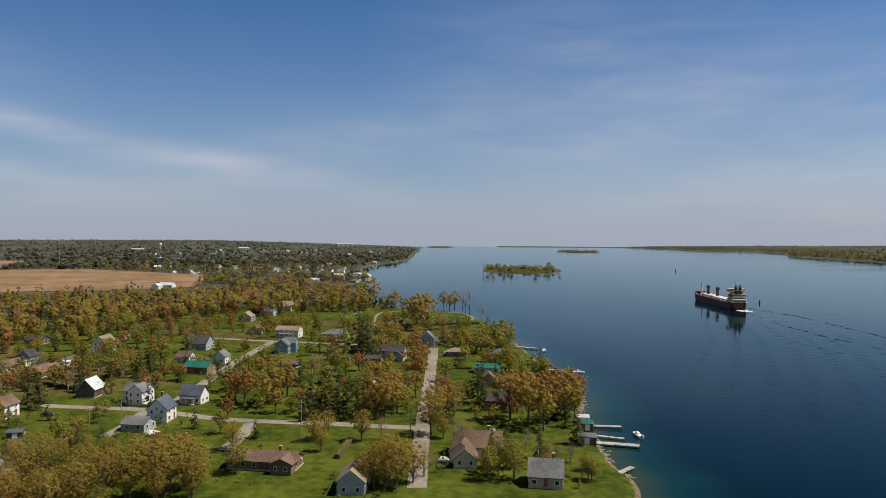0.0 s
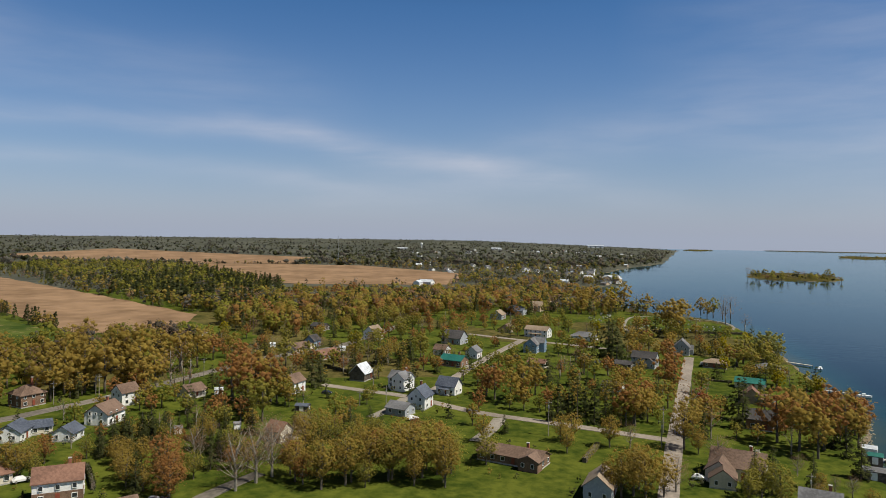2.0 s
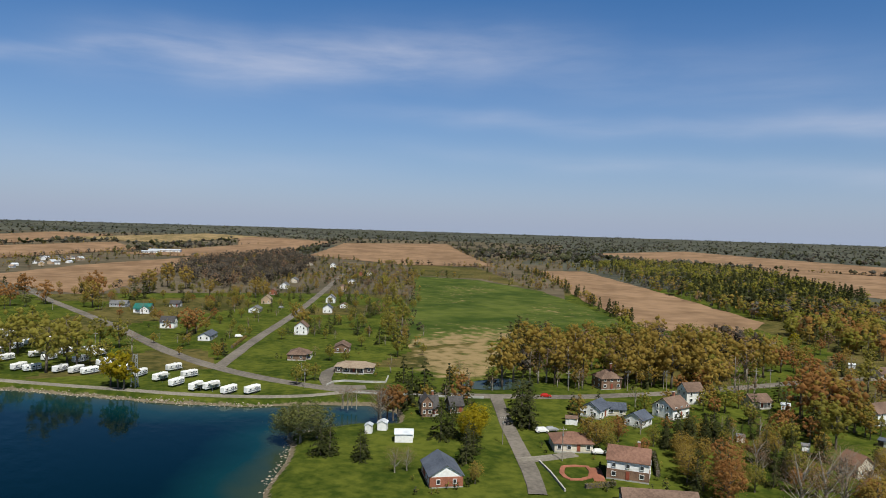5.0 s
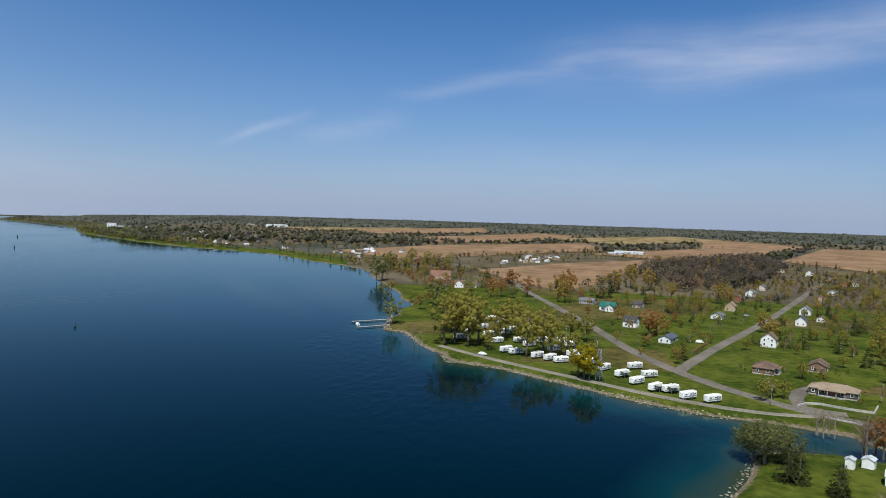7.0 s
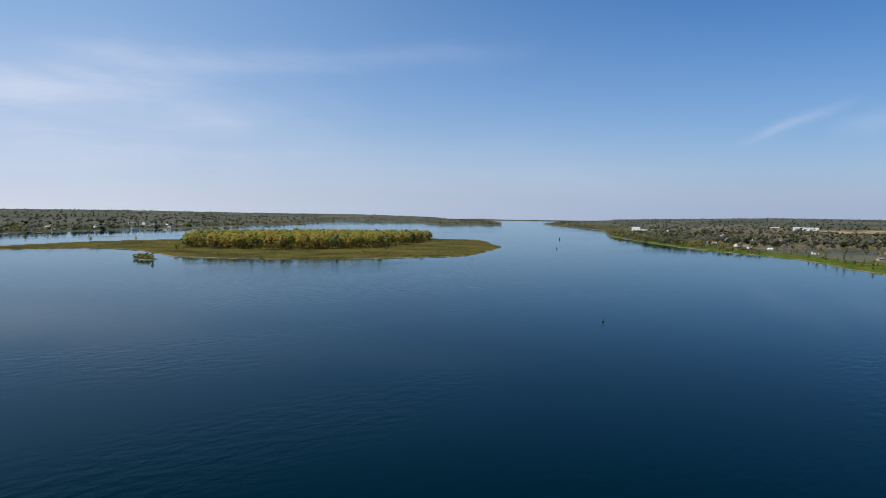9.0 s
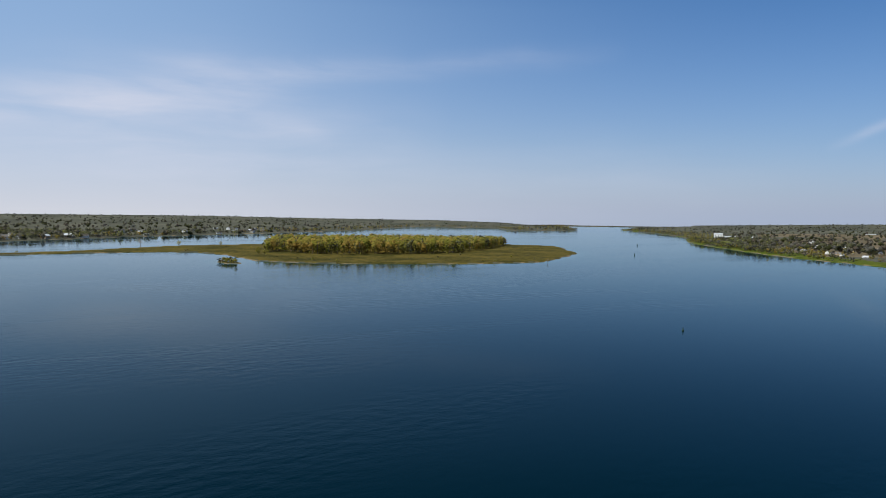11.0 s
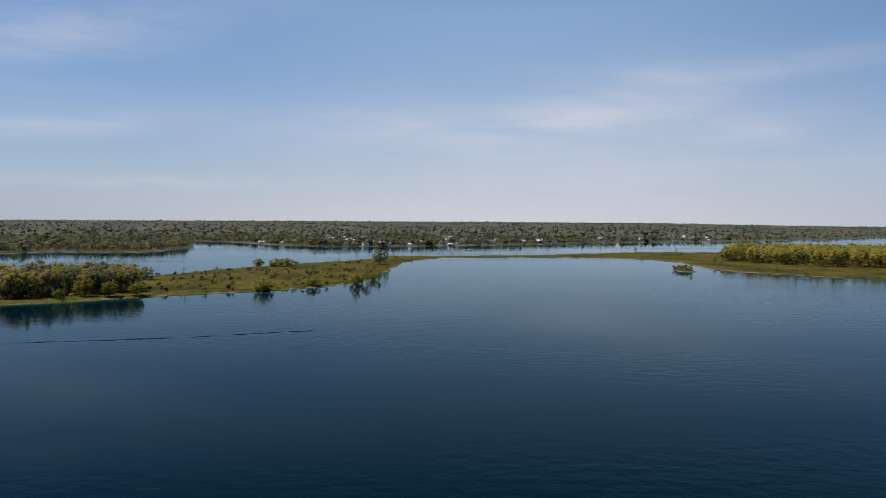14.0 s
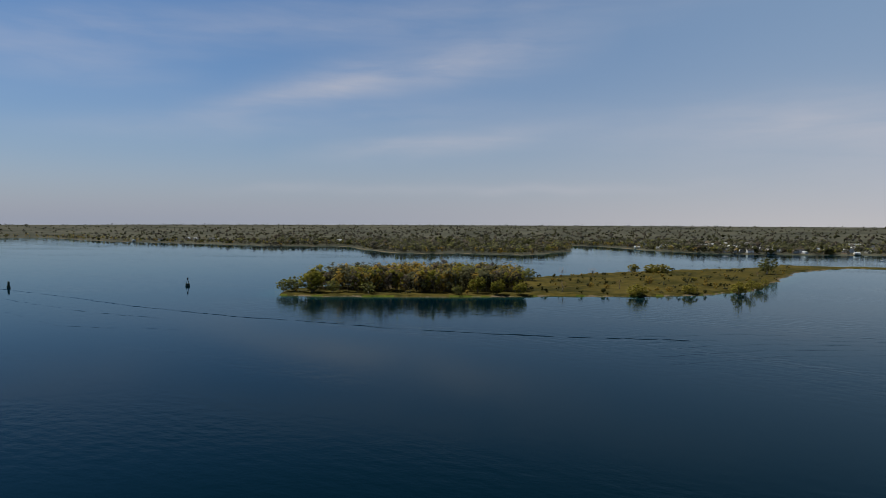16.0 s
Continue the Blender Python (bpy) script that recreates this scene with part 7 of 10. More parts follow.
plant("green", -605.1, 245.2, 6.2)
plant("green", -743.5, 354.5, 9.9)
plant("green", -490.5, 235.8, 10.0)
plant("bare", -658.7, 288.3, 6.5)
plant("green", -528.0, 236.2, 8.3)
plant("bare", -752.2, 329.3, 7.6)
plant("green", -712.5, 340.1, 6.3)
plant("conifer", -473.6, 218.8, 9.2)
plant("green", -571.8, 283.2, 9.9)
plant("conifer", -692.1, 289.4, 8.7)
plant("olive", -617.4, 290.1, 10.0)
plant("conifer", -546.7, 227.8, 7.9)
plant("olive", -626.1, 292.5, 6.8)
plant("olive", -588.3, 236.6, 8.0)
plant("bare", -587.9, 251.4, 6.6)
plant("bare", -689.2, 339.9, 6.4)
plant("olive", -730.3, 353.7, 9.5)
plant("conifer", -766.2, 366.0, 7.7)
plant("olive", -706.0, 313.8, 6.1)
plant("green", -524.4, 260.1, 7.9)
plant("conifer", -655.4, 301.5, 7.3)
plant("bare", -699.6, 340.2, 8.5)
plant("olive", -696.4, 341.8, 9.0)
plant("olive", -641.7, 160.0, 8.3)
plant("olive", -677.9, 170.9, 7.1)
plant("olive", -583.7, 148.2, 7.7)
plant("bare", -631.1, 151.8, 7.1)
plant("olive", -679.8, 204.8, 8.6)
plant("green", -752.2, 161.9, 7.5)
plant("bare", -753.5, 119.3, 9.6)
plant("conifer", -574.9, 127.1, 8.7)
plant("olive", -612.9, 178.2, 9.4)
plant("green", -528.0, 111.4, 9.9)
plant("conifer", -768.3, 146.0, 9.9)
plant("olive", -750.2, 133.2, 8.5)
plant("olive", -544.0, 131.8, 7.2)
plant("green", -716.2, 161.0, 6.0)
plant("conifer", -721.5, 140.9, 6.3)
plant("conifer", -697.1, 112.9, 9.7)
plant("bare", -607.7, 127.4, 8.1)
plant("conifer", -658.8, 190.2, 6.3)
plant("conifer", -786.7, 179.6, 7.4)
plant("conifer", -668.8, 114.2, 7.8)
plant("conifer", -715.5, 111.8, 8.4)
plant("conifer", -785.5, 235.5, 9.1)
plant("conifer", -717.6, 130.4, 9.2)
plant("olive", -691.0, 198.4, 9.6)
plant("olive", -585.7, 141.6, 6.1)
plant("conifer", -618.0, 187.8, 9.3)
plant("green", -749.8, 135.7, 6.4)
plant("olive", -608.9, 109.9, 8.4)
plant("bare", -635.0, 159.6, 9.9)
plant("olive", -658.0, 159.1, 8.7)
plant("green", -743.4, 148.8, 8.5)
plant("olive", -762.1, 191.5, 9.5)
plant("bare", -747.1, 164.9, 9.0)
plant("bare", -676.5, 136.5, 8.0)
plant("olive", -247.5, 150.1, 10.7)
plant("conifer", -247.5, 168.0, 7.8)
plant("olive", -246.2, 153.4, 7.7)
plant("conifer", -233.6, 123.3, 7.1)
plant("bare", -228.9, 135.9, 9.4)
plant("conifer", -243.7, 155.0, 9.0)
plant("olive", -234.8, 119.4, 7.4)
plant("bare", -237.4, 163.4, 8.1)
plant("conifer", -249.9, 172.1, 7.5)
plant("olive", -226.1, 125.9, 9.2)
plant("olive", -213.0, 250.8, 8.6)
plant("bare", -226.4, 220.1, 10.3)
plant("bare", -224.7, 200.8, 11.0)
plant("bare", -231.7, 193.1, 9.4)
plant("olive", -214.9, 231.3, 10.5)
plant("olive", -212.3, 256.8, 11.7)
plant("olive", -211.2, 276.1, 11.2)
plant("bare", -223.4, 197.8, 10.8)
plant("bare", -190.4, 253.7, 10.2)
plant("olive", -227.9, 199.8, 10.7)
plant("olive", -217.2, 227.7, 8.7)
plant("olive", -207.3, 259.3, 10.9)
plant("green", -625.8, 34.1, 7.7)
plant("green", -632.6, 36.7, 9.6)
plant("orange", -803.4, -38.8, 8.7)
plant("green", -579.8, 31.1, 10.0)
plant("olive", -721.9, -29.6, 8.7)
plant("olive", -717.9, 18.3, 9.1)
plant("olive", -795.3, -46.5, 7.8)
plant("olive", -646.6, -16.6, 7.0)
plant("green", -556.3, 38.9, 10.2)
plant("orange", -617.8, 5.3, 9.1)
plant("orange", -656.3, 17.5, 7.8)
plant("olive", -659.4, 28.5, 9.8)
plant("conifer", 46.4, 507.4, 7.1)
plant("olive", 59.6, 396.8, 8.5)
plant("green", 40.6, 506.3, 9.6)
plant("conifer", 65.0, 459.0, 6.4)
plant("yellow", 65.2, 426.0, 6.8)
plant("conifer", 44.1, 420.4, 7.1)
plant("yellow", 49.2, 430.0, 7.8)
plant("yellow", 39.4, 421.3, 7.1)
plant("conifer", 71.1, 408.7, 7.4)
plant("yellow", 44.4, 417.5, 7.0)
plant("conifer", 34.2, 427.5, 9.2)
plant("olive", 52.3, 498.9, 6.1)
plant("conifer", 72.4, 432.1, 9.1)
plant("yellow", 32.6, 509.7, 6.1)
plant("olive", 52.6, 355.9, 8.7)
plant("green", 60.6, 517.8, 8.4)
plant("conifer", 40.2, 417.3, 9.8)
plant("green", 70.2, 492.8, 6.2)
plant("conifer", 52.0, 331.7, 6.3)
plant("yellow", 67.4, 491.2, 7.6)
plant("yellow", 42.2, 375.6, 9.1)
plant("green", 61.3, 365.2, 9.4)
plant("yellow", 49.3, 451.9, 9.1)
plant("green", 30.2, 499.6, 6.3)
plant("olive", 50.8, 363.0, 7.5)
plant("conifer", 36.5, 357.3, 8.1)
plant("bare", -667.5, 226.0, 9.0)
plant("conifer", -815.1, 274.9, 7.2)
plant("olive", -821.0, 290.7, 6.2)
plant("bare", -897.9, 358.4, 7.4)
plant("bare", -766.6, 286.2, 7.5)
plant("conifer", -772.8, 310.5, 6.2)
plant("conifer", -1029.9, 411.1, 8.4)
plant("conifer", -826.5, 322.5, 6.1)
plant("conifer", -896.0, 336.4, 8.1)
plant("olive", -732.5, 266.6, 7.2)
plant("conifer", -818.9, 336.3, 7.7)
plant("olive", -932.6, 371.0, 6.2)
plant("bare", -665.4, 229.0, 8.3)
plant("conifer", -796.0, 305.3, 7.4)
plant("bare", -823.0, 287.0, 8.0)
plant("conifer", -655.0, 228.0, 8.9)
plant("bare", -904.0, 357.3, 6.7)
plant("conifer", -854.2, 292.8, 7.8)
plant("olive", -947.0, 353.2, 6.7)
plant("conifer", -780.7, 262.6, 6.6)
plant("olive", -749.2, 265.2, 7.1)
plant("olive", -758.5, 243.2, 8.1)
plant("olive", -793.0, 283.3, 6.7)
plant("conifer", -950.6, 364.5, 8.9)
plant("conifer", -44.0, 325.2, 9.1)
plant("conifer", -87.6, 364.8, 7.0)
plant("bare", -68.2, 359.4, 8.9)
plant("bare", -105.2, 361.3, 8.2)
plant("green", -62.5, 306.1, 7.6)
plant("green", -68.2, 352.1, 8.7)
plant("green", -112.7, 365.3, 7.4)
plant("bare", -51.0, 320.8, 8.2)
plant("bare", -96.4, 368.3, 6.8)
plant("conifer", -57.5, 329.2, 6.2)
plant("green", -76.9, 312.1, 7.9)
plant("bare", -49.3, 327.5, 7.3)
plant("olive", -66.9, 335.1, 6.3)
plant("green", -73.1, 369.6, 6.2)
plant("green", -62.3, 508.8, 7.4)
plant("olive", -24.3, 420.0, 7.6)
plant("olive", -27.4, 615.1, 6.7)
plant("green", -60.6, 583.5, 8.7)
plant("green", -87.7, 462.7, 6.0)
plant("green", -57.8, 532.3, 7.6)
plant("green", -52.1, 463.7, 6.3)
plant("bare", -55.1, 510.4, 7.5)
plant("bare", -47.7, 582.6, 6.4)
plant("bare", -63.2, 416.0, 8.1)
plant("green", -34.4, 588.8, 8.0)
plant("bare", -47.6, 520.5, 6.6)
plant("bare", -71.2, 528.8, 7.6)
plant("green", -36.0, 592.3, 6.3)
plant("olive", -153.4, 203.7, 6.2)
plant("conifer", -147.3, 210.3, 5.3)
plant("conifer", -183.5, 168.8, 5.6)
plant("conifer", -126.6, 196.0, 5.3)
plant("olive", -131.1, 194.6, 7.0)
plant("conifer", -148.6, 203.0, 5.5)
plant("bare", -165.7, 174.2, 6.9)
plant("conifer", -150.8, 199.5, 7.9)
plant("conifer", -146.4, 204.4, 7.5)
plant("bare", -179.4, 165.2, 6.1)
plant("conifer", -138.7, 214.9, 7.8)
plant("bare", -133.0, 199.7, 5.9)
plant("bare", -158.8, 200.3, 6.4)
plant("bare", -123.9, 179.3, 6.4)
plant("olive", -142.3, 166.3, 6.6)
plant("green", -154.4, 168.1, 7.3)
plant("bare", -708.6, 206.7, 7.7)
plant("conifer", -742.5, 217.4, 5.9)
plant("bare", -710.1, 204.5, 7.7)
plant("conifer", -552.4, 152.6, 5.3)
plant("conifer", -639.3, 173.5, 7.3)
plant("green", -463.1, 104.0, 5.8)
plant("conifer", -491.0, 116.8, 7.8)
plant("bare", -526.2, 163.8, 7.5)
plant("conifer", -734.3, 204.3, 5.4)
plant("green", -406.8, 102.9, 7.9)
plant("bare", -797.1, 246.1, 7.4)
plant("conifer", -766.2, 232.7, 5.0)
plant("olive", -82.8, 418.1, 6.0)
plant("green", -58.3, 424.6, 6.0)
plant("olive", -59.9, 305.9, 7.6)
plant("orange", -5.9, 341.2, 6.2)
plant("bare", -13.3, 346.1, 5.8)
plant("orange", -0.8, 410.5, 6.3)
plant("bare", -67.4, 319.6, 6.5)
plant("orange", -82.3, 409.4, 8.4)
plant("green", 17.8, 490.7, 8.3)
plant("orange", 4.0, 389.1, 8.8)
plant("orange", -34.2, 279.8, 6.2)
plant("conifer", -46.9, 420.8, 5.8)
plant("orange", -101.5, 329.5, 8.4)
plant("conifer", -130.9, 305.4, 6.7)
plant("olive", -14.5, 389.5, 5.9)
plant("orange", 0.0, 407.2, 8.9)
plant("green", -102.6, 345.2, 7.6)
plant("orange", -48.7, 458.1, 7.2)
plant("orange", 17.3, 437.7, 6.4)
plant("olive", -15.8, 368.0, 6.3)
plant("green", -115.0, 303.2, 8.4)
plant("bare", -31.7, 387.8, 7.5)
plant("conifer", -26.9, 366.0, 8.0)
plant("green", -60.4, 339.2, 6.2)
plant("orange", -31.6, 393.7, 6.1)
plant("orange", -35.4, 429.6, 6.2)
plant("green", -57.2, 314.8, 8.2)
plant("green", -103.3, 383.6, 7.0)
plant("orange", -9.6, 347.9, 6.2)
plant("olive", -95.1, 327.5, 8.9)
plant("bare", -17.6, 273.4, 6.4)
plant("orange", -37.1, 355.8, 5.7)
plant("olive", -99.3, 368.9, 5.5)
plant("orange", -102.8, 321.7, 6.5)
plant("green", -46.2, 456.2, 7.4)
plant("olive", -4.0, 415.0, 8.0)
plant("green", -86.2, 385.0, 8.8)
plant("bare", 2.3, 437.7, 5.7)
plant("orange", 19.0, 444.5, 5.7)
plant("bare", 10.6, 310.7, 8.5)
plant("conifer", -12.1, 361.0, 7.2)
plant("conifer", -38.5, 313.0, 9.0)
plant("orange", -2.4, 271.2, 7.5)
plant("green", -72.8, 352.0, 8.4)
plant("green", -14.9, 481.8, 7.3)
plant("bare", -15.2, 364.2, 6.0)
plant("conifer", -69.8, 322.3, 6.7)
plant("orange", -16.9, 453.3, 7.6)
plant("orange", -35.1, 338.2, 6.2)
plant("olive", 4.1, 448.4, 8.9)
plant("green", -20.5, 283.2, 8.3)
plant("bare", -36.0, 363.4, 6.2)
plant("orange", -154.2, 236.2, 7.4)
plant("green", -158.1, 219.4, 9.2)
plant("green", -114.7, 162.9, 8.2)
plant("orange", -161.3, 181.5, 7.1)
plant("orange", -143.9, 215.7, 10.1)
plant("conifer", -213.7, 228.1, 10.4)
plant("olive", -157.0, 249.3, 8.8)
plant("orange", -146.2, 154.7, 7.2)
plant("green", -136.8, 208.6, 9.0)
plant("orange", -170.3, 216.4, 8.5)
plant("green", -153.8, 149.4, 7.0)
plant("green", -113.7, 178.9, 10.9)
plant("bare", -141.6, 202.5, 10.6)
plant("olive", -138.3, 257.7, 10.5)
plant("olive", -128.7, 242.7, 8.5)
plant("olive", -131.6, 156.2, 9.5)
plant("olive", -188.8, 212.0, 7.5)
plant("olive", -121.3, 151.2, 7.9)
plant("olive", -123.0, 206.1, 7.7)
plant("orange", -136.4, 185.9, 7.1)
plant("olive", -133.9, 166.2, 9.3)
plant("conifer", -134.2, 207.8, 7.5)
plant("olive", -181.5, 227.3, 10.0)
plant("orange", -109.3, 172.3, 7.6)
plant("green", -125.6, 167.8, 9.8)
plant("bare", -155.1, 201.1, 7.1)
plant("green", -150.1, 260.4, 8.5)
plant("orange", -135.2, 219.3, 9.7)
plant("conifer", -142.2, 254.8, 9.3)
plant("olive", -105.1, 174.2, 9.7)
plant("olive", -126.8, 151.4, 10.0)
plant("olive", -107.3, 209.6, 7.6)
plant("conifer", -146.6, 188.7, 7.7)
plant("olive", -134.3, 196.6, 9.2)
plant("olive", -129.3, 184.9, 8.6)
plant("bare", -193.4, 199.9, 9.7)
plant("bare", -128.2, 333.2, 9.3)
plant("orange", -138.1, 387.9, 8.1)
plant("conifer", -121.2, 260.2, 7.2)
plant("green", -101.8, 255.6, 7.3)
plant("green", -108.8, 221.0, 7.3)
plant("conifer", -151.6, 339.0, 8.2)
plant("green", -109.1, 317.2, 6.5)
plant("conifer", -125.3, 367.9, 8.4)
plant("conifer", -105.0, 261.7, 6.3)
plant("green", -121.3, 353.2, 9.5)
plant("bare", -137.6, 346.1, 9.5)
plant("bare", -139.9, 286.9, 8.0)
plant("conifer", -138.8, 331.0, 9.0)
plant("green", -103.1, 265.5, 6.4)
plant("bare", -151.7, 288.2, 9.7)
plant("olive", -108.8, 323.2, 8.0)
plant("green", -160.7, 322.4, 8.3)
plant("olive", -124.1, 208.0, 8.7)
plant("bare", -104.3, 244.1, 6.5)
plant("conifer", -112.2, 215.4, 7.5)
plant("green", -132.8, 378.6, 7.0)
plant("orange", -145.1, 222.5, 9.2)
plant("orange", -101.8, 303.1, 8.4)
plant("olive", -134.1, 367.9, 7.5)
plant("conifer", -98.5, 303.6, 9.1)
plant("conifer", -159.4, 278.6, 7.2)
plant("olive", -342.4, 76.0, 7.6)
plant("olive", -389.3, 70.8, 5.3)
plant("green", -383.8, 67.1, 7.3)
plant("olive", -360.0, 61.5, 5.2)
plant("olive", -398.9, 54.8, 6.7)
plant("green", -417.3, 40.6, 6.7)
plant("olive", -359.8, 82.1, 6.3)
plant("olive", -481.8, 21.5, 5.9)
plant("olive", -449.5, 81.1, 6.2)
plant("olive", -356.2, 77.4, 7.2)
plant("olive", -444.0, 68.3, 7.2)
plant("bare", -409.9, 59.2, 5.0)
plant("bare", -454.3, 47.8, 7.9)
plant("bare", -396.7, 66.5, 5.8)
plant("conifer", -689.7, 110.5, 6.6)
plant("green", -605.5, 143.7, 8.6)
plant("green", -750.1, 210.4, 8.0)
plant("olive", -487.1, 67.0, 9.0)
plant("green", -643.6, 180.9, 6.1)
plant("olive", -720.6, 194.9, 8.1)
plant("conifer", -663.3, 233.2, 6.2)
plant("conifer", -804.7, 205.2, 7.4)
plant("green", -444.8, 107.9, 6.3)
plant("bare", -651.8, 218.4, 7.5)
plant("green", -555.6, 130.3, 6.5)
plant("green", -673.9, 214.4, 6.3)
plant("olive", -671.4, 244.4, 9.4)
plant("green", -484.8, 77.6, 8.3)
plant("bare", -772.6, 209.3, 7.0)
plant("green", -487.6, 123.6, 7.5)
plant("green", -550.0, 74.5, 6.8)
plant("conifer", -657.3, 220.9, 6.7)
plant("bare", -683.9, 137.8, 6.9)
plant("green", -625.1, 201.4, 6.6)
plant("bare", -536.7, 106.9, 7.4)
plant("conifer", -815.9, 213.7, 8.2)
plant("olive", -727.7, 233.4, 8.4)
plant("bare", -660.2, 165.4, 9.2)
plant("green", -849.5, 239.5, 8.5)
plant("conifer", -863.0, 225.2, 6.7)
plant("green", -718.3, 140.0, 6.6)
plant("green", -624.7, 92.7, 8.3)
plant("green", -692.6, 111.1, 9.0)
plant("conifer", -864.4, 226.6, 8.5)
plant("green", -521.0, 70.1, 7.1)
plant("green", -538.7, 166.6, 8.0)
plant("conifer", -639.1, 224.0, 8.8)
plant("green", -720.1, 155.6, 8.5)
plant("bare", -481.3, 77.9, 7.3)
plant("green", -746.8, 258.8, 6.2)
plant("green", -721.8, 256.3, 7.1)
plant("green", -780.7, 256.2, 9.4)
plant("conifer", -706.9, 97.0, 9.1)
plant("bare", -462.0, 128.2, 7.0)
plant("green", -310.8, 128.7, 7.5)
plant("green", -643.5, 257.5, 7.0)
plant("olive", -780.5, 363.6, 6.4)
plant("bare", -425.5, 157.2, 7.3)
plant("conifer", -392.9, 177.9, 6.1)
plant("olive", -435.6, 174.5, 7.7)
plant("bare", -533.5, 228.0, 9.5)
plant("conifer", -633.3, 259.0, 9.3)
plant("green", -373.1, 181.5, 6.8)
plant("bare", -396.5, 143.9, 7.7)
plant("bare", -631.0, 280.6, 6.4)
plant("olive", -599.3, 287.9, 8.5)
plant("green", -482.9, 225.4, 7.4)
plant("bare", -624.0, 248.3, 7.0)
plant("green", -321.4, 124.7, 8.8)
plant("green", -433.4, 154.7, 7.0)
plant("green", -536.4, 288.9, 8.6)
plant("bare", -335.5, 122.2, 6.2)
plant("green", -491.9, 260.2, 9.3)
plant("conifer", -564.3, 276.6, 6.5)
plant("bare", -373.7, 205.2, 8.3)
plant("bare", -415.1, 153.9, 7.0)
plant("conifer", -435.6, 171.5, 8.2)
plant("olive", -837.1, 436.7, 6.6)
plant("green", -554.8, 250.2, 6.0)
plant("green", -677.2, 292.4, 7.5)
plant("green", -318.4, 174.8, 6.9)
plant("bare", -687.7, 294.9, 9.1)
plant("olive", -815.9, 375.9, 6.6)
plant("green", -373.9, 192.2, 8.8)
plant("conifer", -775.4, 328.7, 7.4)
plant("conifer", -737.7, 322.4, 7.4)
plant("bare", -284.9, 139.9, 9.4)
plant("green", -847.3, 409.6, 6.7)
plant("olive", -509.1, -39.9, 10.3)
plant("olive", -532.1, -69.3, 10.9)
plant("green", -605.0, -117.3, 8.5)
plant("olive", -611.1, -113.3, 10.6)
plant("grove", -542.2, -103.8, 8.3)
plant("green", -561.5, -112.6, 12.3)
plant("olive", -461.6, -28.2, 9.7)
plant("green", -538.1, -84.7, 8.9)
plant("green", -588.3, -119.4, 8.0)
plant("green", -467.4, -36.3, 11.9)
plant("olive", -492.2, -70.5, 12.7)
plant("green", -438.9, -32.2, 9.9)
plant("olive", -707.0, -101.7, 12.7)
plant("olive", -636.9, -87.1, 11.9)
plant("green", -457.4, -82.1, 8.3)
plant("green", -432.0, -33.2, 12.4)
plant("olive", -1009.8, 365.9, 6.7)
plant("conifer", -705.9, 219.2, 9.0)
plant("conifer", -557.6, 138.9, 7.6)
plant("conifer", -754.0, 244.6, 6.0)
plant("green", -792.7, 275.0, 7.8)
plant("conifer", -922.9, 328.5, 8.0)
plant("conifer", -570.1, 193.5, 8.3)
plant("bare", -929.4, 339.5, 8.8)
plant("bare", -952.9, 349.7, 6.6)
plant("bare", -740.0, 237.6, 7.5)
plant("green", -976.9, 360.5, 6.6)
plant("conifer", -1046.0, 389.7, 7.7)
plant("conifer", -596.1, 196.3, 7.9)
plant("conifer", -668.0, 207.7, 8.3)
plant("bare", -590.2, 200.0, 7.8)
plant("olive", -599.5, 158.0, 8.1)
plant("bare", -649.4, 217.0, 8.2)
plant("bare", -794.3, 298.5, 8.9)
plant("bare", -961.9, 348.5, 7.4)
plant("green", -605.2, 191.4, 6.0)
plant("green", -656.9, 211.5, 7.4)
plant("olive", -642.5, 218.0, 6.9)
plant("conifer", -369.3, 185.0, 9.0)
plant("green", -599.5, 276.8, 6.7)
plant("conifer", -811.5, 358.0, 8.4)
plant("green", -799.8, 365.3, 7.4)
plant("conifer", -567.0, 235.9, 7.7)
plant("green", -500.5, 206.6, 7.5)
plant("conifer", -779.4, 354.7, 8.5)
plant("conifer", -834.1, 366.4, 8.7)
plant("green", -774.8, 342.4, 7.1)
plant("green", -461.9, 221.1, 8.3)
plant("conifer", -427.8, 151.1, 8.2)
plant("bare", -762.3, 345.0, 7.5)
plant("conifer", -537.6, 283.3, 6.7)
plant("bare", -677.6, 266.8, 7.9)
plant("conifer", -513.7, 260.9, 6.7)
plant("olive", -623.2, 307.2, 8.3)
plant("green", -668.3, 319.2, 7.2)
plant("bare", -453.0, 193.8, 6.5)
plant("olive", -602.8, 242.6, 8.9)
plant("olive", -694.7, 300.3, 6.4)
plant("olive", -790.9, 336.1, 8.4)
plant("conifer", -597.6, 303.4, 6.9)
plant("conifer", -721.7, 284.4, 7.4)
plant("conifer", -491.7, 175.4, 8.4)
plant("green", -644.3, 325.1, 6.6)
plant("conifer", -776.9, 347.6, 6.4)
plant("conifer", -630.7, 299.1, 6.5)
plant("green", -528.8, 267.4, 7.4)
plant("bare", -640.3, 248.8, 6.4)
plant("bare", -797.8, 395.7, 6.6)
plant("olive", 47.0, 202.9, 6.3)
plant("olive", 56.5, 194.8, 5.7)
plant("bare", 45.4, 198.1, 5.4)
plant("bare", 53.5, 187.7, 5.7)
plant("bare", 44.1, 216.5, 7.4)
plant("bare", 54.3, 202.3, 6.8)
plant("olive", 45.2, 194.4, 5.9)
plant("bare", 50.6, 204.1, 5.5)




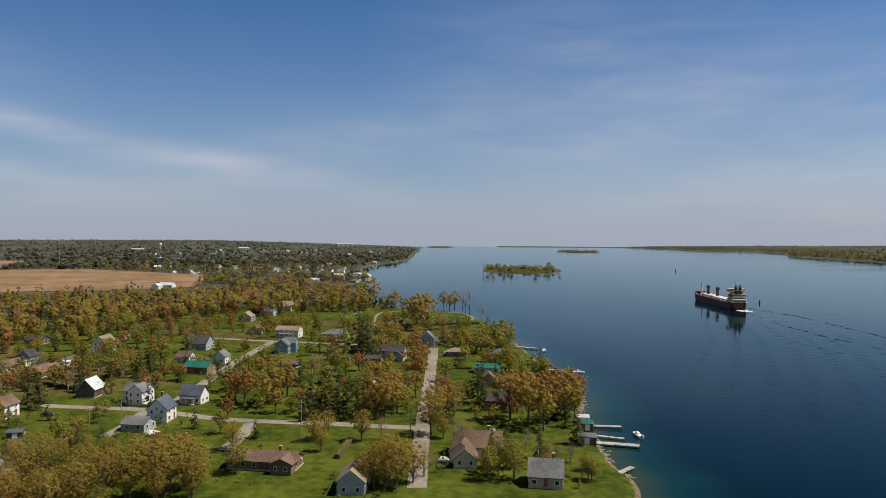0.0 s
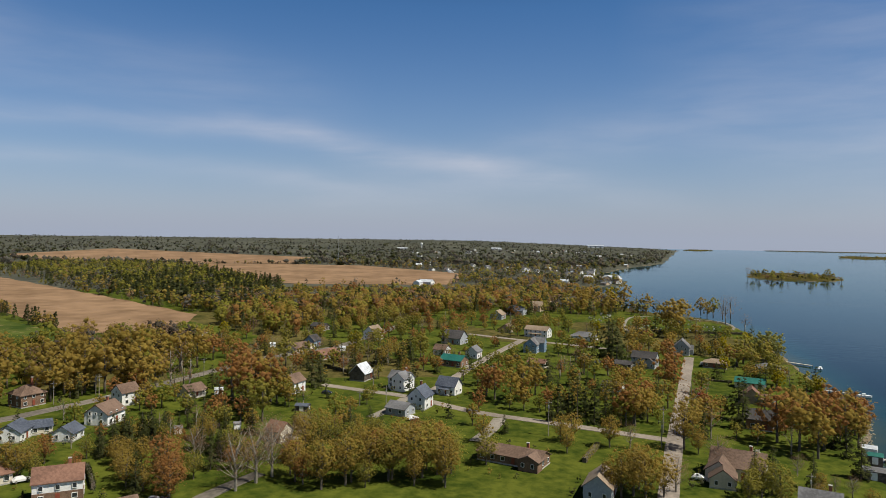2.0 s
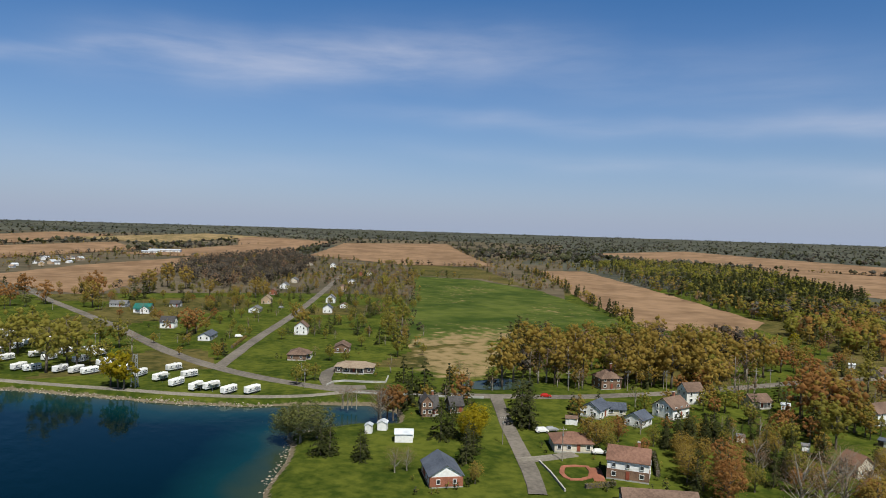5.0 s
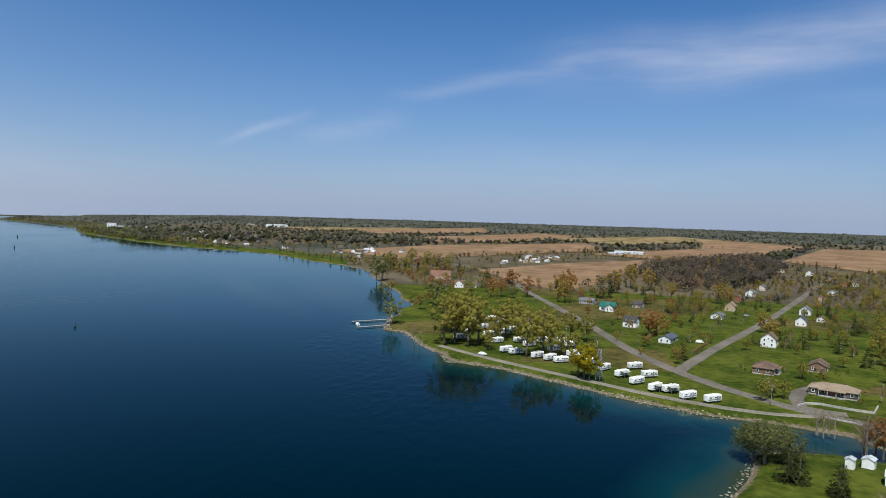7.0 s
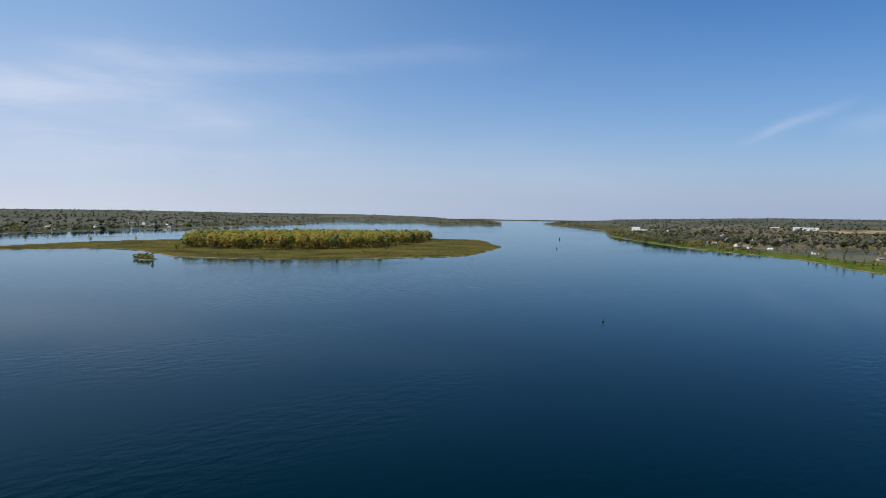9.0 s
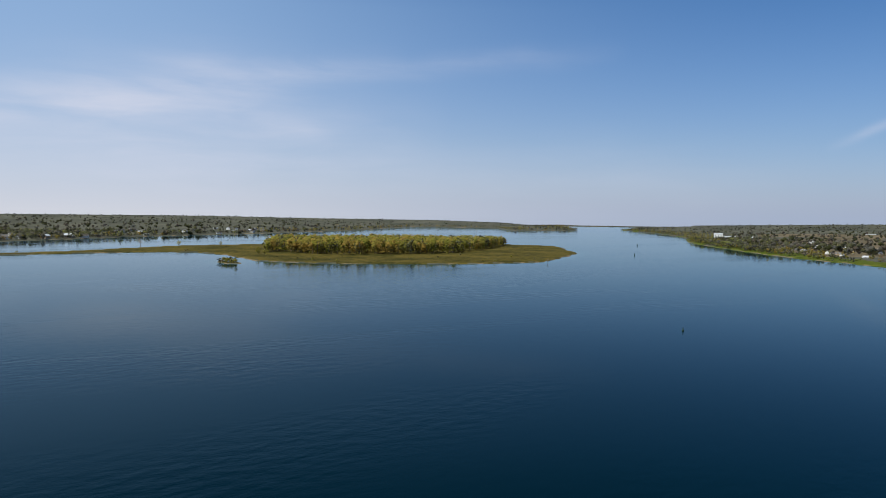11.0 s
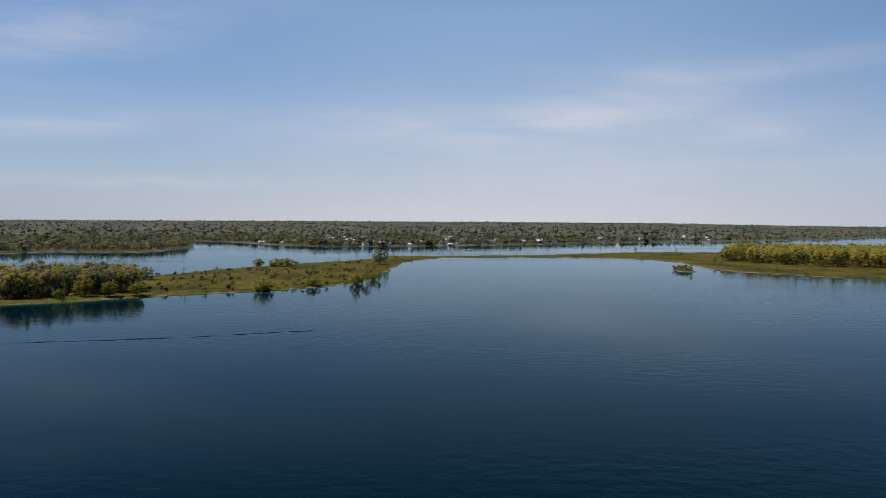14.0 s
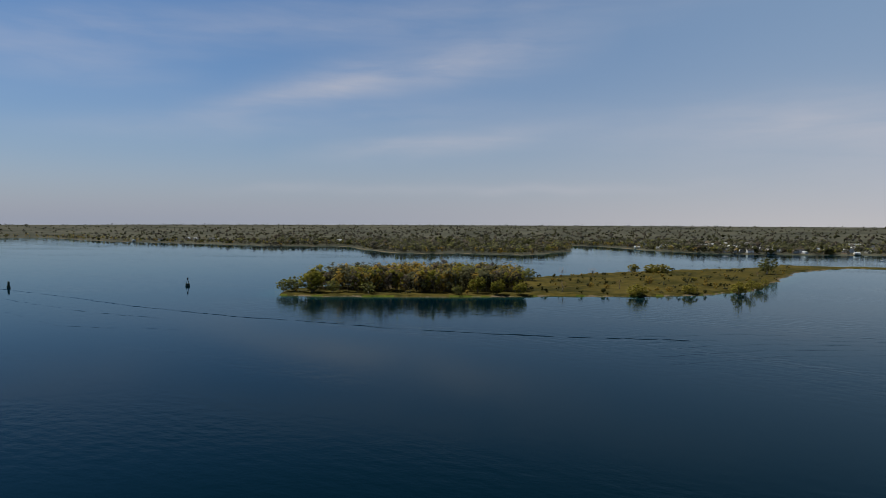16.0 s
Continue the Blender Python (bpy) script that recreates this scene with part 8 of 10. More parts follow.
def yard_fill(poly, count, seed, kinds, size, gap=4.0):
    """Yard trees over a stretch of the plan, clear of houses and roads."""
    r = random.Random(seed)
    lines = [np.array(line, float) for _, line, *_ in ROADS]
    px_, py_ = [p[0] for p in poly], [p[1] for p in poly]
    done = tries = 0
    while done < count and tries < count * 60:
        tries += 1
        x, y = r.uniform(min(px_), max(px_)), r.uniform(min(py_), max(py_))
        p = np.array([x]), np.array([y])
        if not inside(poly, *p)[0] or shore(*p)[0] < 4:
            continue
        if any(math.hypot(x - hx_, y - hy_) < reach + gap for hx_, hy_, reach in PLOTS):
            continue
        away = np.array([0.0, 8.0, 16.0, 24.0]) / math.hypot(x, y) + 1      # the lots are open on the south side of the streets
        if min(edge_distance([tuple(q) for q in line], x * away, y * away, closed=False).min() for line in lines) < 5.5:
            continue
        plant(r.choice(kinds), x, y, r.uniform(*size), wide=r.uniform(0.85, 1.25), single=230)
        done += 1


YARD_KINDS = ("olive", "green", "bare", "olive", "orange", "conifer", "green", "grove")
yard_fill([(-205, 330), (-205, 480), (-120, 560), (-70, 560), (60, 510), (78, 330), (20, 330), (-110, 330)], 165, 401, YARD_KINDS, (6, 13))
yard_fill([(-190, 150), (-205, 300), (-110, 330), (20, 330), (72, 300), (60, 200), (20, 190), (-20, 240), (-90, 235), (-110, 160)], 84, 402, YARD_KINDS, (6, 12))
yard_fill([(-350, 80), (-420, 100), (-960, 360), (-1040, 450), (-960, 440), (-560, 250), (-350, 160)], 110, 403, ("green", "olive", "bare", "conifer", "green", "bare"), (4, 8.5))
yard_fill([(-420, 40), (-420, 100), (-660, 190), (-800, 130), (-800, 20), (-560, 40)], 90, 404, ("green", "olive", "bare", "green", "conifer", "orange"), (5, 11))
yard_fill([(-560, -60), (-700, -110), (-860, -170), (-1000, -260), (-960, -120), (-800, -40), (-560, 0)], 80, 405, ("olive", "orange", "bare", "green", "willow"), (7, 13))

# ---- woods ----
def shrubs(name, count, seed, reach, label):
    """Foundation shrubs and small bushes close to the houses within reach."""
    rng = np.random.default_rng(seed)
    plots = np.array([p for p in PLOTS if math.hypot(p[0], p[1]) < reach])
    k = rng.integers(0, len(plots), count)
    a = rng.uniform(0, 6.283, count)
    far_ = plots[k, 2] + rng.uniform(0.8, 7.0, count) ** 1.0
    x, y = plots[k, 0] + np.cos(a) * far_, plots[k, 1] + np.sin(a) * far_
    ok = shore(x, y) > 3
    for px_, py_, r_ in plots:
        ok &= np.hypot(x - px_, y - py_) > r_ + 0.4
    for _, line, *_rest in ROADS:
        ok &= edge_distance(list(line), x, y, closed=False) > 3.6
    return trees_at(name, x[ok], y[ok], ("juniper", "scrub", "olive", "juniper", "green"), (1.2, 3.4), label, rng, 20)


WOOD_ROADSIDE = [(-351, 254), (-339, 291), (-332, 353), (-291, 396), (-232, 348), (-208, 284), (-217, 239), (-233, 200), (-254, 189)]
WOOD_EAST = [(-288, 430), (-397, 640), (-330, 715), (-200, 750), (-90, 740), (-66, 584), (-147, 576), (-190, 494), (-218, 401)]
WOOD_WEST = [(-879, 135), (-1272, 272), (-1569, 499), (-1112, 402), (-795, 261), (-682, 147)]
WOOD_HILL = [(-971, 403), (-1242, 643), (-867, 463), (-415, 211), (-344, 167), (-524, 239)]
WOOD_TOWN = [(-203, 690), (-158, 1059), (-75, 859), (-14, 693), (11, 620), (-81, 687), (-147, 601)]
ISLAND_GROVE = [(-464, -1125), (-518, -999), (-628, -963), (-732, -941), (-1014, -1119), (-1083, -1258), (-895, -1400), (-638, -1460)]
ISLAND_COPSE = [(429, -508), (379, -533), (319, -566), (261, -616), (297, -699), (376, -692), (447, -629), (459, -553)]
HEDGE_LINE = [(-950, 699), (-750, 607), (-583, 501), (-531, 471), (-469, 428), (-406, 400), (-357, 377)]
TOWN_AREA = [(-539, 1524), (-251, 1883), (19, 1938), (-41, 1476), (-91, 1142), (-178, 991), (-446, 1361)]

SPRUCE_NEAR = [(-640, 705), (-356, 510), (-326, 519), (-415, 771), (-640, 960)]
SPRUCE_FAR = [(-1041, 907), (-640, 705), (-640, 960), (-781, 1104), (-1177, 1246)]
shrubs("garden_shrubs", 900, 410, 1100, "small garden shrubs and evergreens beside houses")
woodland("roadside_wood", WOOD_ROADSIDE, 250, ("olive", "grove", "bare", "olive", "green", "ashen"), (7, 16), "brown budding wood beside the main road", 1, 110)
woodland("spruce_wood", SPRUCE_NEAR, 420, ("conifer", "conifer", "grove", "conifer"), (13, 20), "dark spruce wood with a few green trees", 2, 56)
woodland("green_wood", SPRUCE_FAR, 480, ("grove", "grove", "green", "conifer"), (12, 18), "fresh green spring wood beyond a ploughed field", 14, 48)
woodland("east_wood", WOOD_EAST, 560, ("olive", "olive", "bare", "green", "conifer", "orange", "grove"), (11, 17), "mixed brown and green spring wood", 3, 80)
woodland("west_wood", WOOD_WEST, 420, ("ashen", "ashen", "ashen", "ashen", "bare"), (13, 18), "grey leafless wood by a field", 4, 60)
woodland("hill_wood", WOOD_HILL, 140, ("bare", "olive", "green"), (7, 11), "thin brown wood behind the houses", 5, 60)
woodland("town_wood", WOOD_TOWN, 260, ("orange", "olive", "green", "bare", "olive"), (9, 15), "rust and green trees before the town", 6, 60)
woodland("island_grove", ISLAND_GROVE, 1500, ("grove", "green", "grove", "olive", "scrub"), (21, 28), "dense yellow-green grove on the marsh island", 7, 36)
woodland("island_copse", ISLAND_COPSE, 380, ("scrub", "grove", "ashen", "olive", "scrub"), (19, 27), "open brown-green copse on the island", 8, 60)

_r = np.random.default_rng(12)
_t = np.sort(_r.uniform(0, 1, 70))
_seg = np.array(HEDGE_LINE, float)
_len = np.concatenate([[0], np.cumsum(np.hypot(*np.diff(_seg, axis=0).T))])
hx, hy = np.interp(_t * _len[-1], _len, _seg[:, 0]), np.interp(_t * _len[-1], _len, _seg[:, 1])
trees_at("spruce_hedgerow", hx + _r.normal(size=70) * 2.5, hy + _r.normal(size=70) * 2.5, ("conifer", "conifer", "olive"), (8, 13), "row of dark spruces between two fields", _r, 70)


def countryside(name, count, seed, near, far, where, kinds, size, label, quads, gap=(), wide=1.0):
    """Trees thinned out over the far land, in clusters and strips, clear of fields and water."""
    rng = np.random.default_rng(seed)
    xs, ys = np.empty(0), np.empty(0)
    while len(xs) < count:
        n = count * 4
        r = np.exp(rng.uniform(math.log(near), math.log(far), n))
        a = np.radians(rng.uniform(where[0], where[1], n))
        x, y = -r * np.sin(a), r * np.cos(a)
        ok = shore(x, y) > 12
        ok &= wobble(x, y, 70.0) + rng.uniform(-0.5, 0.5, n) + (r > 1500) * 0.5 > -0.25
        for p in gap:
            ok &= ~inside(p, x, y)
        xs, ys = np.concatenate([xs, x[ok]]), np.concatenate([ys, y[ok]])
    return trees_at(name, xs[:count], ys[:count], kinds, size, label, rng, quads, wide=wide)


CLEAR = (MEADOW, MEADOW_FAR, STRAW, FIELD_LONG, FIELD_CREST, FIELD_MAST, FIELD_TOWN, FIELD_WEST, FIELD_NORTH, FIELD_FAR, FIELD_STRIP, FIELD_LEFT, FIELD_RIM, FIELD_BACK, FIELD_EDGE,
         ISLAND_SHORE, ISLET_MARSH, ISLET_NORTH, ISLET_FAR, ISLET_TOWN,
         [(-620, 800), (-500, 850), (-388, 870), (-230, 930), (-190, 920), (-190, 750), (-420, 700)])
MIXED = ("olive", "bare", "green", "conifer", "grove", "olive", "twigs", "twigs", "scrub")
# the twigs and scrub among these carry distance haze in their colour
DISTANT_HAZED = ("scrub", "juniper", "twigs", "ashen", "scrub", "twigs")
countryside("north_trees", 2800, 21, 620, 1800, (-2, 45), MIXED, (10, 16), "mixed spring trees round the town", 14, CLEAR)
countryside("field_trees", 1500, 22, 780, 1800, (45, 112), ("bare", "olive", "green", "conifer"), (6, 12), "brown hedgerows and copses among the fields", 16, CLEAR)
countryside("far_forest", 8500, 23, 1500, 4800, (-2, 128), DISTANT_HAZED, (13, 20), "distant unbroken spring forest", 5, CLEAR + (list(SHORE_WEST) + [(x - 75, y + 62) for x, y in reversed(SHORE_WEST)],), 2.0)
countryside("bank_trees", 3600, 24, 1050, 2200, (118, 250), ("scrub", "willow", "twigs", "juniper", "scrub", "twigs", "scrub"), (12, 20), "green trees along the far bank", 9, CLEAR, 1.5)
countryside("bank_forest", 8000, 25, 1600, 4800, (125, 360), DISTANT_HAZED, (13, 20), "distant forest beyond the far bank", 6, CLEAR, 2.4)


def tree_row(name, line, count, seed, size, kinds, label, spread=4.0, quads=24):
    """Trees strung unevenly along a field's edge."""
    rng = np.random.default_rng(seed)
    seg = np.array(line, float)
    ln = np.concatenate([[0], np.cumsum(np.hypot(*np.diff(seg, axis=0).T))])
    t = np.sort(rng.uniform(0, 1, count) + 0.06 * np.sin(rng.uniform(0, 40, count))) * ln[-1]
    x = np.interp(t, ln, seg[:, 0]) + rng.normal(size=count) * spread
    y = np.interp(t, ln, seg[:, 1]) + rng.normal(size=count) * spread
    return trees_at(name, x, y, kinds, size, label, rng, quads)


ROW_KINDS = ("bare", "twigs", "olive", "ashen")
for i, (line, count, size, kinds) in enumerate((
        (FIELD_TOWN[:1] + FIELD_TOWN[-1:-4:-1], 46, (7, 12), ROW_KINDS), (FIELD_TOWN[:4], 60, (6, 12), ROW_KINDS), (FIELD_MAST[2:], 60, (6, 11), ROW_KINDS),
        (FIELD_WEST[2:5], 60, (7, 11), ROW_KINDS), (FIELD_NORTH[:2], 50, (8, 13), ROW_KINDS), (FIELD_NORTH[3:] + FIELD_NORTH[:1], 44, (7, 12), ROW_KINDS),
        (FIELD_FAR[3:6], 70, (7, 12), ROW_KINDS), (FIELD_FAR[:3], 70, (8, 13), ROW_KINDS), (FIELD_CREST[2:], 70, (7, 11), ROW_KINDS), (FIELD_BACK[:4], 60, (8, 13), ROW_KINDS),
        (FIELD_EDGE[:3], 60, (9, 14), ROW_KINDS), (MEADOW_FAR[:2], 16, (7, 12), ROW_KINDS), (MEADOW_FAR[1:3], 34, (6, 10), ("conifer", "bare", "olive")),
        (MEADOW[:1] + MEADOW[-1:], 40, (5, 9), ("bare", "olive", "scrub")))):
    tree_row("hedgerow", line, count, 300 + i, size, kinds, "uneven hedgerow of leafless trees along a field")


def shore_trees(name, line, count, seed, size, kinds, label, deep=90.0, shrink=0.45):
    """The wooded edge of a far bank: trees set back unevenly from the waterline."""
    rng = np.random.default_rng(seed)
    seg = np.array(line, float)
    ln = np.concatenate([[0], np.cumsum(np.hypot(*np.diff(seg, axis=0).T))])
    t = rng.uniform(0, ln[-1], count * 6)
    x = np.interp(t, ln, seg[:, 0]) + rng.normal(size=len(t)) * deep
    y = np.interp(t, ln, seg[:, 1]) + rng.normal(size=len(t)) * deep
    ok = (shore(x, y) > 5) & (np.hypot(x, y) < 4800)
    x, y = x[ok][:count], y[ok][:count]
    return trees_at(name, x, y, kinds, size, label, rng, 12, shrink=shrink)


BANK_KINDS = ("green", "twigs", "scrub", "grove", "twigs", "scrub", "olive")
shore_trees("channel_shore_trees", FAR_SHORE_D, 2200, 26, (12, 20), BANK_KINDS, "wooded far shore across the river", 160)
shore_trees("upper_bank_trees", FAR_SHORE_C, 800, 27, (10, 18), BANK_KINDS, "trees along the far bank", 60)
shore_trees("middle_bank_trees", FAR_SHORE_B, 700, 28, (9, 16), BANK_KINDS, "trees along the far bank", 40)
shore_trees("lower_bank_trees", FAR_SHORE_A, 900, 29, (11, 19), BANK_KINDS, "trees along the far bank", 70)
shore_trees("west_shore_trees", SHORE_WEST, 1300, 30, (8, 13), ("green", "scrub", "grove", "olive", "twigs"), "trees along the western shore", 75)


# ---- the freighter and things on the water ----
HULL = mat("oxide_red_hull", (0.06, 0.014, 0.012), (0.11, 0.026, 0.02), 0.25, 0.6, 0.05, 0.08)
DECK_RED = mat("deck_paint", (0.26, 0.10, 0.075), (0.36, 0.16, 0.12), 0.4, 0.75, 0.05, 0.1)
HATCH = mat("hatch_paint", (0.56, 0.46, 0.42), (0.70, 0.60, 0.56), 0.5, 0.6, 0.05)
SHIP_CREAM = mat("cream_ship_paint", (0.48, 0.40, 0.26), (0.60, 0.52, 0.36), 0.4, 0.55, 0.05)
BLACK_PAINT = mat("black_paint", (0.015, 0.015, 0.017), (0.03, 0.03, 0.03), 1.0, 0.5)
FOAM = mat("white_foam", (0.55, 0.6, 0.62), (0.8, 0.82, 0.83), 0.7, 0.9, 0.3)
BUOY_GREEN = mat("buoy_paint", (0.012, 0.03, 0.02), (0.03, 0.06, 0.04), 2.0, 0.5)
BOAT_WHITE = mat("boat_hull", (0.66, 0.67, 0.68), (0.8, 0.8, 0.8), 1.0, 0.35)


def freighter(x, y, rot, length, beam, side):
    """A lake freighter, bow along its own +x: shaped hull, long deck of hatches, deck masts, deckhouse and funnel aft."""
    root = thing("cargo_ship", pose(x, y, 0, 0, 0, rot), "red-hulled lake freighter with cream deckhouse under way", "ship")
    bm = bmesh.new()
    rows_ = []
    for u in np.linspace(-0.5, 0.5, 33):
        bow = max(0.0, (u - 0.40) / 0.10)
        aft = max(0.0, (-0.455 - u) / 0.045)
        w = beam / 2 * (1 - bow ** 2.1) * (1 - 0.28 * aft ** 2) + 0.15
        top = side + (3.0 if u > 0.43 else 0) + (1.0 if u < -0.40 else 0)
        rake = 4.5 * bow
        ring = []
        for s in (-1, 1):
            ring.append([(u * length + rake * k, s * w * f * (1 if k else (1 - 0.35 * bow - 0.55 * aft)), z) for k, f, z in ((0, 0.8, -2.0), (0, 0.97, 0.0), (0.4, 1.0, 2.5), (1, 1.0, top))])
        rows_.append([bm.verts.new(p) for p in ring[0]] + [bm.verts.new(p) for p in ring[1][::-1]])
    for a, b in zip(rows_, rows_[1:]):
        for i in range(7):
            bm.faces.new((a[i], b[i], b[i + 1], a[i + 1]))
    bm.faces.new(rows_[0])
    bm.faces.new(rows_[-1][::-1])
    bmesh.ops.recalc_face_normals(bm, faces=bm.faces)
    part("hull", bm, HULL, root, "oxide-red steel hull")
    part("main_deck", box(length * 0.80, beam - 1.6, 0.3, (length * 0.015, 0, side - 0.15)), DECK_RED, root)
    for s in (-1, 1):
        part("bulwark", box(length * 0.80, 0.3, 1.3, (length * 0.015, s * (beam / 2 - 0.45), side - 0.1)), HATCH, root, "white-painted bulwark")
        part("side_tank", box(length * 0.62, 1.2, 0.9, (0, s * (beam / 2 - 2.4), side + 0.1), bevel=0.1), HATCH, root)
    for i in range(9):
        hx_ = -length * 0.30 + i * length * 0.078
        h_ = part("hatch_coaming", box(length * 0.058, beam * 0.62, 1.6, (hx_, 0, side - 0.1)), DECK_RED, root)
        part("hatch_cover", box(length * 0.061, beam * 0.66, 0.7, (hx_, 0, side + 1.5), bevel=0.15), HATCH, h_, "pale pink hatch cover")
    part("forecastle", box(length * 0.05, beam * 0.55, 0.8, (length * 0.445, 0, side + 2.7), bevel=0.2), DECK_RED, root)
    m_ = part("foremast", rod((length * 0.42, 0, side), (length * 0.42, 0, side + 13), 0.9, 0.5, 8), HATCH, root)
    part("mast_yard", rod((length * 0.42, -3.2, side + 10), (length * 0.42, 3.2, side + 10), 0.25), HATCH, m_)
    for u in (0.005, 0.24):
        c_ = part("deck_crane", rod((length * u, 0, side), (length * u, 0, side + 9.5), 1.6, 1.3, 10), STRIPE_DARK, root)
        part("crane_cab", box(3.0, 3.4, 3.0, (length * u, 0, side + 8.5), bevel=0.3), STRIPE_DARK, c_)
        part("crane_jib", rod((length * u + 1, 0, side + 10), (length * u + 17, 0, side + 4.5), 0.5, 0.3, 5), HATCH, c_)
    for i, (lx, wy, hz) in enumerate(((14, beam - 1.6, 3.2), (11.5, beam - 3, 2.9), (10, beam - 4, 2.9), (9, beam - 5, 2.8))):
        z_ = side + 0.8 + i * 2.5
        d_ = part("deckhouse_level", box(lx, wy, hz, (-length * 0.425, 0, z_), bevel=0.15), SHIP_CREAM, root)
        for k in range(6):
            yy = -wy / 2 + wy * (k + 0.5) / 6
            part("port_window", box(0.16, 1.3, 1.1, (-length * 0.425 - lx / 2 - 0.04, yy, z_ + 1.1)), GLASS, d_)
        part("deck_rail", box(lx + 2.6, wy + 1.4, 0.2, (-length * 0.425, 0, z_ - 0.06)), HATCH, d_)
        for s in (-1, 1):
            part("rail_bar", rod((-length * 0.425 - lx / 2 - 1.1, s * (wy / 2 + 0.5), z_ + 1.1), (-length * 0.425 + lx / 2 + 1.1, s * (wy / 2 + 0.5), z_ + 1.1), 0.08), HATCH, d_)
    b_ = part("bridge", box(6, beam + 0.6, 2.8, (-length * 0.405, 0, side + 10.8), bevel=0.2), SHIP_CREAM, root)
    part("bridge_window", box(0.16, beam - 1, 1.0, (-length * 0.405 + 3.0, 0, side + 12.0)), GLASS, b_)
    part("bridge_window", box(0.16, beam - 5, 1.0, (-length * 0.405 - 3.0, 0, side + 12.0)), GLASS, b_)
    for k in (-1.9, 1.9):
        f_ = part("funnel", box(3.4, 2.4, 7.0, (-length * 0.455, k, side + 8.5), bevel=0.5), BLACK_PAINT, root, "black funnel casing")
        part("exhaust_pipe", rod((-length * 0.455, k, side + 15.0), (-length * 0.455, k, side + 17.4), 0.7, 0.6, 8), BLACK_PAINT, f_)
        part("funnel_band", box(3.6, 2.6, 1.0, (-length * 0.455, k, side + 12.0), bevel=0.1), SHIP_CREAM, f_)
    r_ = part("radar_mast", rod((-length * 0.40, 0, side + 15.0), (-length * 0.40, 0, side + 22.0), 0.5, 0.2, 6), HATCH, root)
    part("radar_arm", rod((-length * 0.40, -2.4, side + 18.8), (-length * 0.40, 2.4, side + 18.8), 0.2), HATCH, r_)
    for s in (-1, 1):
        lb = part("lifeboat", box(7.0, 2.3, 2.0, (-length * 0.435, s * (beam / 2 - 0.8), side + 6.4), bevel=0.6), DOOR_PAINT, root, "orange-red lifeboat")
        part("davit", rod((-length * 0.435, s * (beam / 2 - 1.6), side + 4.2), (-length * 0.435, s * (beam / 2 - 0.8), side + 9.3), 0.2), HATCH, lb)
    return root


STRIPE_DARK = mat("dark_grey_paint", (0.05, 0.05, 0.055), (0.10, 0.10, 0.105), 0.5, 0.6)
freighter(340.0, 697.0, 82.9, 121.0, 14.6, 6.0)


def wave_line(name, line, wide, tall, label, seed, dash=9.0, slant=13.0, half_=None):
    """A chain of low overlapping wave crests, each a little askew to the line."""
    rng = random.Random(seed)
    pts = [Vector((*p, 0)) for p in line]
    verts, faces = [], []
    for a, b in zip(pts, pts[1:]):
        n = max(1, int((b - a).length / dash))
        along = (b - a).normalized()
        for i in range(n):
            if rng.random() < 0.12:
                continue
            turn_ = Matrix.Rotation(radians(slant + rng.uniform(-6, 6)), 3, "Z")
            d = turn_ @ along
            s = Vector((-d.y, d.x, 0))
            mid_ = a.lerp(b, (i + rng.uniform(0.2, 0.8)) / n) + s * rng.uniform(-1, 1) * wide * 0.7
            half = (half_ or dash) * rng.uniform(0.55, 1.35)
            size_ = rng.uniform(0.55, 1.1)
            k = len(verts)
            steps = 7
            bend = rng.uniform(-0.8, 0.8)
            for j in range(steps + 1):
                t = j / steps
                e = (math.sin(math.pi * t) ** 0.8 + 0.02) * size_
                c = mid_ + d * half * (2 * t - 1) + s * bend * math.sin(math.pi * t)
                for u, z in ((-1, -0.04), (-0.3, tall * 0.7), (0.1, tall), (1, -0.04)):
                    verts.append((c.x + s.x * wide * u * e, c.y + s.y * wide * u * e, z * e - 0.01))
            for j in range(steps):
                for m in range(3):
                    a0 = k + j * 4 + m
                    faces.append((a0, a0 + 4, a0 + 5, a0 + 1))
    me = bpy.data.meshes.new(name)
    me.from_pydata([tuple(v) for v in verts], [], faces)
    me.materials.append(WATER)
    me.polygons.foreach_set("use_smooth", np.full(len(faces), True))
    at = me.attributes.new("depth", "FLOAT", "POINT")
    at.data.foreach_set("value", np.ones(len(verts), np.float32))
    return tagged(new(name, me), label, "wake", kind="structure")


wave_line("wake_outer", [(349, 662), (358, 585), (351, 531), (345, 470), (339, 425), (333, 370)], 1.0, 0.34, "long dark wake crest behind the ship", 1, 9, 4.0, 6.0)
wave_line("wake_inner", [(329, 628), (308, 520), (303, 470), (304, 420), (306, 378)], 1.1, 0.34, "dark wake crest behind the ship", 2, 12, 5.0, 5.0)
wave_line("wake_near", [(327, 627), (288, 510), (267, 442), (268, 410), (270, 388)], 0.7, 0.16, "faint wake crest behind the ship", 3, 10, 6.0, 4.5)
wave_line("wake_south", [(786, -390), (585, -374), (489, -361), (422, -359), (366, -357), (322, -364), (285, -367), (242, -368), (192, -378), (134, -394), (70, -418)], 1.0, 0.30, "long broken wake crest across the river", 4, 9, 3.0, 6.5)
wave_line("wake_south_inner", [(669, -342), (521, -325), (477, -321), (404, -325)], 0.8, 0.2, "broken wake crest across the river", 5, 12, 3.0, 6.0)
wave_line("wake_south_low", [(600, -310), (560, -295), (430, -269), (401, -279), (350, -300)], 0.7, 0.15, "faint broken wake crest across the river", 6, 14, 3.0, 5.5)
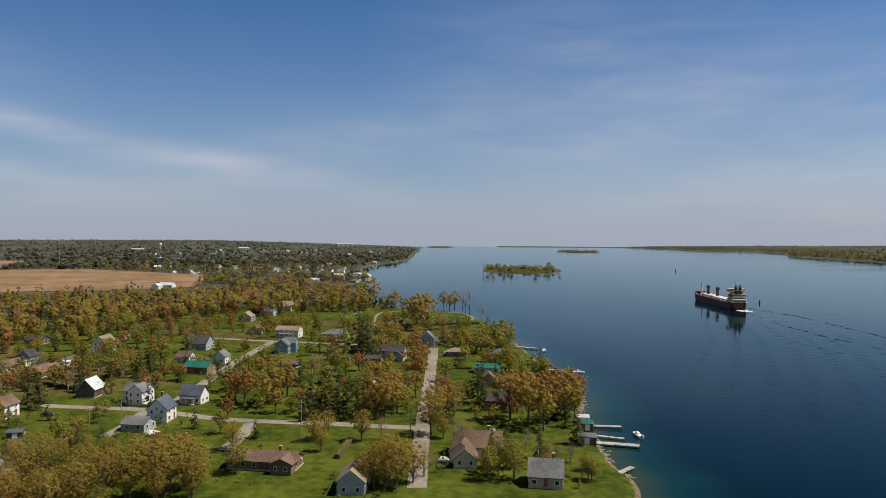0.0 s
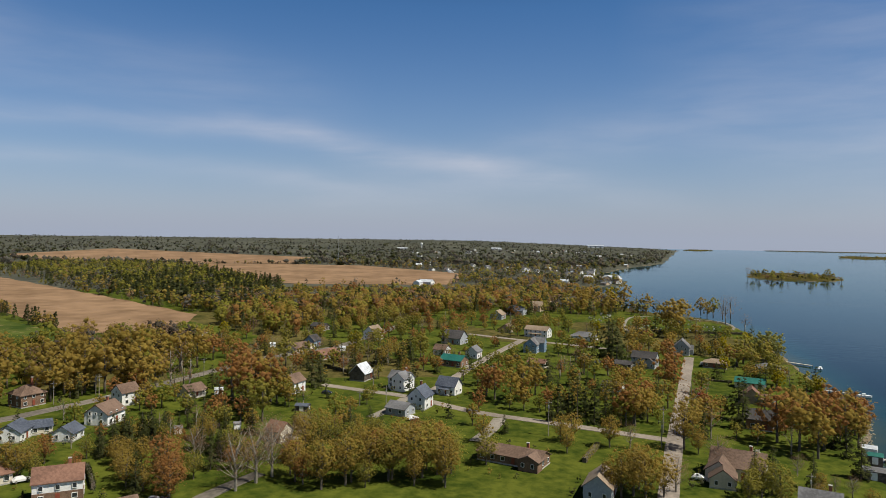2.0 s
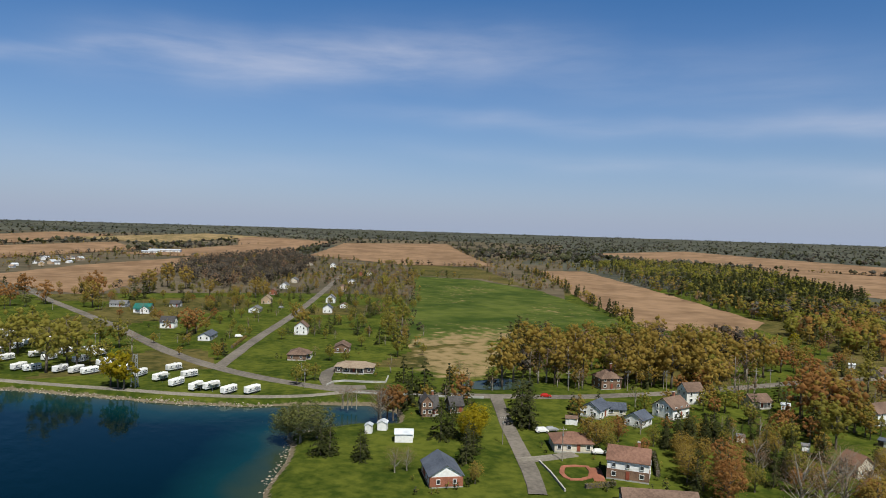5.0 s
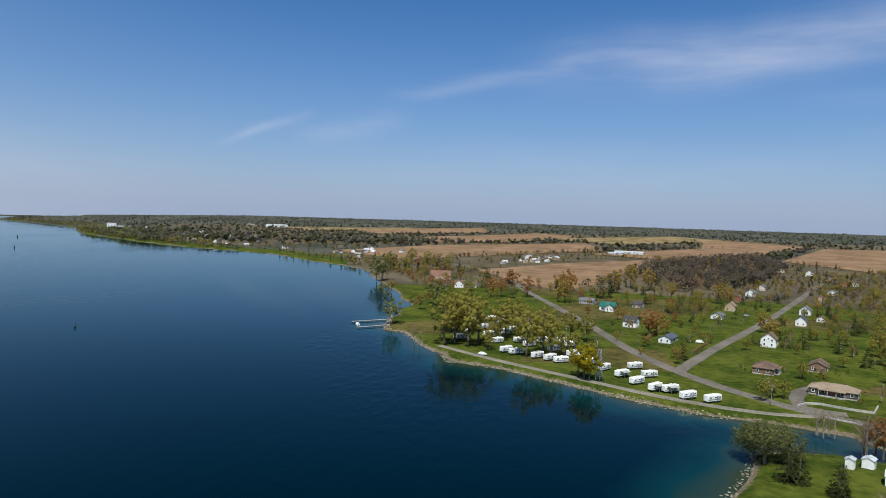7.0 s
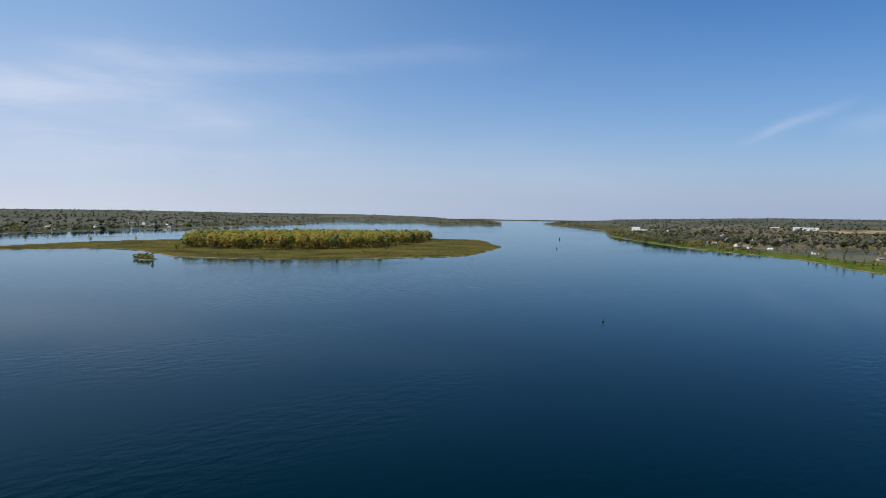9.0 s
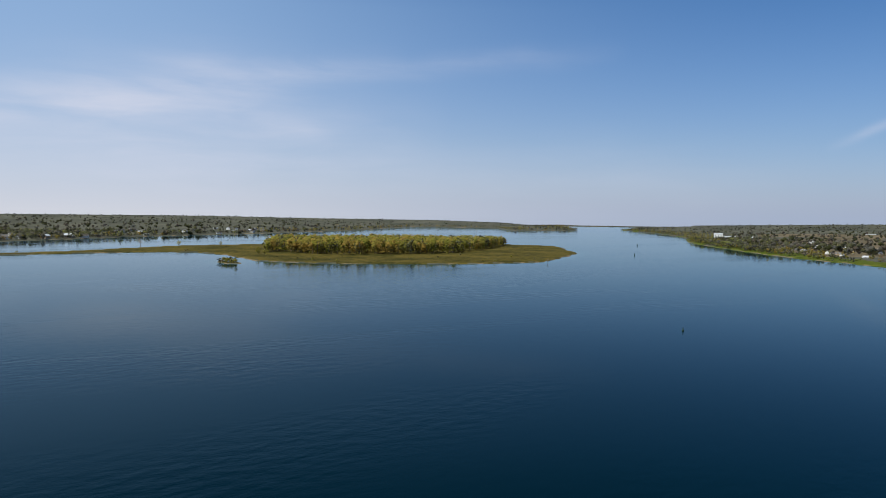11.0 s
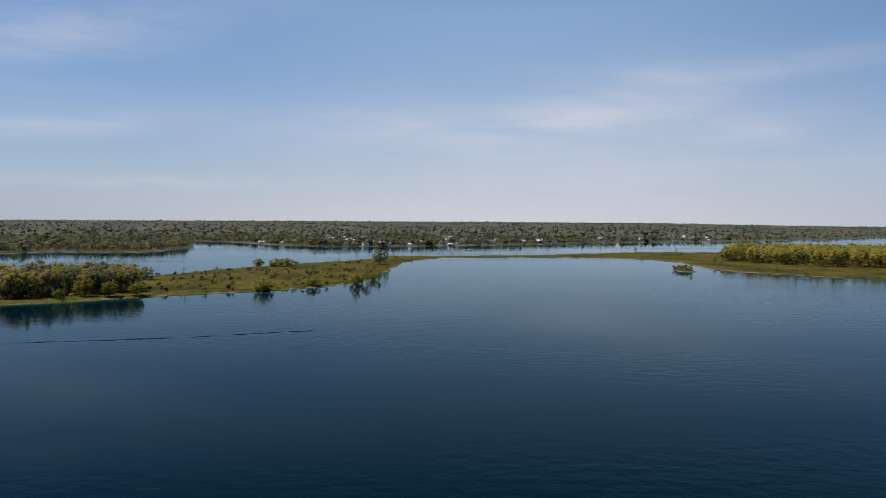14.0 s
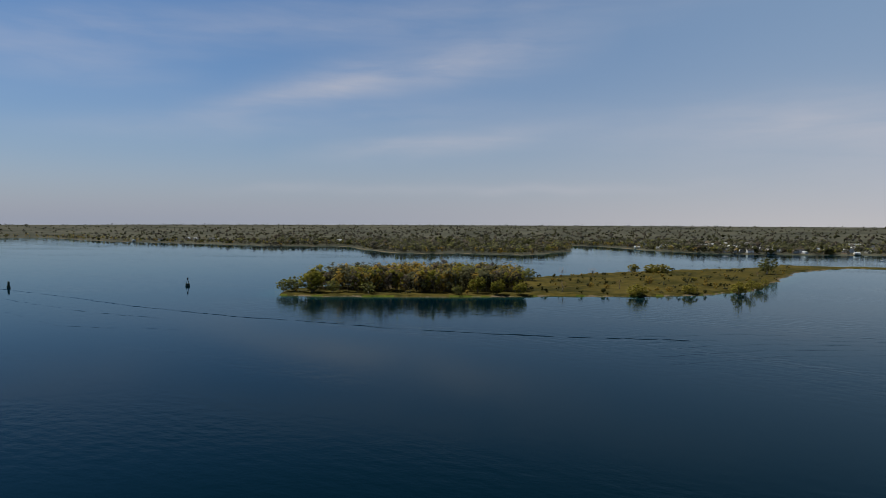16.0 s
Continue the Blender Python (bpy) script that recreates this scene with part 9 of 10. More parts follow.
for i in range(5):
    wave_line("ripple_%d" % (i + 1), [(68 + 9 * i, -340 - 18 * i), (23 + 7 * i, -391 - 16 * i), (-45, -436 - 13 * i)], 0.5, 0.08, "fine parallel ripples on calm water", 20 + i, 8, 4.0)
# fine swell that runs out from the ship's side, crest behind crest
for i in range(9):
    k = 16 * i
    wave_line("swell_%d" % (i + 1), [(262 + k * 0.6, 560 - k * 0.9), (215 + k * 0.8, 450 - k * 0.7), (150 + k, 330 - k * 0.4), (110 + k, 265 - k * 0.4)], 0.6, 0.085, "fine wake ripples spreading to the shore", 40 + i, 7.5, 70.0, 4.5)

foam = bmesh.new()
for i in range(26):
    u = PLANT_RNG.random()
    bmesh.ops.create_icosphere(foam, subdivisions=1, radius=0.7 + 0.5 * PLANT_RNG.random(),
                               matrix=Matrix.Translation((328 + 9 * PLANT_RNG.random(), 636 - 14 * u, -0.1)) @ Matrix.Diagonal((1.6, 1.6, 0.5, 1)))
fo = part("wash_foam", foam, FOAM)
tagged(fo, "white churned foam under the stern", "foam", kind="stuff")


def buoy(x, y, h, label, can=False):
    root = thing("buoy", pose(x, y, 0), label, "buoy", "channel buoys")
    r = h * 0.26
    bm = rod((0, 0, -0.6), (0, 0, h * 0.3), r, r * 0.95, 14)
    part("float", bm, BUOY_GREEN, root)
    if can:
        part("tower", rod((0, 0, h * 0.3), (0, 0, h), r * 0.7, r * 0.5, 10), BUOY_GREEN, root)
    else:
        for k in range(4):
            a = k * math.pi / 2
            part("tower_leg", rod((math.cos(a) * r * 0.7, math.sin(a) * r * 0.7, h * 0.3), (math.cos(a) * r * 0.2, math.sin(a) * r * 0.2, h * 0.8), 0.09 * h / 4), BUOY_GREEN, root)
    part("lantern", rod((0, 0, h * 0.78), (0, 0, h), 0.1 * h, 0.07 * h, 8), BLACK_PAINT if not can else TRIM, root)


buoy(388.7, 703.8, 3.4, "dark pillar buoy in the ship channel", True)
buoy(588.2, 1390.6, 4.0, "distant dark pillar buoy on the river", True)
buoy(-364.9, -247.1, 2.4, "small white-topped buoy on open water")
buoy(-1001.9, -779.7, 3.6, "distant dark buoy on the river", True)
buoy(-1337.3, -1033.6, 4.5, "far dark buoy in the channel", True)
buoy(581.4, -499.8, 8.5, "large dark bell buoy with a lattice top")
buoy(712.9, -393.3, 6.5, "dark pillar buoy near the wake", True)


def dock(x0, y0, x1, y1, wide, label, top=0.75):
    """A plank jetty on piles, from the shore to its end."""
    d = Vector((x1 - x0, y1 - y0, 0))
    root = thing("jetty", pose(x0, y0, 0, 0, 0, math.degrees(math.atan2(d.y, d.x))), label, "jetty")
    n = max(6, int(d.length / 0.55))
    me = bpy.data.meshes.new("plank")
    b = box(d.length / n * 0.93, wide, 0.09, bevel=0.012)
    b.to_mesh(me)
    b.free()
    me.materials.append(PLANK)
    for i in range(n):
        p = part("plank", me, PLANK, root)
        p.location = (d.length * (i + 0.5) / n, 0, top)
    for s in (-1, 1):
        part("stringer", box(d.length, 0.14, 0.22, (d.length / 2, s * (wide / 2 - 0.25), top - 0.22)), PLANK, root)
    for i in range(max(2, int(d.length / 3.5)) + 1):
        for s in (-1, 1):
            k = max(2, int(d.length / 3.5))
            part("pile", rod((d.length * i / k, s * (wide / 2 - 0.1), -2), (d.length * i / k, s * (wide / 2 - 0.1), top + 0.35), 0.13, 0.12, 8), WOOD_DARK, root)


def boat(x, y, rot, length, label):
    root = thing("motorboat", pose(x, y, 0.05, 0, 0, rot), label, "boat")
    bm = bmesh.new()
    w = length * 0.17
    rows_ = []
    for u in np.linspace(0, 1, 8):
        k = w * (1 - max(0, (u - 0.5) / 0.5) ** 2.2) + 0.03
        rows_.append([bm.verts.new(p) for p in ((u * length, -k, 0.75 + 0.15 * u), (u * length, -k * 0.6, -0.2), (u * length, k * 0.6, -0.2), (u * length, k, 0.75 + 0.15 * u))])
    for a, b in zip(rows_, rows_[1:]):
        for i in range(3):
            bm.faces.new((a[i], b[i], b[i + 1], a[i + 1]))
        bm.faces.new((a[3], b[3], b[0], a[0]))
    bm.faces.new(rows_[0])
    bmesh.ops.recalc_face_normals(bm, faces=bm.faces)
    part("hull", bm, BOAT_WHITE, root)
    part("cabin", box(length * 0.26, w * 1.2, 0.75, (length * 0.48, 0, 0.8), bevel=0.15), BOAT_WHITE, root)
    part("windscreen", box(0.1, w * 1.1, 0.5, (length * 0.62, 0, 0.95), Matrix.Rotation(radians(-25), 4, "Y")), GLASS, root)
    part("outboard", box(0.4, 0.45, 0.9, (-0.2, 0, 0.2), bevel=0.08), BLACK_PAINT, root)


dock(69.7, 244.8, 83.3, 242.5, 2.2, "narrow grey plank jetty by a boathouse")
dock(67.4, 224.4, 81.6, 219.9, 3.0, "wide pale plank jetty on piles")
dock(70.3, 232.3, 79.3, 227.8, 1.6, "narrow plank jetty beside a boathouse")
dock(65.7, 193.8, 72.0, 199.5, 1.8, "short plank jetty at a stone wall")
dock(74.8, 428.4, 90.7, 417.1, 2.4, "long pale jetty off the point")
dock(81.6, 350.2, 90.7, 346.8, 1.8, "short grey jetty under trees")
dock(-444.3, -85.0, -428.4, -104.3, 1.8, "pale floating jetty at the camp")
dock(-423.9, -78.2, -408.0, -95.2, 1.8, "pale jetty beside a stone spit")
boat(86.1, 230.1, 100, 5.5, "small white motorboat beside a jetty")
boat(-417.1, -97.5, 200, 6.5, "white motorboat tied to the camp jetty")
boat(92.9, 344.5, -10, 6.0, "white boat moored off the lawn")
boat(92.9, 408.0, 80, 6.0, "white motorboat beside a long jetty")
boat(181.3, -1462.0, 20, 12.0, "white speedboat far out on the river")
boat(-68.0, -1450.7, 160, 9.0, "small dark-windowed boat on the river")

# ---- trailers, cars, poles ----
TRAILER = mat("trailer_white", (0.66, 0.66, 0.65), (0.80, 0.80, 0.79), 0.8, 0.45, 0.03, 0.3, per="object", spread=0.12)
STRIPE = mat("stripe_grey", (0.16, 0.17, 0.2), (0.24, 0.25, 0.28), 1.0, 0.5)
AWNING = mat("awning_cloth", (0.30, 0.31, 0.30), (0.42, 0.42, 0.4), 2.0, 0.9)


def trailer(label, awning=False):
    root = thing("camper_trailer", pose(0, 0, 1.5), label, "trailer", "camper trailers")
    body = box(7.2, 2.5, 2.5, (0, 0, 0.55), bevel=0.28)
    part("body", body, TRAILER, root)
    part("stripe", box(7.0, 2.54, 0.28, (0, 0, 1.15)), STRIPE, root)
    for u in (-2.3, 0.2, 2.3):
        for s in (0, 1):
            window(root, pose(u, (-1.27 if s == 0 else 1.27), 1.7, 0, 0, 180 * s), 1.1, 0.75)
    part("door", box(0.75, 0.06, 1.9, (1.3, -1.27, 0.65)), STRIPE, root)
    part("rooftop_unit", box(1.1, 0.8, 0.32, (0.4, 0, 3.04), bevel=0.06), TRAILER, root)
    for u in (-0.5, 0.5):
        for s in (-1, 1):
            part("wheel", rod((u, s * 1.0, 0.34), (u, s * 1.24, 0.34), 0.34, 0.34, 14), TYRE, root)
    part("hitch", rod((3.5, 0, 0.55), (4.9, 0, 0.5), 0.09), STEEL, root)
    part("jack", rod((4.5, 0, -0.05), (4.5, 0, 0.8), 0.06), STEEL, root)
    if awning:
        part("awning", box(4.4, 2.4, 0.08, (-0.3, -2.4, 2.7), Matrix.Rotation(radians(7), 4, "X")), AWNING, root, "grey awning over the door side")
        for u in (-2.4, 1.8):
            part("awning_post", rod((u, -3.5, -0.05), (u, -3.5, 2.6), 0.04), STEEL, root)
    return root


CAMPERS = [trailer("white camper trailer parked on the grass"), trailer("white camper trailer with an open awning", True)]


def park(kind, x, y, rot):
    """Stands a trailer in its lot: the first of a kind is the model itself, later ones are copies."""
    src = CAMPERS[kind]
    if src.get("parked"):
        ob = copy_thing(src, pose(x, y, 1.55, 0, 0, rot))
    else:
        src["parked"] = 1
        src.matrix_basis = pose(x, y, 1.55, 0, 0, rot)


park(1, -306.7, 44.9, 131.0)
park(0, -294.2, 49.2, 131.0)
park(0, -308.1, 56.7, 115.0)
park(1, -284.4, 54.8, 137.0)
park(1, -283.0, 60.4, 119.0)
park(0, -273.8, 65.1, 124.0)
park(0, -270.5, 73.3, 122.0)
park(0, -324.5, 53.1, 119.0)
park(0, -317.6, 38.7, 141.0)
park(0, -349.6, -5.9, 136.0)
park(0, -344.8, -1.0, 116.0)
park(0, -368.1, 5.7, 130.0)
park(1, -378.7, 0.9, 115.0)
park(0, -357.9, 18.0, 124.0)
park(0, -334.3, 15.3, 136.0)
park(0, -338.5, 9.4, 138.0)
park(0, -347.7, 26.9, 132.0)
park(0, -372.6, 27.1, 136.0)
park(0, -382.7, 22.7, 113.0)
park(1, -345.7, 31.9, 115.0)
park(0, -373.9, -11.3, 128.0)
park(0, -445.8, -12.3, 124.0)
park(0, -420.7, -21.7, 128.0)
park(0, -455.3, -18.5, 133.0)
park(0, -405.1, -7.9, 140.0)
park(0, -416.8, -2.5, 140.0)
park(0, -419.3, 6.1, 141.0)
park(0, -379.4, -31.8, 123.0)
park(0, -398.5, -28.3, 145.0)
park(0, -382.1, 12.5, 128.0)
park(0, -329.9, 20.2, 116.0)
park(0, -329.5, 33.7, 124.0)
park(1, -393.3, -16.6, 118.0)
park(0, -451.5, -28.9, 145.0)


def car(x, y, rot, paint, label, van=False):
    root = thing("car", pose(x, y, 1.68, 0, 0, rot), label, "car")
    bm = bmesh.new()
    prof = [(-2.15, 0.35), (-2.2, 0.75), (-1.95, 0.92), (-1.7 if van else -1.35, 1.5 if not van else 1.75), (0.45 if not van else 1.0, 1.5 if not van else 1.75), (1.15 if not van else 1.6, 0.98), (2.1, 0.82), (2.2, 0.5), (2.1, 0.35)]
    rings = [[bm.verts.new((px_, s * (0.86 if pz_ < 1.2 else 0.68), pz_)) for px_, pz_ in prof] for s in (-1, 1)]
    n = len(prof)
    for i in range(n):
        bm.faces.new((rings[0][i], rings[0][(i + 1) % n], rings[1][(i + 1) % n], rings[1][i]))
    bm.faces.new(rings[0][::-1])
    bm.faces.new(rings[1])
    bmesh.ops.recalc_face_normals(bm, faces=bm.faces)
    bmesh.ops.bevel(bm, geom=list(bm.edges), offset=0.05, segments=1, affect="EDGES")
    part("body", bm, paint, root)
    for s in (-1, 1):
        part("side_window", box(1.7, 0.04, 0.36, (-0.4, s * 0.80, 1.05), Matrix.Rotation(radians(s * 18), 4, "X")), GLASS, root)
    part("windscreen", box(0.05, 1.3, 0.55, (0.86 if not van else 1.36, 0, 0.99), Matrix.Rotation(radians(-50), 4, "Y")), GLASS, root)
    for u in (-1.35, 1.35):
        for s in (-1, 1):
            w_ = part("wheel", rod((u, s * 0.68, 0.33), (u, s * 0.9, 0.33), 0.33, 0.33, 14), TYRE, root)
            part("rim", rod((u, s * 0.89, 0.33), (u, s * 0.915, 0.33), 0.2, 0.2, 10), STEEL, w_)
    for s in (-1, 1):
        part("headlight", box(0.06, 0.3, 0.14, (2.17, s * 0.58, 0.66)), TRIM, root)
        part("tail_light", box(0.06, 0.24, 0.18, (-2.19, s * 0.62, 0.7)), DOOR_PAINT, root)


CAR_WHITE = mat("white_car_paint", (0.68, 0.68, 0.68), (0.76, 0.76, 0.76), 1.0, 0.25)
CAR_DARK = mat("dark_car_paint", (0.02, 0.025, 0.035), (0.04, 0.045, 0.06), 1.0, 0.25)
CAR_RED = mat("red_car_paint", (0.33, 0.02, 0.015), (0.42, 0.03, 0.02), 1.0, 0.25)
CAR_SILVER = mat("silver_car_paint", (0.36, 0.37, 0.39), (0.46, 0.47, 0.49), 1.0, 0.25, metal=0.3)
car(17.2, 204.4, -10, CAR_WHITE, "white car parked on a gravel drive")
car(-77.5, 239.1, 48, CAR_WHITE, "white car parked beside a house")
car(-124.0, 266.7, 5, CAR_DARK, "dark car on the lawn by the street")
car(33.9, 392.1, -5, CAR_WHITE, "white pickup parked by a bungalow", True)
car(26.7, 314.2, -5, CAR_RED, "red car in a driveway")
car(-20.0, 379.7, 13, CAR_WHITE, "white car behind a house", True)
car(-63.8, 379.4, 10, CAR_DARK, "dark car parked in a wide drive")
car(-67.1, 373.4, 20, CAR_RED, "red car parked in a wide drive")
car(-180.8, 144.9, 71, CAR_WHITE, "white van parked beside the red-roofed house", True)
car(-180.8, 148.9, 71, CAR_SILVER, "silver car parked beside the red-roofed house")
car(-155.7, 146.9, 57, CAR_WHITE, "white car behind a brick house")
car(-113.1, 145.3, 8, CAR_SILVER, "silver car at the long low house")
car(-110.5, 145.6, 7, CAR_DARK, "dark car at the long low house")
car(-219.1, 176.9, 56, CAR_RED, "red car driving along the main road")
car(-337.6, -17.0, 73, CAR_WHITE, "white car on the camp lane")
car(-404.4, 101.1, 76, CAR_WHITE, "white car beside a bungalow", True)
car(-272.2, 74.1, 75, CAR_SILVER, "silver car at the camp")
car(-534.6, 166.1, 103, CAR_SILVER, "silver car in a driveway")
car(-104.6, 201.5, 27, CAR_SILVER, "silver car behind a cream cottage")


def utility_pole(x, y, rot, h=10.5, z=1.5):
    root = thing("utility_pole", pose(x, y, z, 0, 0, rot), "grey wooden utility pole with one crossarm", "pole", "utility poles")
    part("post", rod((0, 0, -0.5), (0, 0, h), 0.17, 0.11, 8), BARK_PALE, root)
    part("crossarm", box(2.2, 0.12, 0.14, (0, 0.1, h - 0.9)), BARK_PALE, root)
    for u in (-0.95, -0.35, 0.35, 0.95):
        part("insulator", rod((u, 0.1, h - 0.76), (u, 0.1, h - 0.58), 0.05, 0.03, 6), TRIM, root)
    part("transformer", rod((0, -0.35, h - 2.6), (0, -0.35, h - 1.7), 0.24, 0.24, 10), STEEL, root)


utility_pole(7.9, 232.8, -2, 9)
utility_pole(-28.3, 234.8, 7, 12)
utility_pole(8.9, 250.1, -2, 9)
utility_pole(-155.9, 132.7, 50, 10)
utility_pole(-176.1, 125.8, 54, 9)
utility_pole(-214.0, 216.3, 45, 9)
utility_pole(-207.6, 232.5, 42, 9)
utility_pole(-225.0, 193.4, 49, 8)
utility_pole(-284.1, 97.7, 71, 8)
utility_pole(-271.6, 94.8, 71, 8)
utility_pole(-210.9, 234.4, 42, 9)
utility_pole(-193.5, 272.4, 35, 9)
utility_pole(-94.1, 256.4, 20, 8)
utility_pole(-63.7, 313.4, 11, 8)
utility_pole(-389.3, 26.2, 86, 9)
utility_pole(-565.5, 10.5, 89, 8)
utility_pole(-192.3, 280.5, 34, 9)
utility_pole(-103.7, 252.9, 22, 6)
utility_pole(43.4, 197.3, -12, 7)

# ---- far landmarks ----
def lattice_mast(x, y, z, h, r, label):
    root = thing("radio_mast", pose(x, y, z), label, "mast")
    for k in range(3):
        a = k * 2.094
        part("leg", rod((math.cos(a) * r, math.sin(a) * r, -1), (math.cos(a) * r * 0.5, math.sin(a) * r * 0.5, h), r * 0.16, r * 0.12, 5), STEEL, root)
    for i in range(14):
        z0, z1 = h * i / 14, h * (i + 1) / 14
        k = i % 3
        a, b = k * 2.094, (k + 1) * 2.094
        q = 1 - 0.5 * i / 14
        part("brace", rod((math.cos(a) * r * q, math.sin(a) * r * q, z0), (math.cos(b) * r * q, math.sin(b) * r * q, z1), r * 0.1, r * 0.1, 4), STEEL, root)


lattice_mast(-660.7, 1473.3, 1.5, 62, 1.1, "tall thin steel radio mast beyond the fields")


def water_tower(x, y, z, h):
    root = thing("water_tower", pose(x, y, z), "white water tower standing over the town", "water tower")
    prof = [(0.02, 1.0), (2.6, 0.99), (4.2, 0.93), (4.9, 0.84), (4.7, 0.74), (3.2, 0.66), (1.3, 0.60), (0.02, 0.59)]
    bm = bmesh.new()
    n = 20
    rings = [[bm.verts.new((r * h / 26 * math.cos(2 * math.pi * i / n), r * h / 26 * math.sin(2 * math.pi * i / n), q * h)) for i in range(n)] for r, q in prof]
    for a, b in zip(rings, rings[1:]):
        for i in range(n):
            bm.faces.new((a[i], b[i], b[(i + 1) % n], a[(i + 1) % n]))
    part("tank", bm, SIDING_WHITE, root)
    part("shaft", rod((0, 0, -1), (0, 0, h * 0.62), h * 0.055, h * 0.045, 14), SIDING_WHITE, root)


water_tower(-838.7, 2674.7, float(rise(2470)) - 1, 28)


def hall(x, y, rot, w, d, h, z, label, wall=SIDING_WHITE, roof=ROOF_METAL):
    h *= 0.66
    root = thing("warehouse", pose(x, y, z, 0, 0, rot), label, "warehouse")
    part("wall", wall_mesh(w, d, h, d * 0.08), wall, root)
    part("roof", gable_roof(w, d, h, d * 0.08, 0.6, 0.4), roof, root)
    for i in range(3):
        part("loading_door", box(w * 0.08, 0.3, h * 0.6, (-w * 0.3 + i * w * 0.3, -d / 2 - 0.1, 0)), ROOF_GREY, root)


hall(-199.5, 3380.7, 3, 74, 30, 13, float(rise(2988)), "long white warehouse beyond the town")
hall(-2470.7, -880.6, 110, 62, 26, 12, float(rise(2314)), "long white warehouse by a ploughed field")
hall(-2550.0, -1020.0, 110, 34, 22, 8, float(rise(2400)), "low white warehouse far off")
hall(-1984.5, -1228.5, 122, 26, 20, 16, float(rise(2060)), "white mill building on the far point")
hall(-1926.7, -1156.0, 122, 44, 18, 9, float(rise(1985)), "long white shore building on the point")
hall(-2411.7, 2664.5, 42, 36, 22, 8, float(rise(3171)), "distant white farm hall")
hall(232.0, -1784.4, 197, 62, 22, 8, 4.0, "white shore building with a red-brown roof on the far bank")
hall(837.3, -1421.9, 230, 46, 18, 6, 2.7, "low grey-white lakeside hall on the far spit")
hall(244.2, -1817.8, 188, 50, 20, 8, 4.3, "pale shore hall on the far bank")
hall(-40.7, -1970.4, 179, 26, 16, 13, 5.8, "tall pale church-like hall on the far bank")
hall(-1496.6, 224.1, 71, 60, 20, 7, 2.0, "long white farm sheds by a dark wood")
hall(-1453.9, 189.7, 93, 30, 16, 6, 1.8, "low farm shed beside the white sheds")
hall(-536.7, 2674.7, 11, 34, 18, 9, 17.8, "white town hall roof among trees")
hall(-522.5, 2621.0, 11, 40, 20, 9, 16.8, "white industrial roof in the town")
hall(-860.2, 2497.4, 19, 40, 18, 7, 16.2, "low white shed at the edge of town")
hall(-2403.8, -867.5, 110, 70, 26, 10, 14.7, "long white warehouse behind the western shore")
hall(-130.7, 1559.8, 5, 26, 14, 7, 2.2, "pale hall above the town shore")
lattice_mast(-298.1, 34.3, 1.5, 13, 1.6, "short white lattice tower beside the camp")


def far_house(seed):
    """A small plain house for the distance, still with roof, windows and door."""
    r = random.Random(seed)
    wall = r.choice([SIDING_WHITE, SIDING_WHITE, SIDING_CREAM, SIDING_GREY, SIDING_TAN])
    roof = r.choice([ROOF_GREY, ROOF_BROWN, ROOF_METAL, ROOF_TAN, ROOF_DARK])
    lab = {"white_siding": "white", "cream_siding": "cream", "grey_siding": "grey", "tan_siding": "tan"}[wall.name]
    return house(0, 0, 0, r.uniform(11, 15), r.uniform(8, 10), r.choice([1, 1.4, 2]), wall, roof, "distant %s house among spring trees" % lab, pitch=r.uniform(0.5, 0.8), group="distant houses", windows=False)


FAR_STOCK = [far_house(k) for k in range(7)]
FAR_USED = [False] * len(FAR_STOCK)


def settle(poly, count, seed, size=(0.8, 1.2)):
    r = random.Random(seed)
    px_, py_ = [p[0] for p in poly], [p[1] for p in poly]
    done = 0
    while done < count:
        x, y = r.uniform(min(px_), max(px_)), r.uniform(min(py_), max(py_))
        if not inside(poly, np.array([x]), np.array([y]))[0] or shore(np.array([x]), np.array([y]))[0] < 9:
            continue
        k = r.randrange(len(FAR_STOCK))
        m = pose(x, y, float(height(np.array([x]), np.array([y]))[0]), 0, 0, r.uniform(0, 360))
        s = r.uniform(*size)
        if FAR_USED[k]:
            ob = copy_thing(FAR_STOCK[k], m)
        else:
            ob, FAR_USED[k] = FAR_STOCK[k], True
            ob.matrix_basis = m
        ob.scale = (s, s, s)
        done += 1


settle(TOWN_AREA, 44, 81, (0.6, 0.9))
settle([(-755, 2137), (-523, 2679), (-74, 2705), (40, 2327), (-166, 1905), (-522, 1782)], 34, 82, (0.7, 1.0))
settle([(-88, 1098), (-24, 1198), (-19, 1040), (-56, 978)], 14, 83)
settle([(326, -2045), (-79, -1867), (-448, -1878), (-404, -1695), (-68, -1612), (253, -1584)], 60, 84, (0.9, 1.3))
settle([(-53, -1978), (-518, -2197), (-1053, -2401), (-967, -2110), (-442, -1873), (-45, -1667)], 26, 85, (0.9, 1.3))
settle([(561, -1787), (308, -1916), (-167, -1906), (-148, -1679), (264, -1648)], 18, 86, (0.9, 1.3))
settle([(400, -1739), (211, -1726), (57, -1761), (52, -1621), (225, -1555)], 16, 87, (0.8, 1.2))
settle([(-2017, -1339), (-1987, -1064), (-1694, -714), (-1437, -481), (-1225, -420), (-1313, -577), (-1631, -923)], 46, 88, (0.6, 0.9))
settle([(-1398, -399), (-1301, -227), (-1205, -192), (-1017, -225), (-1066, -303)], 14, 89, (0.6, 0.85))
settle([(-1133, -52), (-1288, 26), (-1212, 70), (-1067, 22), (-1011, -31)], 14, 90, (0.55, 0.8))
settle([(2283, -1411), (1557, -1613), (1210, -1601), (1111, -1425), (1616, -1349)], 10, 91, (1.0, 1.4))
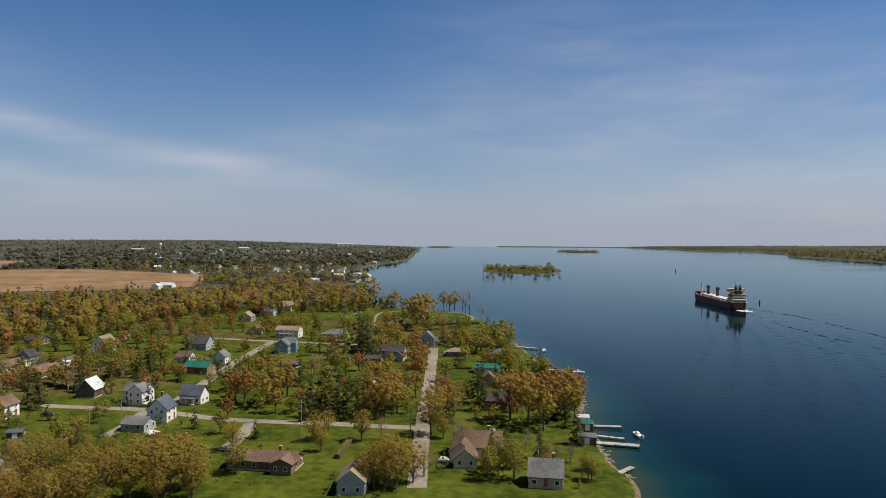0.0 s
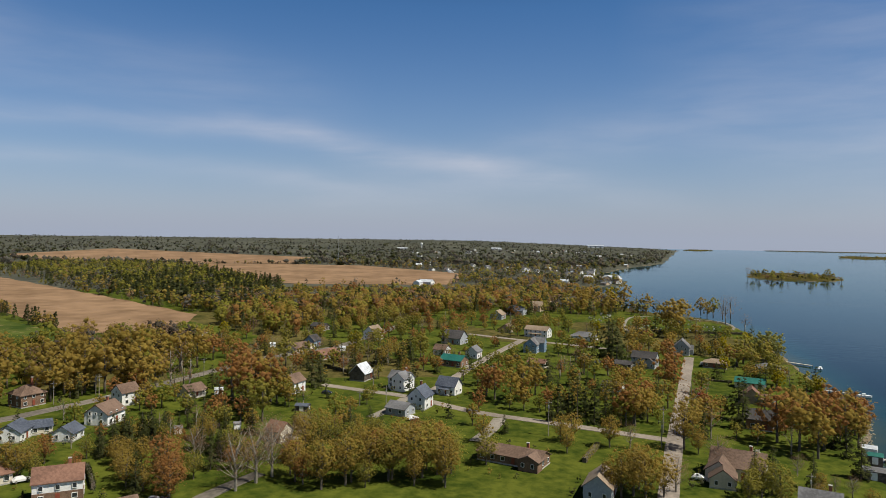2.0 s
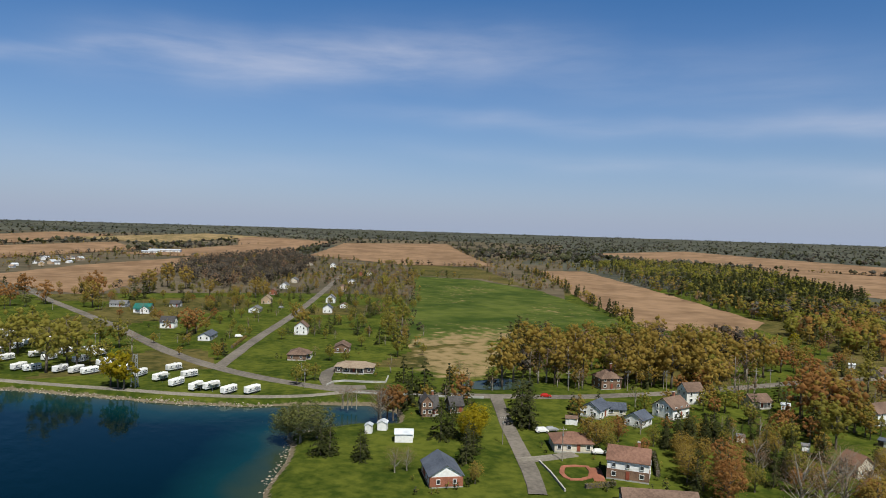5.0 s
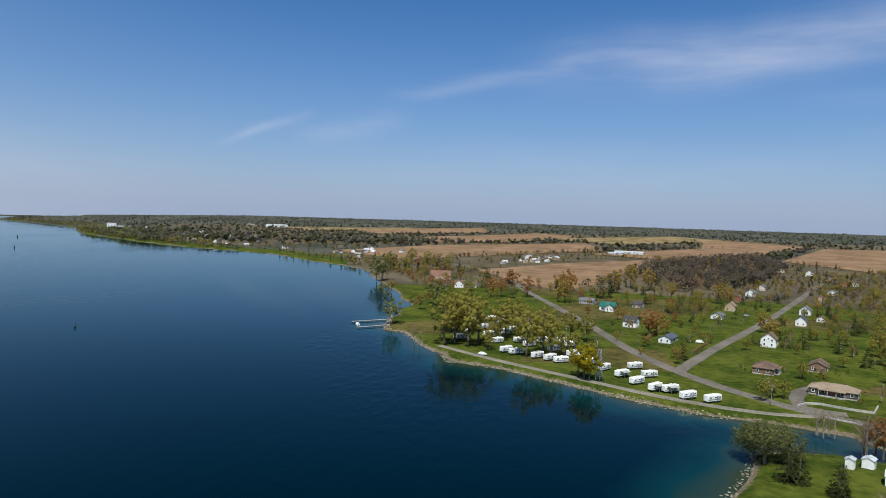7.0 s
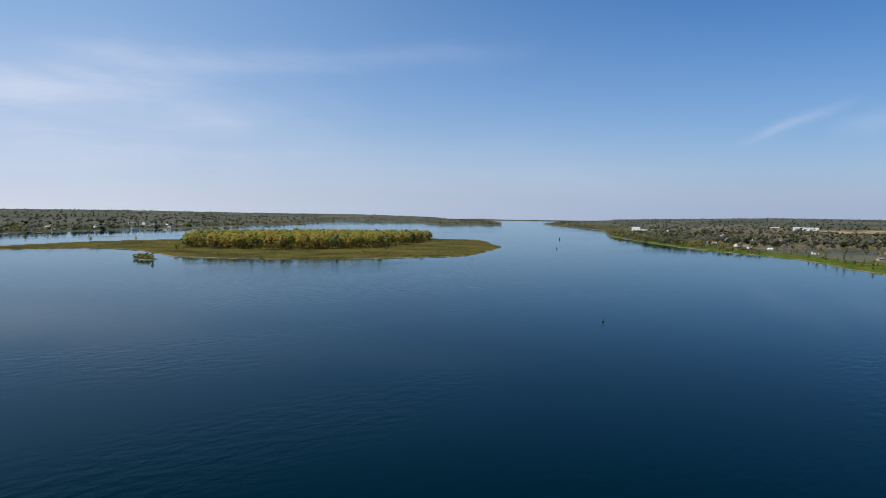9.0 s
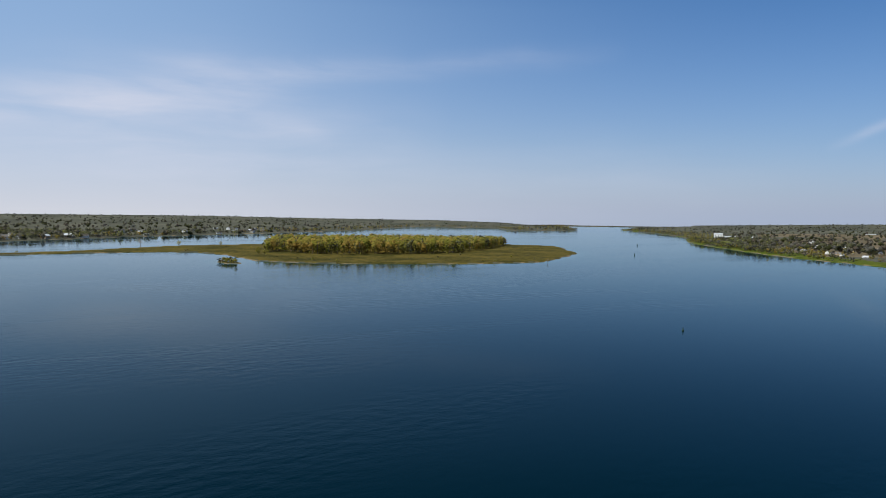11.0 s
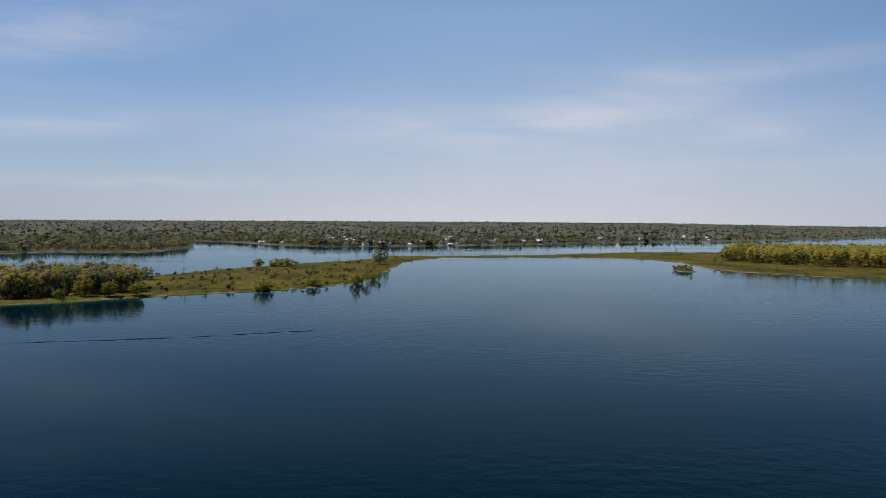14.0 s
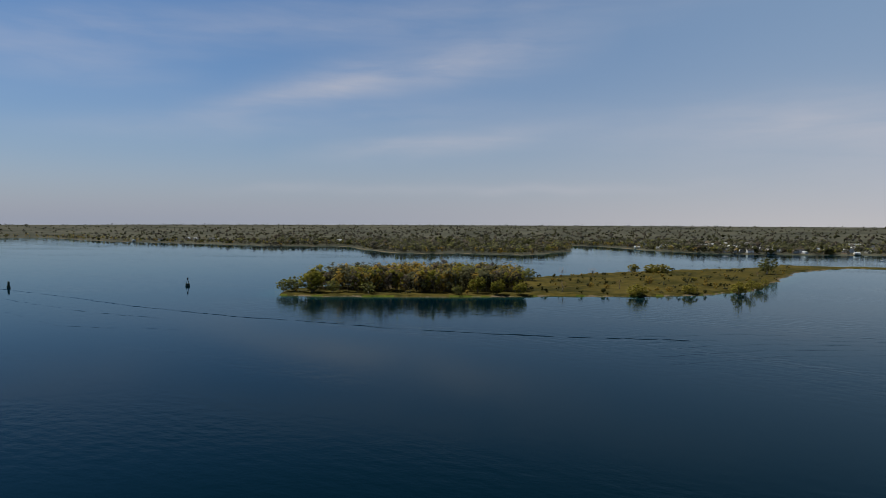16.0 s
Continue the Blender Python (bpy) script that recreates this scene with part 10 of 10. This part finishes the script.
settle([(-303, 1641), (-114, 1455), (-38, 1150), (-119, 858), (-173, 938)], 16, 92, (0.8, 1.1))
settle([(1339, 2236), (1387, 1976), (1433, 1782), (1293, 1608), (1257, 2061)], 8, 93, (1.0, 1.5))

# ---- cemetery, walls, hedges, stones ----
GRANITE = mat("grave_stone", (0.42, 0.41, 0.40), (0.66, 0.65, 0.63), 2.0, 0.7, 0.1, per="object", spread=0.3)
me_ = bpy.data.meshes.new("headstone")
b_ = bmesh.new()
add_box(b_, 0.85, 0.3, 1.0, (0, 0, -0.2), bevel=0.08)
b_.to_mesh(me_)
b_.free()
me_.materials.append(GRANITE)


def low_wall(name, line, high, thick, material, label, category="wall", z=1.5):
    """A wall or rail that follows a bent line, with square ends."""
    verts, faces = [], []
    pts = [Vector(p) for p in line]
    for i, p in enumerate(pts):
        d = (pts[min(i + 1, len(pts) - 1)] - pts[max(i - 1, 0)]).normalized()
        s = Vector((-d.y, d.x)) * thick / 2
        verts += [(p.x - s.x, p.y - s.y, z - 0.4), (p.x + s.x, p.y + s.y, z - 0.4), (p.x + s.x, p.y + s.y, z + high), (p.x - s.x, p.y - s.y, z + high)]
    for i in range(len(pts) - 1):
        for k in range(4):
            a, b = i * 4 + k, i * 4 + (k + 1) % 4
            faces.append((a, b, b + 4, a + 4))
    faces += [(3, 2, 1, 0), tuple(len(verts) - 4 + k for k in range(4))]
    me = bpy.data.meshes.new(name)
    me.from_pydata(verts, [], faces)
    me.materials.append(material)
    return tagged(new(name, me), label, category)


def pool(outline, z=1.62):
    """Still water with a rounded outline, lying a little proud of the boggy ground."""
    bm = bmesh.new()
    n = len(outline)
    ring = []
    for i in range(n):
        a, b, c = (Vector(outline[(i + k) % n]) for k in (-1, 0, 1))
        for t in (0.25, 0.5, 0.75):
            p = (a + b) / 2 * (1 - t) ** 2 + b * 2 * t * (1 - t) + (b + c) / 2 * t ** 2
            ring.append(bm.verts.new((p.x, p.y, z)))
    bm.faces.new(ring)
    bmesh.ops.recalc_face_normals(bm, faces=bm.faces)
    if bm.faces[:][0].normal.z < 0:
        bmesh.ops.reverse_faces(bm, faces=bm.faces[:])
    return bm


def hedge(x0, y0, x1, y1, high, thick, kind, label, seed):
    """A clipped hedge: twiggy core and a skin of small leaves."""
    rng = np.random.default_rng(seed)
    d = np.array([x1 - x0, y1 - y0])
    n = int(np.hypot(*d) * 55)
    t = rng.uniform(0, 1, n)
    s = np.array([-d[1], d[0]]) / np.hypot(*d)
    face = rng.integers(0, 3, n)
    off = np.where(face == 0, -1, np.where(face == 1, 1, rng.uniform(-1, 1, n))) * thick / 2
    z = np.where(face == 2, high, rng.uniform(0, high, n)) + rng.normal(size=n) * 0.06
    c = np.stack([x0 + d[0] * t + s[0] * off, y0 + d[1] * t + s[1] * off, 1.5 + z], -1) + rng.normal(size=(n, 3)) * 0.07
    root = thing("hedge", pose(0, 0, 0), label, "hedge")
    part("leaves", leaf_mesh("leaves", c, rng.uniform(0.12, 0.24, n), rng, LEAF[kind]), None, root)
    ang = math.atan2(d[1], d[0])
    part("core", box(float(np.hypot(*d)), thick * 0.8, high * 0.92, ((x0 + x1) / 2, (y0 + y1) / 2, 1.45), Matrix.Rotation(ang, 4, "Z")), BARK, root)


_g = random.Random(9)
for _poly, _n in (([(0, 531), (3, 605), (63, 603), (68, 565), (60, 537), (23, 528)], 70), ([(-42, 581), (-30, 644), (-23, 637), (-22, 566)], 34)):
    _k = 0
    while _k < _n:
        _x, _y = _g.uniform(min(p[0] for p in _poly), max(p[0] for p in _poly)), _g.uniform(min(p[1] for p in _poly), max(p[1] for p in _poly))
        if inside(_poly, np.array([_x]), np.array([_y]))[0]:
            _h = new("headstone", me_)
            _h.matrix_basis = pose(_x, _y, 1.5, 0, 0, -14 + _g.uniform(-6, 6)) @ Matrix.Diagonal((1.2, 1.2, _g.uniform(0.8, 1.4), 1))
            tagged(_h, "pale grey granite headstone on mown grass", "headstone", "headstones")
            _k += 1
ribbon("cemetery_path", [(-6, 511), (-10, 557), (-3, 617), (31, 617), (63, 607), (70, 569), (60, 537)], 2.2, GRAVEL, "pale gravel loop through the cemetery", 0.03, "path")
low_wall("lodge_wall", [(-271, 104), (-276, 109), (-276, 114), (-271, 121), (-267, 129), (-277, 135)], 0.8, 0.5, CONCRETE, "curved white retaining wall before the lodge")
low_wall("bridge_rail", [(-257, 108), (-248, 120), (-239, 134), (-228, 153)], 0.7, 0.3, CONCRETE, "white guard rail along the creek bridge", "rail")
low_wall("drive_wall", [(-158, 126), (-149, 123), (-137, 118)], 0.6, 0.4, CONCRETE, "pale low wall along a garden drive")
low_wall("creek_wall", [(-211, 83), (-210, 88), (-209, 94)], 0.3, 0.5, CONCRETE, "grey concrete quay along the creek", z=0.9)
ribbon("garden_path", [(-152, 130), (-149, 136), (-142, 131), (-143, 125), (-148, 126), (-152, 130)], 1.3, BRICK_RED, "red brick garden path among beds", 0.05, "path")
ribbon("patio", [(-147, 137), (-141, 133), (-138, 131)], 3.2, BRICK_RED, "red brick patio beside the house", 0.02, "patio")
pond = part("creek_pool", pool([(-251, 153), (-255, 166), (-256, 182), (-247, 190), (-237, 186), (-235, 172), (-240, 159)]), WATER)
tagged(pond, "dark still creek water above the bridge", "creek", kind="structure")

hedge(-194.3, 167.6, -171.1, 162.6, 1.6, 1.2, "green", "clipped green garden hedge", 1)
hedge(-147.8, 161.1, -134.3, 148.5, 1.8, 1.2, "conifer", "dark clipped cedar hedge", 2)
hedge(-134.6, 133.0, -136.4, 124.3, 1.2, 1.2, "green", "low green hedge before a house", 3)
hedge(-371.0, 89.4, -403.1, 104.9, 1.5, 1.3, "olive", "brown-green hedge by the road corner", 4)
hedge(-405.0, 71.5, -516.9, 112.6, 1.5, 1.4, "olive", "brown hedge along a lot", 5)
hedge(-154.5, 323.3, -131.3, 310.5, 1.5, 1.2, "conifer", "dark hedge between two lawns", 6)
hedge(-138.8, 325.2, -129.3, 338.7, 1.5, 1.2, "conifer", "dark hedge behind the barn lawn", 7)
hedge(-14.6, 209.8, -11.6, 227.7, 1.6, 1.6, "green", "green hedge beside a house", 8)
hedge(-140.2, 194.4, -126.7, 187.6, 1.2, 1.4, "orange", "rust-brown hedge across the lawn", 9)
hedge(27.6, 351.0, 42.5, 348.7, 1.0, 1.0, "conifer", "low dark hedge beside the street", 10)
hedge(-117.0, 354.8, -98.7, 352.7, 1.3, 1.2, "olive", "brown hedge behind a house", 11)
hedge(-0.7, 519.0, 74.7, 531.3, 1.5, 1.4, "conifer", "dark hedge along the cemetery", 12)


def stones(name, line, count, size, label, seed, spread=0.9):
    """Tumbled bank stones along a line, joined, too many to count."""
    rng = np.random.default_rng(seed)
    ico = bmesh.new()
    bmesh.ops.create_icosphere(ico, subdivisions=1, radius=1.0)
    base = np.array([v.co for v in ico.verts])
    tri = np.array([[v.index for v in f.verts] for f in ico.faces])
    ico.free()
    seg = np.array(line, float)
    ln = np.concatenate([[0], np.cumsum(np.hypot(*np.diff(seg, axis=0).T))])
    t = rng.uniform(0, ln[-1], count)
    x, y = np.interp(t, ln, seg[:, 0]) + rng.normal(size=count) * spread, np.interp(t, ln, seg[:, 1]) + rng.normal(size=count) * spread
    z = np.maximum(height(x, y), -0.1)
    s = rng.uniform(size[0], size[1], count)[:, None, None] * rng.uniform(0.6, 1.2, (count, 1, 3)) * np.array([1, 1, 0.7])
    v = base[None] * s * rng.uniform(0.85, 1.15, (count, len(base), 1)) + np.stack([x, y, z], -1)[:, None]
    f = (np.arange(count)[:, None, None] * len(base) + tri[None]).reshape(-1, 3)
    me = bpy.data.meshes.new(name)
    me.from_pydata(v.reshape(-1, 3).tolist(), [], f.tolist())
    me.materials.append(STONE)
    return tagged(new(name, me), label, "stones", kind="stuff")


STONE = mat("river_stone", (0.15, 0.125, 0.095), (0.32, 0.275, 0.21), 0.8, 0.9, 0.2, per="island", spread=0.3)
stones("camp_bank_stones", SHORE_CAMP[:14], 900, (0.2, 0.55), "pale tumbled stones along the camp bank", 61)
stones("creek_bank_stones", SHORE_NEAR[4:9], 160, (0.2, 0.5), "grey stones on the creek bank", 62)
stones("village_bank_stones", SHORE_VILLAGE[3:], 220, (0.3, 0.7), "grey stones along the village shore", 63)


def bushes(name, poly, count, seed, size, kinds, label):
    rng = np.random.default_rng(seed)
    px_, py_ = np.array(poly).T
    x, y = rng.uniform(px_.min(), px_.max(), count * 40), rng.uniform(py_.min(), py_.max(), count * 40)
    ok = inside(poly, x, y) & (shore(x, y) > 4)
    return trees_at(name, x[ok][:count], y[ok][:count], kinds, size, label, rng, 26, wide=2.0)


bushes("island_bushes", ISLAND_SHORE[:9] + ISLAND_SHORE[28:], 260, 71, (2.4, 5.0), ("juniper", "scrub", "juniper", "olive", "juniper"), "low scrub dotted over the marsh island")
bushes("marsh_bushes", ISLAND_SHORE[8:29], 60, 72, (2.0, 5.0), ("scrub", "green", "twigs"), "low scrub at the edge of the marsh")
bushes("islet_bushes", ISLET_NORTH, 90, 73, (4.0, 11.0), ("scrub", "green", "bare"), "bushes on the low river islet")
bushes("shore_bushes", [(-540, -200), (-1240, -670), (-1620, -1110), (-1690, -1010), (-1300, -560), (-620, -90)], 210, 77, (3.5, 7.0), ("willow", "scrub", "twigs", "grove", "scrub"), "green bushes and small trees along the shore lots")
bushes("marsh_islet_bushes", ISLET_MARSH, 26, 74, (3.5, 7.0), ("scrub", "green"), "bushes on a tiny marsh islet")
bushes("far_islet_trees", ISLET_FAR, 90, 75, (9, 17), ("scrub", "green", "bare"), "trees on a distant river islet")
bushes("town_islet_trees", ISLET_TOWN, 90, 76, (8, 14), ("scrub", "green", "bare"), "trees on an islet off the town")

# yard trees farther off, joined
def join_beyond():
    cache, pieces, slots, mats = {}, [], [], []
    for src, m in BEYOND:
        r = np.array(m.to_3x3())
        for ch in src.children:
            me = ch.data
            if me.name not in cache:
                co = np.empty(len(me.vertices) * 3)
                me.vertices.foreach_get("co", co)
                no = FACING.get(me.name)
                if no is None:
                    no = np.empty(len(me.vertices) * 3)
                    me.vertices.foreach_get("normal", no)
                if me.materials[0] not in mats:
                    mats.append(me.materials[0])
                cache[me.name] = co.reshape(-1, 3), [tuple(p.vertices) for p in me.polygons], no.reshape(-1, 3), mats.index(me.materials[0])
            co, fs_, no, slot_ = cache[me.name]
            pieces.append((co @ r.T + np.array(m.translation), fs_, unit(no @ np.linalg.inv(r))))
            slots += [slot_] * len(fs_)
    tagged(new("yard_trees", foliage_mesh("yard_trees", pieces, mats, np.array(slots))), "budding spring trees in farther yards and on the islands", "trees", kind="stuff")


join_beyond()

# spare models that no place needed
SPARE = [o for group_ in (*STOCK.values(), *STOCK_FAR.values()) for o in group_ if o.name not in STOCK_USED]
SPARE += [o for o, used_ in zip(FAR_STOCK, FAR_USED) if not used_]
for o in {o.name: o for o in SPARE}.values():
    for c in (*o.children_recursive, o):
        bpy.data.objects.remove(c)
